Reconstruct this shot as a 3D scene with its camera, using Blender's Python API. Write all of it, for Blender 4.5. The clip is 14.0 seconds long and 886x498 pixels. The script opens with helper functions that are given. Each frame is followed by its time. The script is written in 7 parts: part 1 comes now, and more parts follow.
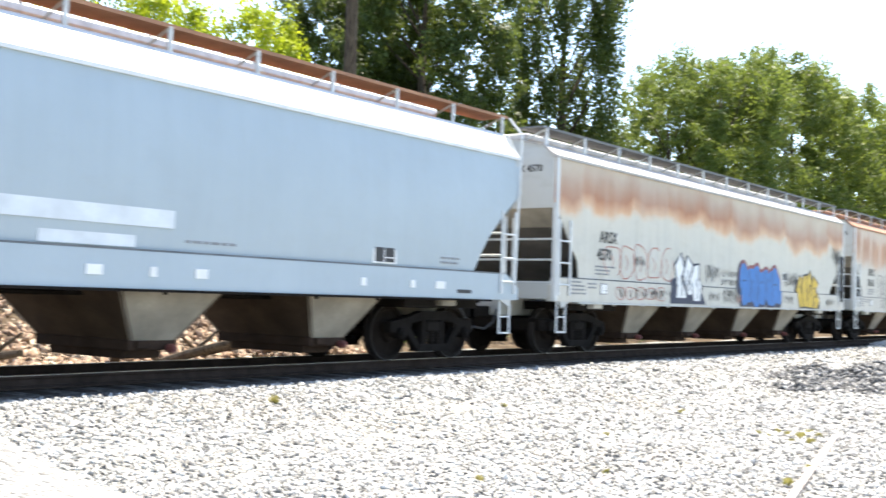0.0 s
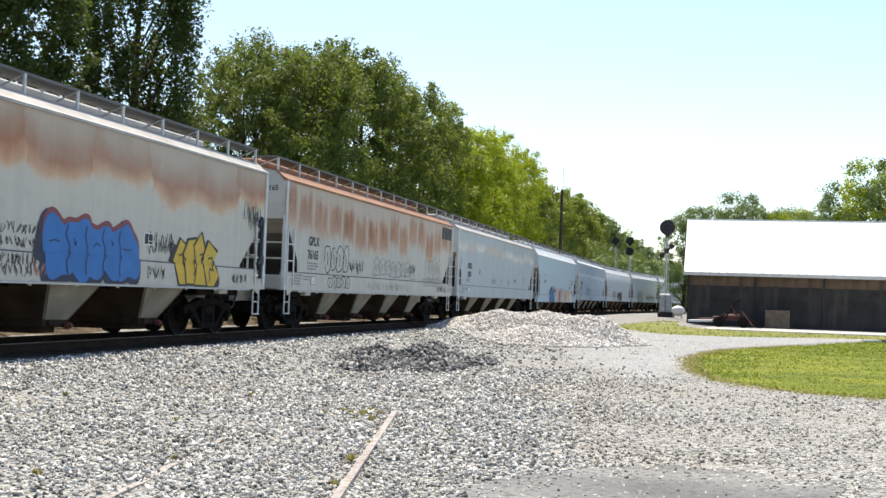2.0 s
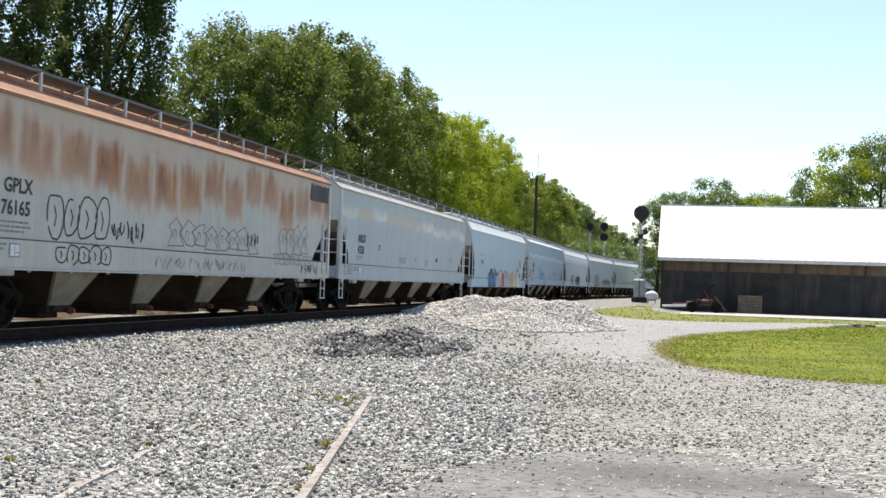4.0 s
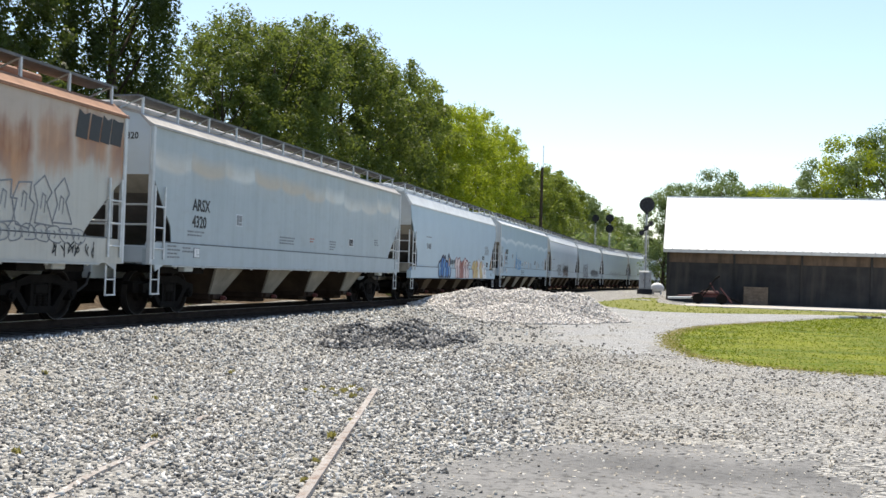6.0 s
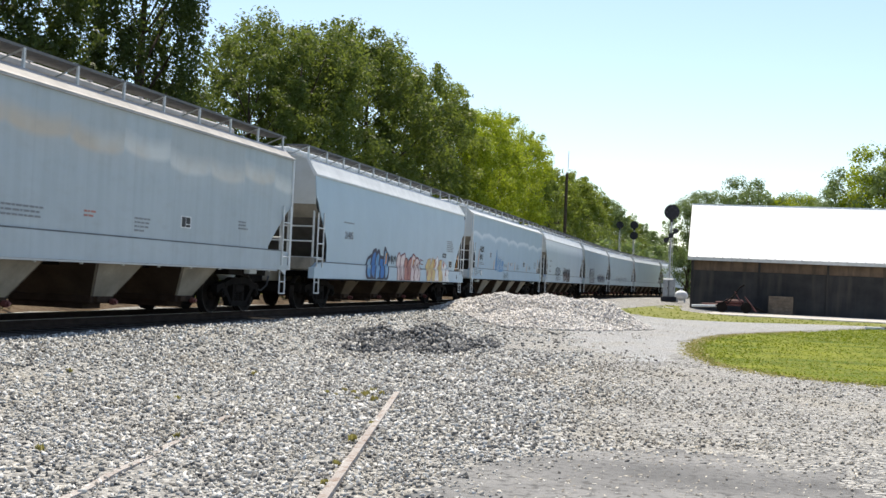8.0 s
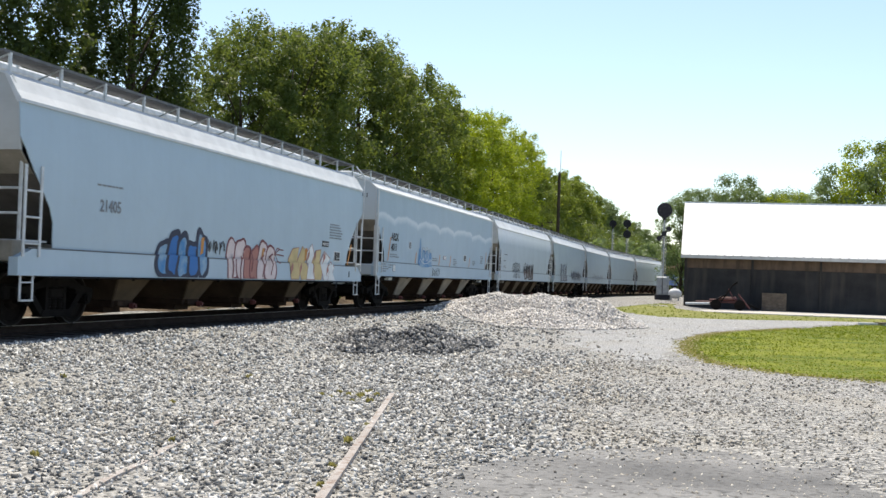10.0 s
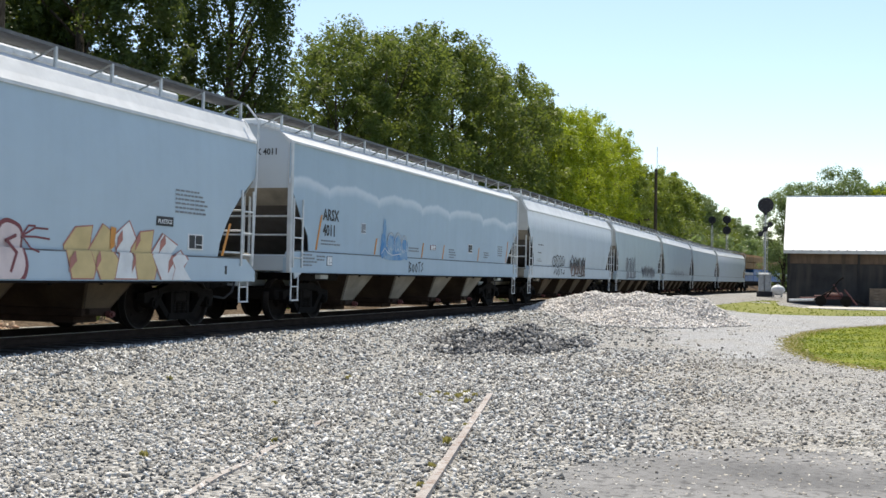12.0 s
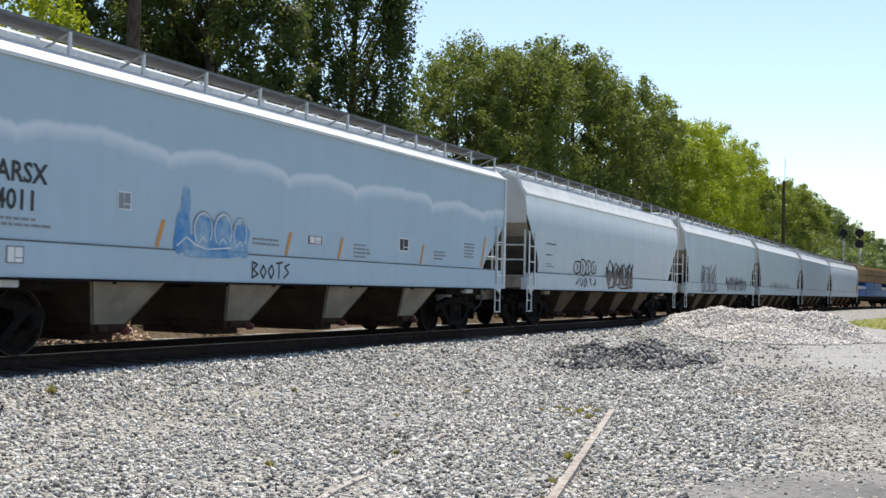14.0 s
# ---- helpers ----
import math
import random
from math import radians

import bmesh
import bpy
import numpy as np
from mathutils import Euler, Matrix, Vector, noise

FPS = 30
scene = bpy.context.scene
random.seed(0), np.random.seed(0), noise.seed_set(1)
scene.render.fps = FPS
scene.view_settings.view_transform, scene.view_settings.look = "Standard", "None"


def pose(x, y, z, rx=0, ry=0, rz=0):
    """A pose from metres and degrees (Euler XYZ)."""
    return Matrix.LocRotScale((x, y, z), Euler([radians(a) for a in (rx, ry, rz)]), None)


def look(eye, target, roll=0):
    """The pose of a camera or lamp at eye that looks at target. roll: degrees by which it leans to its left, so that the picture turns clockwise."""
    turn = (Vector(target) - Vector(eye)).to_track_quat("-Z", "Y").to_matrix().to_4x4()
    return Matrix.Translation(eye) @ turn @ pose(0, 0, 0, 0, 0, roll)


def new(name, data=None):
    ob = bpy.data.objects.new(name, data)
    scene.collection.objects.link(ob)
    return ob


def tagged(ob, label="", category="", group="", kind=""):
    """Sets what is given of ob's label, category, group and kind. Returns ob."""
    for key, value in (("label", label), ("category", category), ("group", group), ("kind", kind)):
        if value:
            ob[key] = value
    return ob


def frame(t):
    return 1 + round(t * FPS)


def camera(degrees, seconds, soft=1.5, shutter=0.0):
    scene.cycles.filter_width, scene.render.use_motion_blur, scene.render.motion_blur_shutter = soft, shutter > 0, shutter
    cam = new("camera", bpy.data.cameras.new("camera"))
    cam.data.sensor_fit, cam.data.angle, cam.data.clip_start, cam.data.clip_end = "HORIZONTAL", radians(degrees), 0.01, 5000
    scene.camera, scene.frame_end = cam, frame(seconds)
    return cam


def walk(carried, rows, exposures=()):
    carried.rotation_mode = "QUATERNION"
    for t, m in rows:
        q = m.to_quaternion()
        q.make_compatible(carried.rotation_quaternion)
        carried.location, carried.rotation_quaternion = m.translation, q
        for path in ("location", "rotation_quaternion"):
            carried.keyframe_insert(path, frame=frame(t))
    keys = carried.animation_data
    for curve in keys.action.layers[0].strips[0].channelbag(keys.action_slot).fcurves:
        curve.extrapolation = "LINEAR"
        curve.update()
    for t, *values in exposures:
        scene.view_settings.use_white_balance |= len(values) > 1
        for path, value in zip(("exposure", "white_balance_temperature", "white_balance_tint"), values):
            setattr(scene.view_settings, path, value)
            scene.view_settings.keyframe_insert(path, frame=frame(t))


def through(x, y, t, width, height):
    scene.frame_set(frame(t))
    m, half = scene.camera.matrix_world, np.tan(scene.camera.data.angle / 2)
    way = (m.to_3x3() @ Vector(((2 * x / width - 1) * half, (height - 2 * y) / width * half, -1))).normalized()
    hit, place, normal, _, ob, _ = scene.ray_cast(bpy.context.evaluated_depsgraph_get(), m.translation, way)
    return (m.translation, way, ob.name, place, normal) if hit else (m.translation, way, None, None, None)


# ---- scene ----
EYE = 1.6
cam = camera(44.2, 14.0, 1.5, 0.15)
# seconds, yaw to the left of the line, pitch, lean: the eye stays in one place and pans
ROWS = [
    (0.0, 36.80, 2.60, 1.69), (0.5, 23.35, 2.55, 3.29), (1.0, 15.35, 2.85, 3.30), (1.5, 13.80, 2.70, 2.08),
    (2.0, 14.63, 2.45, 1.90), (2.5, 14.30, 2.27, 1.69), (3.0, 14.58, 1.90, 1.66), (3.5, 13.62, 1.80, 1.75),
    (3.7, 13.34, 1.79, 1.79), (5.8, 13.20, 1.29, 1.86), (6.0, 13.56, 1.31, 1.75), (6.5, 13.99, 1.26, 1.86),
    (7.0, 15.16, 1.32, 2.50), (7.5, 15.13, 1.49, 2.56), (8.0, 14.80, 1.49, 2.61), (8.5, 14.57, 1.46, 2.58),
    (8.7, 14.43, 1.69, 2.15), (10.8, 14.57, 1.35, 1.81), (11.0, 15.18, 1.30, 1.66), (11.5, 17.43, 1.36, 1.71),
    (12.0, 19.48, 1.42, 1.14), (12.5, 21.64, 1.57, 1.18), (13.0, 23.46, 1.74, 0.97), (13.5, 25.07, 1.99, 1.38),
    (14.0, 25.81, 2.03, 1.30),
]
EXPOSURES = [(0.0, 1.71, 6720, 10), (0.5, 1.53, 6750, 10), (1.0, 1.13, 6750, 10), (1.5, 0.77, 6750, 10), (2.5, 0.54, 6700, 10), (6.0, 0.41, 6700, 10), (11.0, 0.35, 6650, 10), (14.0, 0.33, 6600, 10)]
walk(cam, [(t, pose(0, 0, EYE, 90 + pitch, 0, yaw) @ pose(0, 0, 0, 0, 0, lean)) for t, yaw, pitch, lean in ROWS], EXPOSURES)

# ---- light: a high summer sun ahead of the camera and a little behind the train, clear sky ----
SUN_EL, SUN_AZ = radians(64), radians(-20)
world = bpy.data.worlds.new("sky")
scene.world = world
world.use_nodes = True
wn = world.node_tree
sky = wn.nodes.new("ShaderNodeTexSky")
sky.sky_type = "NISHITA"
sky.sun_disc = False
sky.sun_elevation, sky.sun_rotation = SUN_EL, SUN_AZ
sky.altitude, sky.air_density, sky.dust_density, sky.ozone_density = 100, 1.0, 0.6, 1.0
wn.nodes["Background"].inputs["Strength"].default_value = 0.15
wn.links.new(sky.outputs[0], wn.nodes["Background"].inputs["Color"])
sun = new("sun", bpy.data.lights.new("sun", "SUN"))
sun.data.energy, sun.data.angle, sun.data.color = 5.0, radians(0.6), (1.0, 0.93, 0.80)
SUN_DIR = Vector((math.sin(SUN_AZ) * math.cos(SUN_EL), math.cos(SUN_AZ) * math.cos(SUN_EL), math.sin(SUN_EL)))
sun.matrix_world = look(SUN_DIR * 200, (0, 0, 0))


# ---- materials ----
class Nodes:
    """A short hand for building one node material."""

    def __init__(self, name, rough=0.6, metal=0.0, spec=0.5):
        self.mat = bpy.data.materials.new(name)
        self.mat.use_nodes = True
        self.t = self.mat.node_tree
        self.bsdf = self.t.nodes["Principled BSDF"]
        self.bsdf.inputs["Roughness"].default_value = rough
        self.bsdf.inputs["Metallic"].default_value = metal
        self.bsdf.inputs["Specular IOR Level"].default_value = spec
        self.coord = self.t.nodes.new("ShaderNodeTexCoord").outputs["Object"]

    def put(self, socket, value):
        if hasattr(value, "is_linked"):
            self.t.links.new(value, socket)
        else:
            socket.default_value = value

    def add(self, kind, **inputs):
        n = self.t.nodes.new(kind)
        for k, v in inputs.items():
            self.put(n.inputs[k.replace("_", " ")], v)
        return n

    def scaled(self, sx, sy, sz, source=None):
        n = self.t.nodes.new("ShaderNodeMapping")
        n.inputs["Scale"].default_value = (sx, sy, sz)
        self.put(n.inputs["Vector"], source or self.coord)
        return n.outputs[0]

    def noise(self, scale, detail=4, vec=None, rough=0.55):
        n = self.add("ShaderNodeTexNoise", Scale=scale, Detail=detail, Roughness=rough)
        self.put(n.inputs["Vector"], vec or self.coord)
        return n.outputs["Fac"]

    def voronoi(self, scale, vec=None, out="Color", feature="F1"):
        n = self.t.nodes.new("ShaderNodeTexVoronoi")
        n.feature = feature
        n.inputs["Scale"].default_value = scale
        self.put(n.inputs["Vector"], vec or self.coord)
        return n.outputs[out]

    def ramp(self, fac, *stops):
        n = self.t.nodes.new("ShaderNodeValToRGB")
        el = n.color_ramp.elements
        while len(el) < len(stops):
            el.new(0.5)
        for e, (p, c) in zip(el, stops):
            e.position = p
            e.color = (c, c, c, 1) if isinstance(c, (int, float)) else (*c, 1)
        self.put(n.inputs[0], fac)
        return n.outputs[0]

    def mix(self, fac, a, b, mode="MIX"):
        n = self.t.nodes.new("ShaderNodeMix")
        n.data_type, n.blend_type = "RGBA", mode
        n.clamp_factor = True
        for sock, v in ((n.inputs[0], fac), (n.inputs[6], a), (n.inputs[7], b)):
            if isinstance(v, tuple) and len(v) == 3:
                v = (*v, 1)
            self.put(sock, v)
        return n.outputs[2]

    def math(self, op, a, b=0.0):
        n = self.t.nodes.new("ShaderNodeMath")
        n.operation = op
        self.put(n.inputs[0], a)
        self.put(n.inputs[1], b)
        return n.outputs[0]

    def axis(self, i, source=None):
        n = self.t.nodes.new("ShaderNodeSeparateXYZ")
        self.put(n.inputs[0], source or self.coord)
        return n.outputs[i]

    def white(self, w):
        n = self.t.nodes.new("ShaderNodeTexWhiteNoise")
        n.noise_dimensions = "1D"
        self.put(n.inputs["W"], w)
        return n.outputs["Value"]

    def panels(self, y, width, phase):
        """Plating bays along y: two random numbers a bay, the place across it, and a dome over it."""
        u = self.math("DIVIDE", self.math("SUBTRACT", y, phase), width)
        k, f = self.math("FLOOR", u), self.math("FRACT", u)
        dome = self.math("MULTIPLY", self.math("MULTIPLY", f, self.math("SUBTRACT", 1.0, f)), 4.0)
        return self.white(k), self.white(self.math("ADD", k, 31.7)), f, dome

    def random(self):
        return self.t.nodes.new("ShaderNodeObjectInfo").outputs["Random"]

    def island(self):
        return self.t.nodes.new("ShaderNodeNewGeometry").outputs["Random Per Island"]

    def bump(self, height, strength=0.3, distance=0.02):
        n = self.add("ShaderNodeBump", Strength=strength, Distance=distance)
        self.put(n.inputs["Height"], height)
        self.t.links.new(n.outputs[0], self.bsdf.inputs["Normal"])

    def colour(self, c):
        self.put(self.bsdf.inputs["Base Color"], (*c, 1) if isinstance(c, tuple) else c)
        return self

    def done(self):
        return self.mat


def plain(name, c, rough=0.6, metal=0.0, vary=0.25, scale=3.0, bump=0.15, spec=0.5):
    """Painted or bare surface: one colour broken up by grime at two scales."""
    n = Nodes(name, rough, metal, spec)
    big, fine = n.noise(scale, 5), n.noise(scale * 14, 4)
    dark = tuple(v * (1 - vary) for v in c)
    light = tuple(min(1, v * (1 + vary * 0.5)) for v in c)
    n.colour(n.mix(n.math("MULTIPLY", n.ramp(fine, (0.3, 0.0), (0.75, 1.0)), 0.35), n.mix(n.ramp(big, (0.3, 0.0), (0.7, 1.0)), dark, light), dark))
    n.bump(fine, bump, 0.01)
    return n.done()




def car_paint(name, base, rust=0.0, cloud=0.0, top=3.98, stain=0.25, seed=0.0, band=0.0, streak=0.0, runs=False, seams=0.12):
    """Grey hopper paint: weld waves, run-down dirt, rust that bleeds down from under the eave, a sprayed pale band."""
    n = Nodes(name, 0.5, 0.0, 0.35)
    move = n.t.nodes.new("ShaderNodeMapping")
    move.inputs["Location"].default_value = (seed, seed * 3.7, 0)
    n.put(move.inputs["Vector"], n.coord)
    p = move.outputs[0]
    y, z = n.axis(1, p), n.axis(2)
    down = n.noise(1.0, 5, n.scaled(0.6, 5.0, 0.35, p))
    blot = n.noise(0.9, 4, p)
    fine = n.noise(26, 3, p)
    col = n.mix(n.math("MULTIPLY", n.ramp(down, (0.4, 0.0), (0.75, 1.0)), stain), base, tuple(v * 0.6 for v in base))
    col = n.mix(n.math("MULTIPLY", n.ramp(blot, (0.35, 0.0), (0.7, 1.0)), 0.3), col, tuple(min(1, v * 1.18) for v in base))
    # each bay of plating holds its dirt and its wear a little differently
    yw = n.math("ADD", n.axis(1), n.math("MULTIPLY", n.noise(2.2, 2, n.scaled(0.4, 0.4, 1.0, p)), 0.22))
    if band:
        r1, r2, f, dome = n.panels(yw, 1.69, -0.45)
        h = n.math("ADD", z, n.math("ADD", n.math("MULTIPLY", dome, 0.10), n.math("MULTIPLY", r1, 0.16)))
        h = n.math("DIVIDE", n.math("ADD", h, n.math("MULTIPLY", n.noise(1.6, 3, p), 0.08)), 5.0)
        soft = n.ramp(h, (0.0, 0.0), (0.56, 0.0), (0.625, 0.14), (0.647, 0.9), (0.675, 0.8), (0.725, 0.0))
        warm = n.ramp(n.math("ADD", n.math("MULTIPLY", r2, 0.4), n.math("MULTIPLY", n.noise(0.8, 3, p), 0.6)), (0.36, (0.70, 0.70, 0.67)), (0.60, (0.56, 0.47, 0.365)))
        col = n.mix(n.math("MULTIPLY", soft, n.math("MULTIPLY", n.ramp(f, (0.0, 0.7), (0.10, 1.0), (0.85, 0.95), (1.0, 0.7)), band)), col, warm)
        col = n.mix(n.math("MULTIPLY", n.ramp(h, (0.62, 0.0), (0.69, 0.25), (0.80, 0.5)), r1), col, (0.40, 0.40, 0.38))
    if rust and runs:
        # a patch a bay that bleeds down from under the roof, each to its own depth
        r1, r2, f, dome = n.panels(yw, 1.12, 0.2)
        streaky = n.noise(1.0, 4, n.scaled(0.5, 4.2, 0.5, p))
        lump = n.noise(1.7, 4, p)
        hz = n.math("SUBTRACT", n.math("ADD", z, n.math("ADD", n.math("MULTIPLY", streaky, 0.7), n.math("MULTIPLY", lump, 0.35))), n.math("MULTIPLY", r1, 0.5))
        hz = n.math("DIVIDE", hz, 5.0)
        vert = n.ramp(hz, (0.0, 0.0), (0.55, 0.0), (0.60, 0.7), (0.66, 1.0), (0.72, 0.85), (0.765, 0.2), (0.80, 0.1))
        side = n.math("MULTIPLY", n.ramp(dome, (0.05, 0.05), (0.55, 1.0)), n.math("ADD", n.math("MULTIPLY", r2, 0.35), 0.75))
        haze = n.ramp(hz, (0.52, 0.0), (0.60, 0.65), (0.72, 0.65), (0.80, 0.5))
        col = n.mix(haze, col, (0.50, 0.36, 0.27))
        tone = n.mix(n.ramp(n.math("ADD", n.math("MULTIPLY", streaky, 0.6), n.math("MULTIPLY", lump, 0.4)), (0.40, 0.0), (0.62, 1.0)), (0.25, 0.088, 0.036), (0.47, 0.235, 0.11))
        col = n.mix(n.math("MULTIPLY", n.math("MULTIPLY", vert, side), rust), col, tone)
        col = n.mix(n.math("MULTIPLY", n.ramp(n.math("DIVIDE", z, 5.0), (0.745, 0.0), (0.768, 0.5)), n.ramp(streaky, (0.4, 0.2), (0.7, 1.0))), col, (0.30, 0.15, 0.09))
    elif rust:
        # a scalloped band, brightest along its foot, that fades up into a rosy haze
        r1, r2, f, dome = n.panels(n.math("ADD", yw, n.math("MULTIPLY", n.noise(0.9, 2, p), 0.9)), 1.9, 0.3)
        streaky = n.noise(1.0, 4, n.scaled(0.5, 3.4, 0.5, p))
        lump = n.noise(1.5, 4, p)
        hh = n.math("ADD", z, n.math("ADD", n.math("MULTIPLY", dome, 0.16), n.math("MULTIPLY", r1, 0.30)))
        hh = n.math("DIVIDE", n.math("ADD", hh, n.math("MULTIPLY", lump, 0.46)), 5.0)
        m = n.ramp(hh, (0.0, 0.0), (0.640, 0.0), (0.672, 0.85), (0.715, 1.0), (0.765, 0.92), (0.82, 0.78), (0.90, 0.65))
        tone = n.ramp(hh, (0.645, (0.64, 0.42, 0.25)), (0.680, (0.54, 0.26, 0.115)), (0.725, (0.33, 0.115, 0.042)), (0.79, (0.35, 0.20, 0.125)), (0.85, (0.42, 0.31, 0.23)))
        tone = n.mix(n.math("MULTIPLY", n.ramp(streaky, (0.45, 0.0), (0.68, 1.0)), 0.3), tone, (0.50, 0.38, 0.29))
        col = n.mix(n.ramp(hh, (0.54, 0.0), (0.655, 0.45), (0.70, 0.3)), col, (0.60, 0.54, 0.45))
        col = n.mix(n.math("MULTIPLY", m, n.math("MULTIPLY", n.math("ADD", n.math("MULTIPLY", r2, 0.3), 0.75), rust)), col, tone)
    if cloud:
        r1, r2, f, dome = n.panels(n.math("ADD", n.axis(1), n.math("MULTIPLY", n.noise(0.4, 1, n.scaled(0, 1, 0, p)), 2.6)), 2.9, 0.1)
        h = n.math("SUBTRACT", z, n.math("MULTIPLY", n.math("POWER", dome, 0.6), 0.19))
        h = n.math("ADD", h, n.math("MULTIPLY", r1, 0.10))
        h = n.math("ADD", h, n.math("MULTIPLY", n.noise(1.2, 3, n.scaled(0, 1, 0, p)), 0.22))
        line = n.ramp(n.math("DIVIDE", h, 5.0), (0.0, 0.0), (0.555, 0.0), (0.592, 0.8), (0.600, 0.75), (0.612, 0.0))
        col = n.mix(n.math("MULTIPLY", line, cloud), col, (0.70, 0.74, 0.78))
        above = n.ramp(n.math("DIVIDE", h, 5.0), (0.602, 0.0), (0.620, 0.12))
        col = n.mix(above, col, tuple(v * 0.72 for v in base))
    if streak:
        # pale band in the colour imitates the reflection along the bulging upper side
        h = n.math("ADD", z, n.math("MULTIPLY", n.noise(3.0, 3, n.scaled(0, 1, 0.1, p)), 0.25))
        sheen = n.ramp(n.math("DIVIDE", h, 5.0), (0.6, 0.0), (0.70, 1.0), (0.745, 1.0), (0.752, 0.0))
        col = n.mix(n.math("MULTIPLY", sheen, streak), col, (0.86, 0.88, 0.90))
    low = n.ramp(n.noise(2.2, 5, n.scaled(1, 1, 2.2, p)), (0.52, 0.0), (0.72, 0.35))
    col = n.mix(n.math("MULTIPLY", low, stain), col, (0.24, 0.19, 0.15))
    seam = n.math("FRACT", n.math("DIVIDE", n.axis(1), 1.52))
    col = n.mix(n.ramp(seam, (0.0, seams), (0.012, seams), (0.02, 0.0)), col, tuple(v * 0.45 for v in base))
    n.colour(col)
    wave = n.math("SINE", n.math("MULTIPLY", y, 4.9))
    n.bump(n.math("ADD", n.math("MULTIPLY", wave, 0.35), n.math("ADD", n.math("MULTIPLY", blot, 1.6), n.math("MULTIPLY", fine, 0.05))), 0.5, 0.018)
    return n.done()


def gravel_material(name, tones, scale=16.0):
    """Loose stone: cells of broken grey with shadowed gaps, paler and dustier in drifts."""
    n = Nodes(name, 0.92, 0.0, 0.2)
    cell = n.voronoi(scale)
    dist = n.voronoi(scale, out="Distance")
    tone = n.ramp(n.axis(0, cell), *tones)
    dust = n.ramp(n.noise(0.35, 5), (0.40, 0.0), (0.68, 1.0))
    col = n.mix(n.math("MULTIPLY", dust, 0.5), tone, tuple(0.55 * a + 0.25 * b for a, b in zip(tones[-1][1], (0.40, 0.37, 0.33))))
    col = n.mix(n.ramp(n.noise(0.55, 5, n.scaled(1.0, 0.6, 1.0)), (0.50, 0.0), (0.66, 0.28)), col, tuple(0.68 * a for a in (tones[-1][1][0] * 1.08, tones[-1][1][1] * 0.98, tones[-1][1][2] * 0.80)))
    weedy = n.ramp(n.noise(1.3, 6), (0.62, 0.0), (0.72, 0.35))
    col = n.mix(weedy, col, (0.20, 0.18, 0.10))
    n.colour(col)
    n.bump(n.math("ADD", n.math("MULTIPLY", dist, -1.0), n.math("MULTIPLY", n.axis(1, cell), 0.6)), 1.0, 0.05)
    return n.done()


GREY_TONES = ((0.0, (0.035, 0.036, 0.038)), (0.26, (0.17, 0.17, 0.17)), (0.44, (0.345, 0.325, 0.285)), (0.62, (0.49, 0.485, 0.465)), (1.0, (0.72, 0.71, 0.685)))
DARK_TONES = ((0.0, (0.03, 0.032, 0.036)), (0.4, (0.10, 0.102, 0.108)), (0.75, (0.22, 0.218, 0.215)), (1.0, (0.48, 0.47, 0.455)))
M_GRAVEL = gravel_material("loose_gravel", ((0.0, (0.09, 0.09, 0.09)), (0.35, (0.25, 0.246, 0.236)), (0.7, (0.41, 0.398, 0.372)), (1.0, (0.57, 0.555, 0.52))), 21)
# darker ballast for the strip along the middle of the line
M_TRACK_BALLAST = gravel_material("dark_track_ballast", ((0.0, (0.025, 0.024, 0.023)), (0.5, (0.06, 0.055, 0.05)), (1.0, (0.13, 0.12, 0.11))), 15)


def earth(name, a, b, c):
    n = Nodes(name, 0.95, 0, 0.15)
    col = n.mix(n.ramp(n.noise(0.6, 6), (0.35, 0.0), (0.65, 1.0)), a, b)
    n.colour(n.mix(n.ramp(n.noise(9, 5), (0.45, 0.0), (0.68, 1.0)), col, c))
    n.bump(n.noise(20, 4), 0.8, 0.05)
    return n.done()


M_LITTER = earth("leaf_litter_soil", (0.06, 0.042, 0.027), (0.10, 0.067, 0.040), (0.15, 0.115, 0.078))
M_MEADOW = earth("rough_meadow", (0.07, 0.09, 0.03), (0.12, 0.13, 0.05), (0.17, 0.155, 0.09))


def stone_material(name, tones, dusty=0.38):
    n = Nodes(name, 0.9, 0.0, 0.25)
    tone = n.ramp(n.island(), *tones)
    grain = n.noise(40, 3)
    n.colour(n.mix(n.ramp(grain, (0.35, 0.0), (0.7, dusty)), tone, (0.46, 0.44, 0.40)))
    n.bump(grain, 0.4, 0.006)
    return n.done()


M_STONE = stone_material("crushed_stone", GREY_TONES)
M_STONE_TAN = stone_material("tan_crushed_stone", ((0.0, (0.06, 0.055, 0.05)), (0.3, (0.24, 0.215, 0.18)), (0.6, (0.42, 0.385, 0.325)), (1.0, (0.68, 0.64, 0.57))))
M_STONE_DARK = stone_material("dark_crushed_stone", DARK_TONES, 0.15)
M_STONE_PALE = stone_material("pale_crushed_stone", ((0.0, (0.38, 0.35, 0.33)), (0.4, (0.66, 0.62, 0.585)), (1.0, (0.82, 0.78, 0.735))))


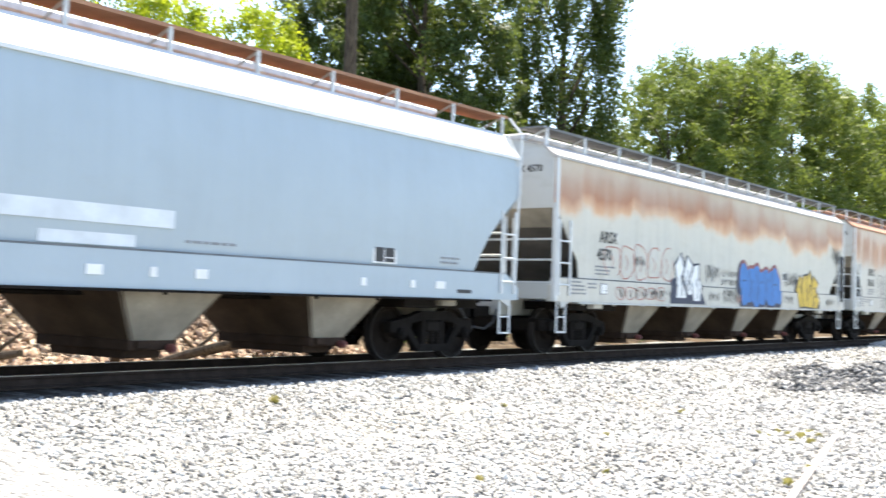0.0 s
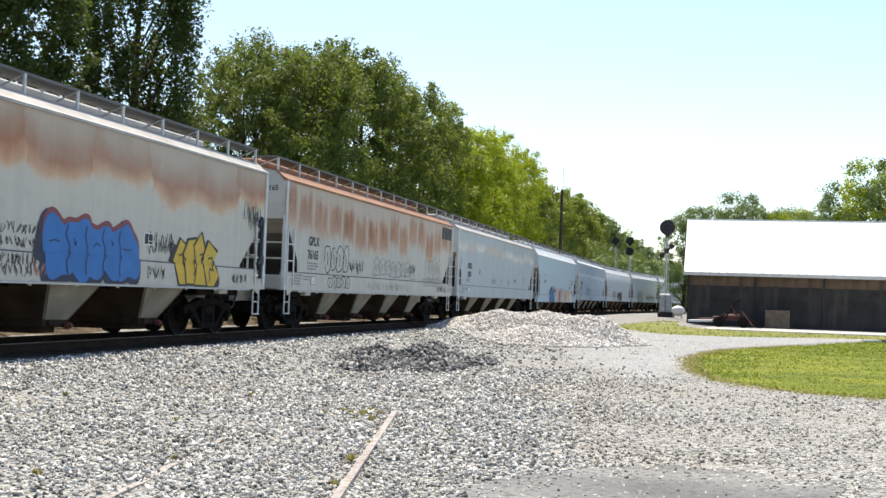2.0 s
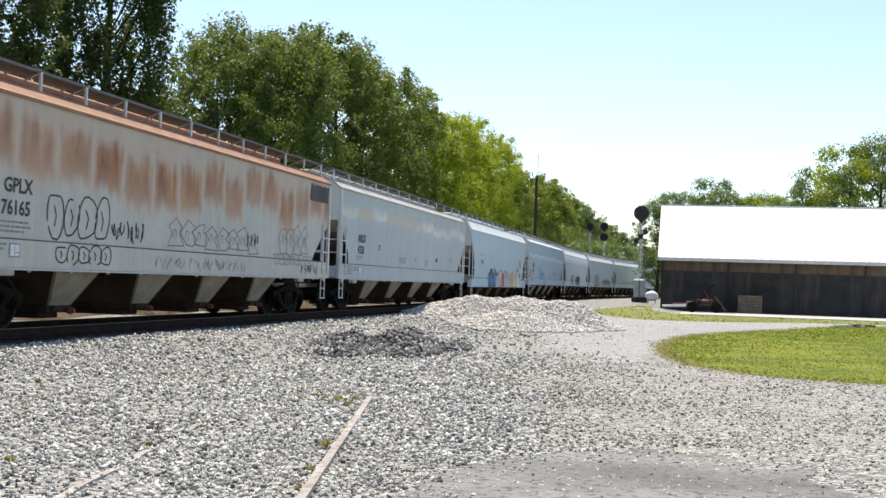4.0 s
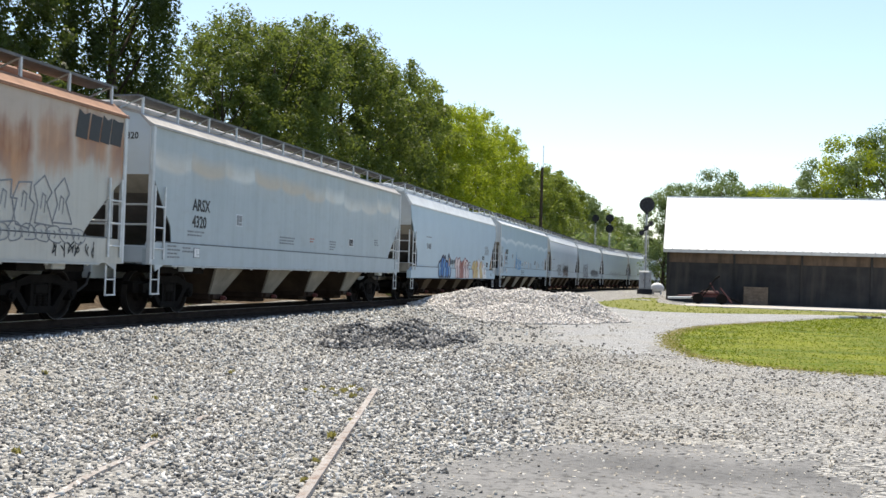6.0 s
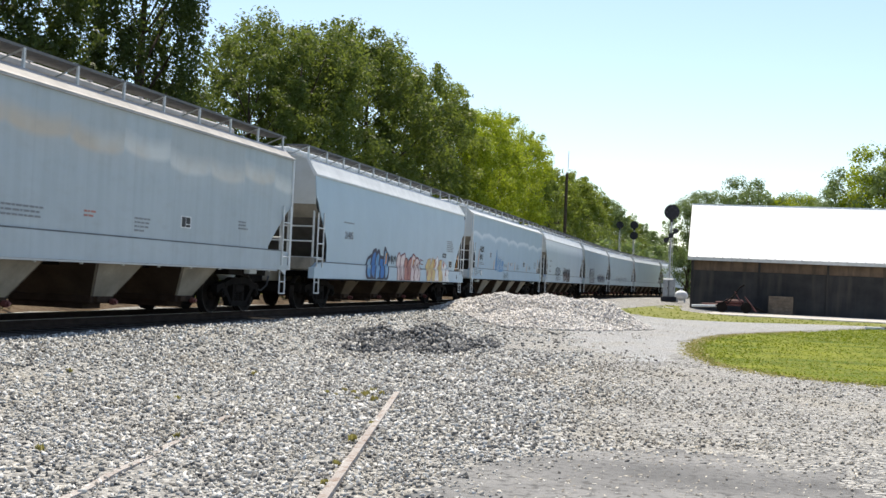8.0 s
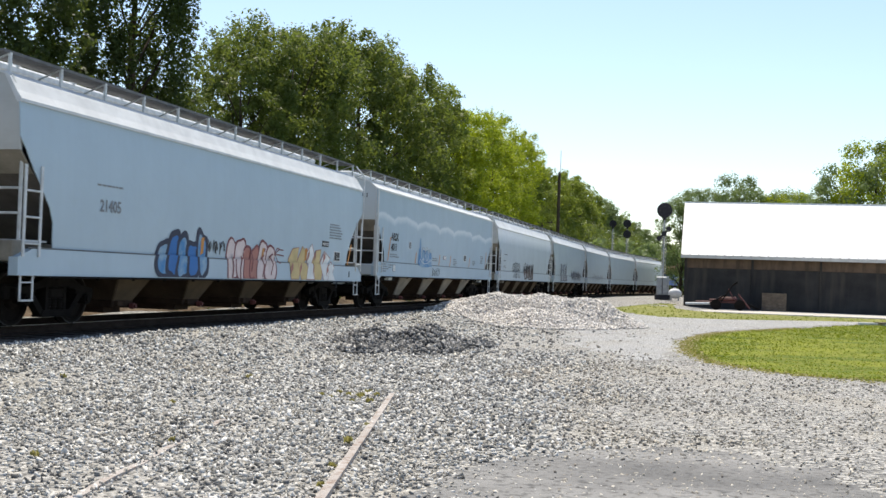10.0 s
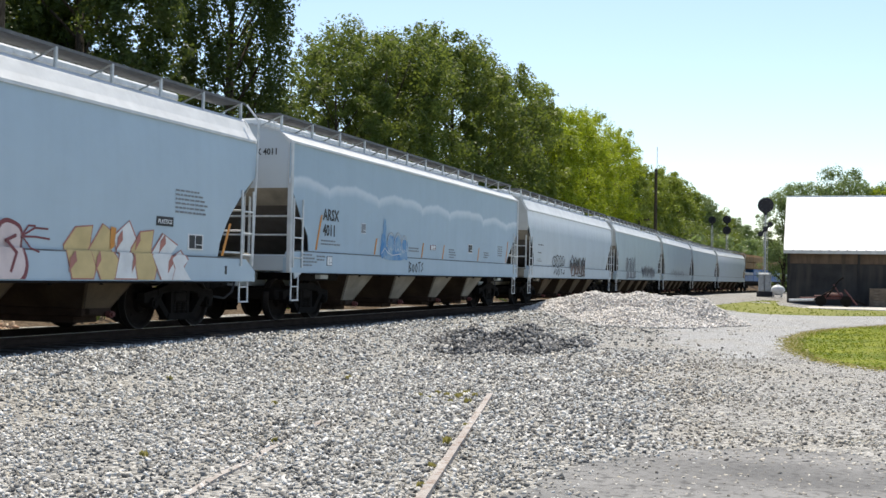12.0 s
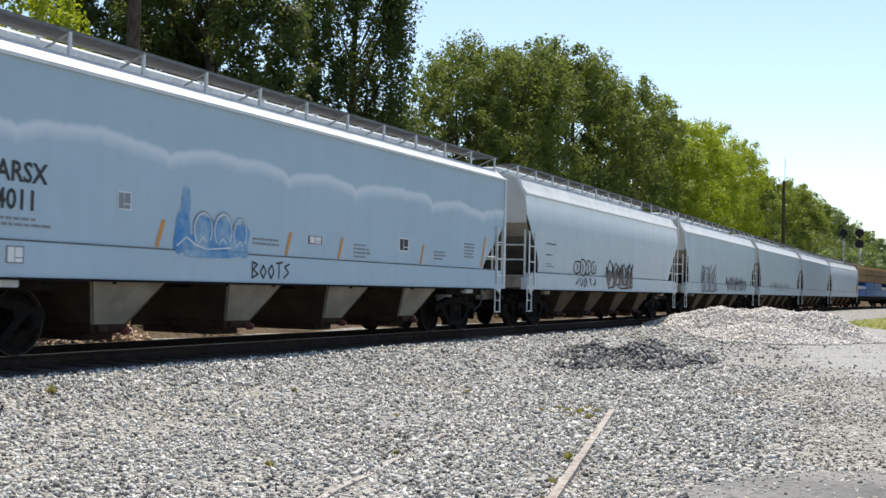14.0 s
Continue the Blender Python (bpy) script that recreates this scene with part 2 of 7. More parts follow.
def leaf_material(name, a, b, c, through=(0.36, 0.45, 0.03)):
    """Leaves: each tuft has its own green, and light comes through."""
    n = Nodes(name, 0.55, 0.0, 0.3)
    tone = n.ramp(n.island(), (0.0, a), (0.55, b), (1.0, c))
    tone = n.mix(n.math("MULTIPLY", n.ramp(n.noise(0.45, 3), (0.35, 0.0), (0.7, 1.0)), 0.5), tone, c)
    n.colour(tone)
    glow = n.add("ShaderNodeBsdfTranslucent")
    n.t.links.new(n.mix(0.5, tone, through), glow.inputs[0])
    both = n.t.nodes.new("ShaderNodeMixShader")
    both.inputs[0].default_value = 0.44
    n.t.links.new(n.bsdf.outputs[0], both.inputs[1])
    n.t.links.new(glow.outputs[0], both.inputs[2])
    n.t.links.new(both.outputs[0], n.t.nodes["Material Output"].inputs[0])
    return n.done()


M_LEAF = leaf_material("leaves_mid_green", (0.048, 0.078, 0.017), (0.090, 0.130, 0.028), (0.140, 0.185, 0.042), (0.28, 0.34, 0.05))
M_LEAF_DARK = leaf_material("leaves_dark_green", (0.026, 0.046, 0.013), (0.050, 0.078, 0.020), (0.085, 0.118, 0.032), (0.20, 0.25, 0.04))
M_LEAF_YELLOW = leaf_material("leaves_yellow_green", (0.085, 0.128, 0.011), (0.225, 0.290, 0.016), (0.39, 0.455, 0.030), (0.54, 0.62, 0.036))
M_LEAF_WOOD = leaf_material("leaves_woodland_green", (0.095, 0.135, 0.022), (0.16, 0.21, 0.032), (0.225, 0.275, 0.05), (0.38, 0.45, 0.05))
# paler, greyer greens: the haze of distance is put into the leaf colour
M_LEAF_FAR = leaf_material("leaves_far_green_hazed", (0.11, 0.165, 0.055), (0.16, 0.22, 0.075), (0.21, 0.27, 0.10), (0.24, 0.32, 0.09))
M_GRASS = leaf_material("mown_grass", (0.095, 0.135, 0.008), (0.135, 0.170, 0.012), (0.18, 0.195, 0.025), (0.26, 0.32, 0.012))


def bark():
    n = Nodes("bark", 0.95, 0.0, 0.1)
    r = n.noise(7, 5, n.scaled(3, 3, 0.6))
    n.colour(n.ramp(r, (0.3, (0.035, 0.027, 0.02)), (0.7, (0.12, 0.095, 0.07))))
    n.bump(r, 0.8, 0.04)
    return n.done()


M_BARK = bark()
M_STEEL_DARK = plain("grimy_cast_steel", (0.013, 0.011, 0.010), 0.9, 0.0, 0.5, 4, spec=0.12)
M_WHEEL = plain("wheel_steel", (0.016, 0.012, 0.010), 0.85, 0.0, 0.5, 6, spec=0.12)
M_TREAD = plain("worn_wheel_rim", (0.035, 0.030, 0.028), 0.6, 0.3, 0.3, 8)
M_RAIL = plain("rail_brown_rust", (0.045, 0.032, 0.026), 0.85, 0.2, 0.45, 5, spec=0.12)
M_RAIL_TOP = plain("polished_rail_top", (0.42, 0.42, 0.43), 0.3, 0.9, 0.2, 8)
M_TIE = plain("creosoted_timber", (0.050, 0.040, 0.033), 0.95, 0, 0.5, 6, 0.5, spec=0.12)
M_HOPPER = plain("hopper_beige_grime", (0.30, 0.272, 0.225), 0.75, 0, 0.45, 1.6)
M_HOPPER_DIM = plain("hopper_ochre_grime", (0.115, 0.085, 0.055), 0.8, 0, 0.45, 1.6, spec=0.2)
M_GATE = plain("rust_brown_outlet", (0.05, 0.033, 0.025), 0.85, 0, 0.5, 3, spec=0.12)
M_HOPPER_RUST = plain("hopper_slope_brown", (0.075, 0.053, 0.039), 0.85, 0, 0.5, 1.5, spec=0.12)
M_POST = plain("white_corner_post_paint", (0.60, 0.62, 0.63), 0.5, 0, 0.2, 2.5, 0.05)
M_EAVE = plain("sunlit_white_eave_paint", (0.64, 0.65, 0.65), 0.5, 0, 0.15, 2.5, 0.03)
M_EAVE_DULL = plain("grimy_eave_paint", (0.43, 0.405, 0.38), 0.6, 0, 0.3, 1.8, 0.05)
M_SEAM = plain("dark_grey_seam", (0.16, 0.17, 0.18), 0.8, 0, 0.45, 2.5)
# dark tone holds the shade on the end slope that leans inward
M_SLOPE = plain("slope_plate_shade_in_colour", (0.13, 0.118, 0.105), 0.85, 0, 0.4, 1.4, spec=0.2)
M_CAPSTAN = plain("dull_red_capstan", (0.17, 0.05, 0.045), 0.7, 0, 0.4, 6)
M_WHITE_METAL = plain("white_painted_bar", (0.62, 0.64, 0.65), 0.5, 0, 0.25, 6)
M_GRATE = plain("galvanised_walkway", (0.15, 0.152, 0.155), 0.75, 0.1, 0.3, 5)
M_ROOF_RUST = plain("rusted_roof", (0.33, 0.17, 0.10), 0.8, 0, 0.35, 2)
M_BLACK = plain("black_stencil_paint", (0.025, 0.025, 0.028), 0.6, 0, 0.2, 12, 0.02)


# ---- mesh helpers ----
def mesh_of(bm, name, mat, smooth=False):
    me = bpy.data.meshes.new(name)
    bmesh.ops.recalc_face_normals(bm, faces=bm.faces)
    bm.to_mesh(me)
    bm.free()
    for m in (mat if isinstance(mat, (list, tuple)) else [mat]):
        me.materials.append(m)
    if smooth:
        me.polygons.foreach_set("use_smooth", [True] * len(me.polygons))
    return me


def part(name, bm, mat, parent=None, label="", smooth=False):
    """One mesh object under a thing or a part."""
    me = bm if isinstance(bm, bpy.types.Mesh) else mesh_of(bm, name, mat, smooth)
    ob = new(name, me)
    ob.parent = parent
    return tagged(ob, label)


def thing(name, label, category, m=None, group="", kind=""):
    ob = new(name)
    ob.empty_display_size = 0.3
    if m is not None:
        ob.matrix_world = m
    return tagged(ob, label, category, group, kind)


def raw_mesh(name, verts, faces, mat, smooth=False):
    """Mesh from arrays: verts (n, 3), faces (m, k)."""
    me = bpy.data.meshes.new(name)
    verts, faces = np.asarray(verts, dtype=np.float32), np.asarray(faces, dtype=np.int32)
    m, k = faces.shape
    me.vertices.add(len(verts))
    me.vertices.foreach_set("co", verts.ravel())
    me.loops.add(m * k)
    me.loops.foreach_set("vertex_index", faces.ravel())
    me.polygons.add(m)
    me.polygons.foreach_set("loop_start", np.arange(0, m * k, k, dtype=np.int32))
    me.update(calc_edges=True)
    me.validate()
    for q in (mat if isinstance(mat, (list, tuple)) else [mat]):
        me.materials.append(q)
    if smooth:
        me.polygons.foreach_set("use_smooth", np.ones(m, dtype=bool))
    return me


def box(bm, x0, x1, y0, y1, z0, z1, bevel=0.0):
    r = bmesh.ops.create_cube(bm, size=1.0, matrix=Matrix.Translation(((x0 + x1) / 2, (y0 + y1) / 2, (z0 + z1) / 2)) @ Matrix.Diagonal((abs(x1 - x0), abs(y1 - y0), abs(z1 - z0), 1)))
    if bevel:
        edges = list({e for v in r["verts"] for e in v.link_edges})
        bmesh.ops.bevel(bm, geom=edges, offset=bevel, segments=1, affect="EDGES")
    return bm


def rod(bm, a, b, r, seg=8, r2=None):
    a, b = Vector(a), Vector(b)
    d = b - a
    m = Matrix.Translation((a + b) / 2) @ d.to_track_quat("Z", "Y").to_matrix().to_4x4()
    bmesh.ops.create_cone(bm, cap_ends=True, segments=seg, radius1=r, radius2=r if r2 is None else r2, depth=d.length, matrix=m)
    return bm


def prism(bm, outline, x0, x1):
    """Extrudes an outline of (y, z) from x0 to x1."""
    a = [bm.verts.new((x0, y, z)) for y, z in outline]
    b = [bm.verts.new((x1, y, z)) for y, z in outline]
    bm.faces.new(a)
    bm.faces.new(b[::-1])
    k = len(a)
    for i in range(k):
        bm.faces.new((a[i], b[i], b[(i + 1) % k], a[(i + 1) % k]))
    return bm


def B():
    return bmesh.new()


# ---- the line: straight, then a curve to the right ----
XC, RAIL_Z, Y_CURVE, RADIUS = -12.29, 0.56, 94.7, 307.3
SPEED, GAIN = 5.815, 0.0186


def travel(t):
    """How far the train has rolled: it gathers speed a little."""
    return SPEED * t + GAIN * t * t


def line_at(s, off=0.0):
    """Place and heading (to the right, radians) at s along the line; off: metres to the right of its middle."""
    if s <= Y_CURVE:
        return XC + off, s, 0.0
    th = (s - Y_CURVE) / RADIUS
    return XC + RADIUS - (RADIUS - off) * math.cos(th), Y_CURVE + (RADIUS - off) * math.sin(th), th


def line_offset(x, y):
    """How far (x, y) lies to the right of the line's middle."""
    if y <= Y_CURVE:
        return x - XC
    cx = XC + RADIUS
    return RADIUS - math.hypot(x - cx, y - Y_CURVE) if x < cx else 60.0


def ramp01(v, a, b):
    t = min(1.0, max(0.0, (v - a) / (b - a)))
    return t * t * (3 - 2 * t)


def ground_height(x, y):
    off = line_offset(x, y)
    z = 0.0
    if off > 0:
        z = 0.40 * (1 - ramp01(off, 2.2, 5.2))
        # the yard rises towards the signal
        z += 0.45 * ramp01(y, 55, 95) * (1 - ramp01(off, 7.0, 13.0)) * ramp01(off, 2.2, 5.0)
    else:
        z = 0.40 - 0.22 * ramp01(-off, 1.9, 2.9)
        z += 2.6 * ramp01(-off, 3.4, 9.5)
        z += 2.4 * ramp01(-off, 10, 40)
    if abs(off) < 1.9:
        z = 0.385
    if 2.2 < abs(off):
        z += 0.035 * (1 - ramp01(x, -6.5, -3.5)) * noise.noise(Vector((x * 0.35, y * 0.35, 0))) + (0.25 * noise.noise(Vector((x * 0.3, y * 0.3, 3))) * ramp01(-off, 3.2, 6))
    return z


def build_ground():
    xs = np.concatenate([np.linspace(-3000, -120, 8), np.linspace(-100, -30, 15), np.linspace(-28, -15, 27), np.arange(-14.6, 6, 0.35), np.linspace(6.5, 40, 30), np.linspace(45, 120, 16), np.linspace(150, 3000, 8)])
    ys = np.concatenate([np.linspace(-3000, -60, 6), np.linspace(-40, 2, 10), np.arange(3, 50, 0.6), np.linspace(51, 130, 80), np.linspace(134, 340, 60), np.linspace(400, 4500, 10)])
    verts = [(x, y, ground_height(x, y)) for y in ys for x in xs]
    w = len(xs)
    j, i = np.meshgrid(np.arange(len(ys) - 1), np.arange(w - 1), indexing="ij")
    a = (j * w + i).ravel()
    me = raw_mesh("ground", verts, np.stack([a, a + 1, a + w + 1, a + w], 1), M_GRAVEL, True)
    me.materials.append(M_LITTER)
    me.materials.append(M_MEADOW)
    me.materials.append(M_TRACK_BALLAST)
    for f in me.polygons:
        c = f.center
        off = line_offset(c.x, c.y)
        if abs(off) < 1.75:
            f.material_index = 3
        elif off < (-2.6 if c.y < 18 else -4.2) and c.y < 400:
            f.material_index = 1
        elif off > 30 or c.y < -2 or c.y > 400 or c.x > 22:
            f.material_index = 2
    ob = new("ground", me)
    tagged(ob, "grey loose gravel yard beside the railway line", "ground", kind="structure")


build_ground()


# ---- track ----
def build_track():
    """Two rails on timber ties, along the straight and round the curve."""
    steps = [s for s in np.arange(-40, 94, 6.0)] + [s for s in np.arange(94.7, 420, 3.0)]
    for side, nm in ((0.7525, "rail"), (-0.7525, "rail")):
        bm, top = B(), B()
        sec = [(-0.07, 0.0), (0.07, 0.0), (0.07, 0.02), (0.012, 0.045), (0.012, 0.115), (0.036, 0.125), (0.036, 0.155), (-0.036, 0.155), (-0.036, 0.125), (-0.012, 0.115), (-0.012, 0.045), (-0.07, 0.02)]
        rings = []
        caps = []
        for s in steps:
            ring = []
            for u, z in sec:
                x, y, _ = line_at(s, side + u)
                ring.append(bm.verts.new((x, y, RAIL_Z - 0.16 + z)))
            rings.append(ring)
            c = []
            for u, z in ((-0.03, 0.156), (-0.03, 0.160), (0.03, 0.160), (0.03, 0.156)):
                x, y, _ = line_at(s, side + u)
                c.append(top.verts.new((x, y, RAIL_Z - 0.16 + z)))
            caps.append(c)
        for b, rr in ((bm, rings), (top, caps)):
            for p, q in zip(rr, rr[1:]):
                k = len(p)
                for i in range(k):
                    b.faces.new((p[i], q[i], q[(i + 1) % k], p[(i + 1) % k]))
        rail = part("rail", bm, M_RAIL)
        tagged(rail, "rusty brown steel rail with a polished running top", "rail", "rails of the line", "structure")
        part("running_top", top, M_RAIL_TOP, rail, "bright worn steel top")
    ties = thing("railway_ties", "dark creosoted timber ties bedded in ballast", "railway ties", kind="structure")
    bm = B()
    box(bm, -1.3, 1.3, -0.115, 0.115, -0.17, 0.0, 0.012)
    me = mesh_of(bm, "tie", M_TIE)
    rnd = random.Random(4)
    for k in range(190):
        s = 3.0 + k * 0.54
        x, y, th = line_at(s, rnd.uniform(-0.05, 0.05))
        tie = new("tie", me)
        tie.parent = ties
        tie.matrix_local = pose(x, y, RAIL_Z - 0.158 + rnd.uniform(-0.012, 0.0), 0, 0, -math.degrees(th) + rnd.uniform(-1, 1))


build_track()

# ---- train ----


LEAD_CUT = ((0.0, 2.95), (0.12, 2.80), (0.42, 2.42), (0.60, 2.16), (0.80, 1.97), (0.90, 1.84), (0.93, 1.66), (0.95, 0.0))
LEAD_CUT_ROUND = ((0.0, 3.05), (0.15, 2.86), (0.35, 2.56), (0.60, 2.26), (0.82, 1.98), (0.94, 1.74), (0.97, 1.45), (1.0, 0.0))
TRAIL_CUT_ROUND = ((0.0, 2.98), (0.30, 2.76), (0.70, 2.44), (1.02, 2.12), (1.22, 1.82), (1.34, 1.58), (1.38, 0.0))
TRAIL_CUT = ((0.0, 2.66), (0.35, 2.46), (0.80, 2.10), (1.20, 1.76), (1.36, 1.60), (1.40, 0.0))


def side_sheet(bm, sgn, L, cut_a, cut_b, bulge, top, z_bot=1.50):
    """Side plating with the bottom corners cut away at the ends; bulge curves it in towards the top and bottom."""
    h = L / 2
    ys = sorted({round(float(v), 3) for v in (*(-h + u for u, _ in cut_a), *(h - u for u, _ in cut_b), *np.linspace(-h + 1.6, h - 1.6, 22))})
    nz = 10

    def low(y):
        za = np.interp(y + h, [u for u, _ in cut_a], [max(z, z_bot) for _, z in cut_a])
        zb = np.interp(h - y, [u for u, _ in cut_b], [max(z, z_bot) for _, z in cut_b])
        return float(max(za, zb))

    def at(y, k, inner):
        z0 = low(y)
        z = z0 + (top - z0) * k / nz
        u = (z - z_bot) / (top - z_bot)
        x = 1.585 + bulge * (1 - (2 * u - 0.9) ** 2 * 0.9) - bulge * 0.55 - (0.02 if inner else 0)
        return bm.verts.new((sgn * x, y, z))

    grids = [[[at(y, k, inner) for k in range(nz + 1)] for y in ys] for inner in (False, True)]
    n = len(ys)
    for g in grids:
        for i in range(n - 1):
            for k in range(nz):
                bm.faces.new((g[i][k], g[i + 1][k], g[i + 1][k + 1], g[i][k + 1]))
    o, q = grids

    def strip(*vs):
        bm.faces.new([bm.verts.new(v.co) for v in vs])

    for i in range(n - 1):
        for k in (0, nz):
            strip(o[i][k], o[i + 1][k], q[i + 1][k], q[i][k])
    for i in (0, n - 1):
        for k in range(nz):
            strip(o[i][k], o[i][k + 1], q[i][k + 1], q[i][k])
    return bm


def ladder(parent, x, y0, y1, z0, z1, step=0.42, r=0.018, name="ladder"):
    bm = B()
    for y in (y0, y1):
        box(bm, x - 0.012, x + 0.012, y - 0.026, y + 0.026, z0, z1)
    z = z0 + step * 0.5
    while z < z1:
        rod(bm, (x, y0, z), (x, y1, z), r, 6)
        z += step
    return part(name, bm, M_WHITE_METAL, parent)


WHEEL_R = 0.457


def wheelset_meshes():
    bm, rim = B(), B()
    seg = 28
    for sgn in (1, -1):
        rings = []
        for r, u in ((0.09, 0.17), (0.15, 0.15), (0.17, 0.07), (0.36, 0.05), (0.39, 0.10), (0.44, 0.10), (0.44, -0.02), (0.487, -0.02), (0.487, -0.045), (0.39, -0.045), (0.36, 0.0), (0.17, 0.02), (0.09, 0.02)):
            rings.append([bm.verts.new((sgn * (0.75 + u), r * math.cos(a), r * math.sin(a))) for a in np.linspace(0, 2 * math.pi, seg, endpoint=False)])
        for p, q in zip(rings, rings[1:]):
            for i in range(seg):
                bm.faces.new((p[i], p[(i + 1) % seg], q[(i + 1) % seg], q[i]))
        # holes and casting marks that show the turning
        for a in (0.4, 2.5, 4.6):
            rod(bm, (sgn * 0.80, 0.27 * math.cos(a), 0.27 * math.sin(a)), (sgn * 0.822, 0.27 * math.cos(a), 0.27 * math.sin(a)), 0.035, 8)
        if sgn < 0:
            continue
        ring = []
        for r, u in ((0.440, 0.098), (0.457, 0.100), (0.457, -0.02), (0.445, -0.02)):
            ring.append([rim.verts.new((sgn * (0.75 + u), r * math.cos(a), r * math.sin(a))) for a in np.linspace(0, 2 * math.pi, seg, endpoint=False)])
        for p, q in zip(ring, ring[1:]):
            for i in range(seg):
                rim.faces.new((p[i], p[(i + 1) % seg], q[(i + 1) % seg], q[i]))
    rod(bm, (-1.0, 0, 0), (1.0, 0, 0), 0.085, 12)
    return mesh_of(bm, "wheelset", M_WHEEL), mesh_of(rim, "rim", M_TREAD)


ME_WHEELSET, ME_RIM = wheelset_meshes()


def truck_meshes():
    """Cast side frame with its windows, spring group and bearing adapters; and the bolster across."""
    side = B()
    prism(side, [(-1.12, 0.47), (-1.12, 0.64), (-0.72, 0.71), (-0.55, 0.70), (-0.60, 0.55), (-0.72, 0.47)], 0.95, 1.10)
    prism(side, [(1.12, 0.47), (0.72, 0.47), (0.60, 0.55), (0.55, 0.70), (0.72, 0.71), (1.12, 0.64)], 0.95, 1.10)
    prism(side, [(-0.72, 0.71), (-0.35, 0.82), (0.35, 0.82), (0.72, 0.71), (0.72, 0.60), (0.30, 0.67), (-0.30, 0.67), (-0.72, 0.60)], 0.97, 1.12)
    prism(side, [(-0.78, 0.52), (-0.66, 0.58), (-0.36, 0.26), (-0.42, 0.16)], 0.97, 1.11)
    prism(side, [(0.78, 0.52), (0.42, 0.16), (0.36, 0.26), (0.66, 0.58)], 0.97, 1.11)
    prism(side, [(-0.44, 0.15), (-0.40, 0.27), (0.40, 0.27), (0.44, 0.15)], 0.93, 1.13)
    for y in (-0.30, 0.22):
        box(side, 0.98, 1.10, y, y + 0.08, 0.27, 0.68)
    spring = B()
    for z in (0.30, 0.345, 0.39, 0.435):
        rod(spring, (1.04, 0, z), (1.04, 0, z + 0.028), 0.075, 10)
    rod(spring, (1.04, 0, 0.27), (1.04, 0, 0.48), 0.05, 8)
    bol = B()
    box(bol, -1.12, 1.12, -0.2, 0.2, 0.47, 0.66, 0.03)
    box(bol, -0.30, 0.30, -0.30, 0.30, 0.62, 0.86, 0.02)
    cap = B()
    rod(cap, (1.0, 0, 0), (1.16, 0, 0), 0.10, 12)
    rod(cap, (1.16, 0, 0), (1.19, 0, 0), 0.06, 8)
    beam = B()
    box(beam, -0.9, 0.9, -0.55, -0.42, 0.36, 0.46, 0.01)
    box(beam, -0.9, 0.9, 0.42, 0.55, 0.36, 0.46, 0.01)
    return [mesh_of(b, n, M_STEEL_DARK) for b, n in ((side, "side_frame"), (spring, "spring"), (bol, "bolster"), (cap, "bearing_cap"), (beam, "brake_beam"))]


ME_SIDE, ME_SPRING, ME_BOLSTER, ME_CAP, ME_BEAM = truck_meshes()
WHEELSETS = []


def add_trucks(car, centre):
    """Both four-wheel trucks; the wheelsets are parts of the car that turn."""
    flip = pose(0, 0, 0, 0, 0, 180)
    for c in (-centre, centre):
        truck = part("truck", ME_BOLSTER, None, car, "grimy cast steel freight truck")
        truck.matrix_local = pose(0, c, 0)
        for m in (Matrix(), flip):
            part("side_frame", ME_SIDE, None, truck).matrix_local = m
            for y in (-0.17, 0.0, 0.17):
                part("spring", ME_SPRING, None, truck).matrix_local = m @ pose(0, y, 0)
        part("brake_beam", ME_BEAM, None, truck)
        for dy in (-0.88, 0.88):
            w = part("wheelset", ME_WHEELSET, None, car, "dark steel wheel pair on an axle")
            w.matrix_local = pose(0, c + dy, WHEEL_R)
            for m in (Matrix(), flip):
                part("rim", ME_RIM, None, w, "bright worn wheel rim").matrix_local = m
            WHEELSETS.append((w, c + dy))
            for m in (Matrix(), flip):
                part("bearing_cap", ME_CAP, None, truck).matrix_local = pose(0, dy, WHEEL_R) @ m


def coupler(car, h, sgn):
    bm = B()
    y = sgn * h
    box(bm, -0.12, 0.12, min(y - sgn * 0.4, y + sgn * 0.55), max(y - sgn * 0.4, y + sgn * 0.55), 0.70, 0.92, 0.03)
    box(bm, -0.22, 0.16, min(y + sgn * 0.45, y + sgn * 0.72), max(y + sgn * 0.45, y + sgn * 0.72), 0.66, 0.96, 0.04)
    hose = B()
    pts = [(0.32, y, 0.86), (0.36, y + sgn * 0.18, 0.62), (0.30, y + sgn * 0.40, 0.48), (0.16, y + sgn * 0.62, 0.52)]
    for a, b in zip(pts, pts[1:]):
        rod(hose, a, b, 0.025, 6)
    part("coupler", bm, M_STEEL_DARK, car)
    part("air_hose", hose, M_BLACK, car)


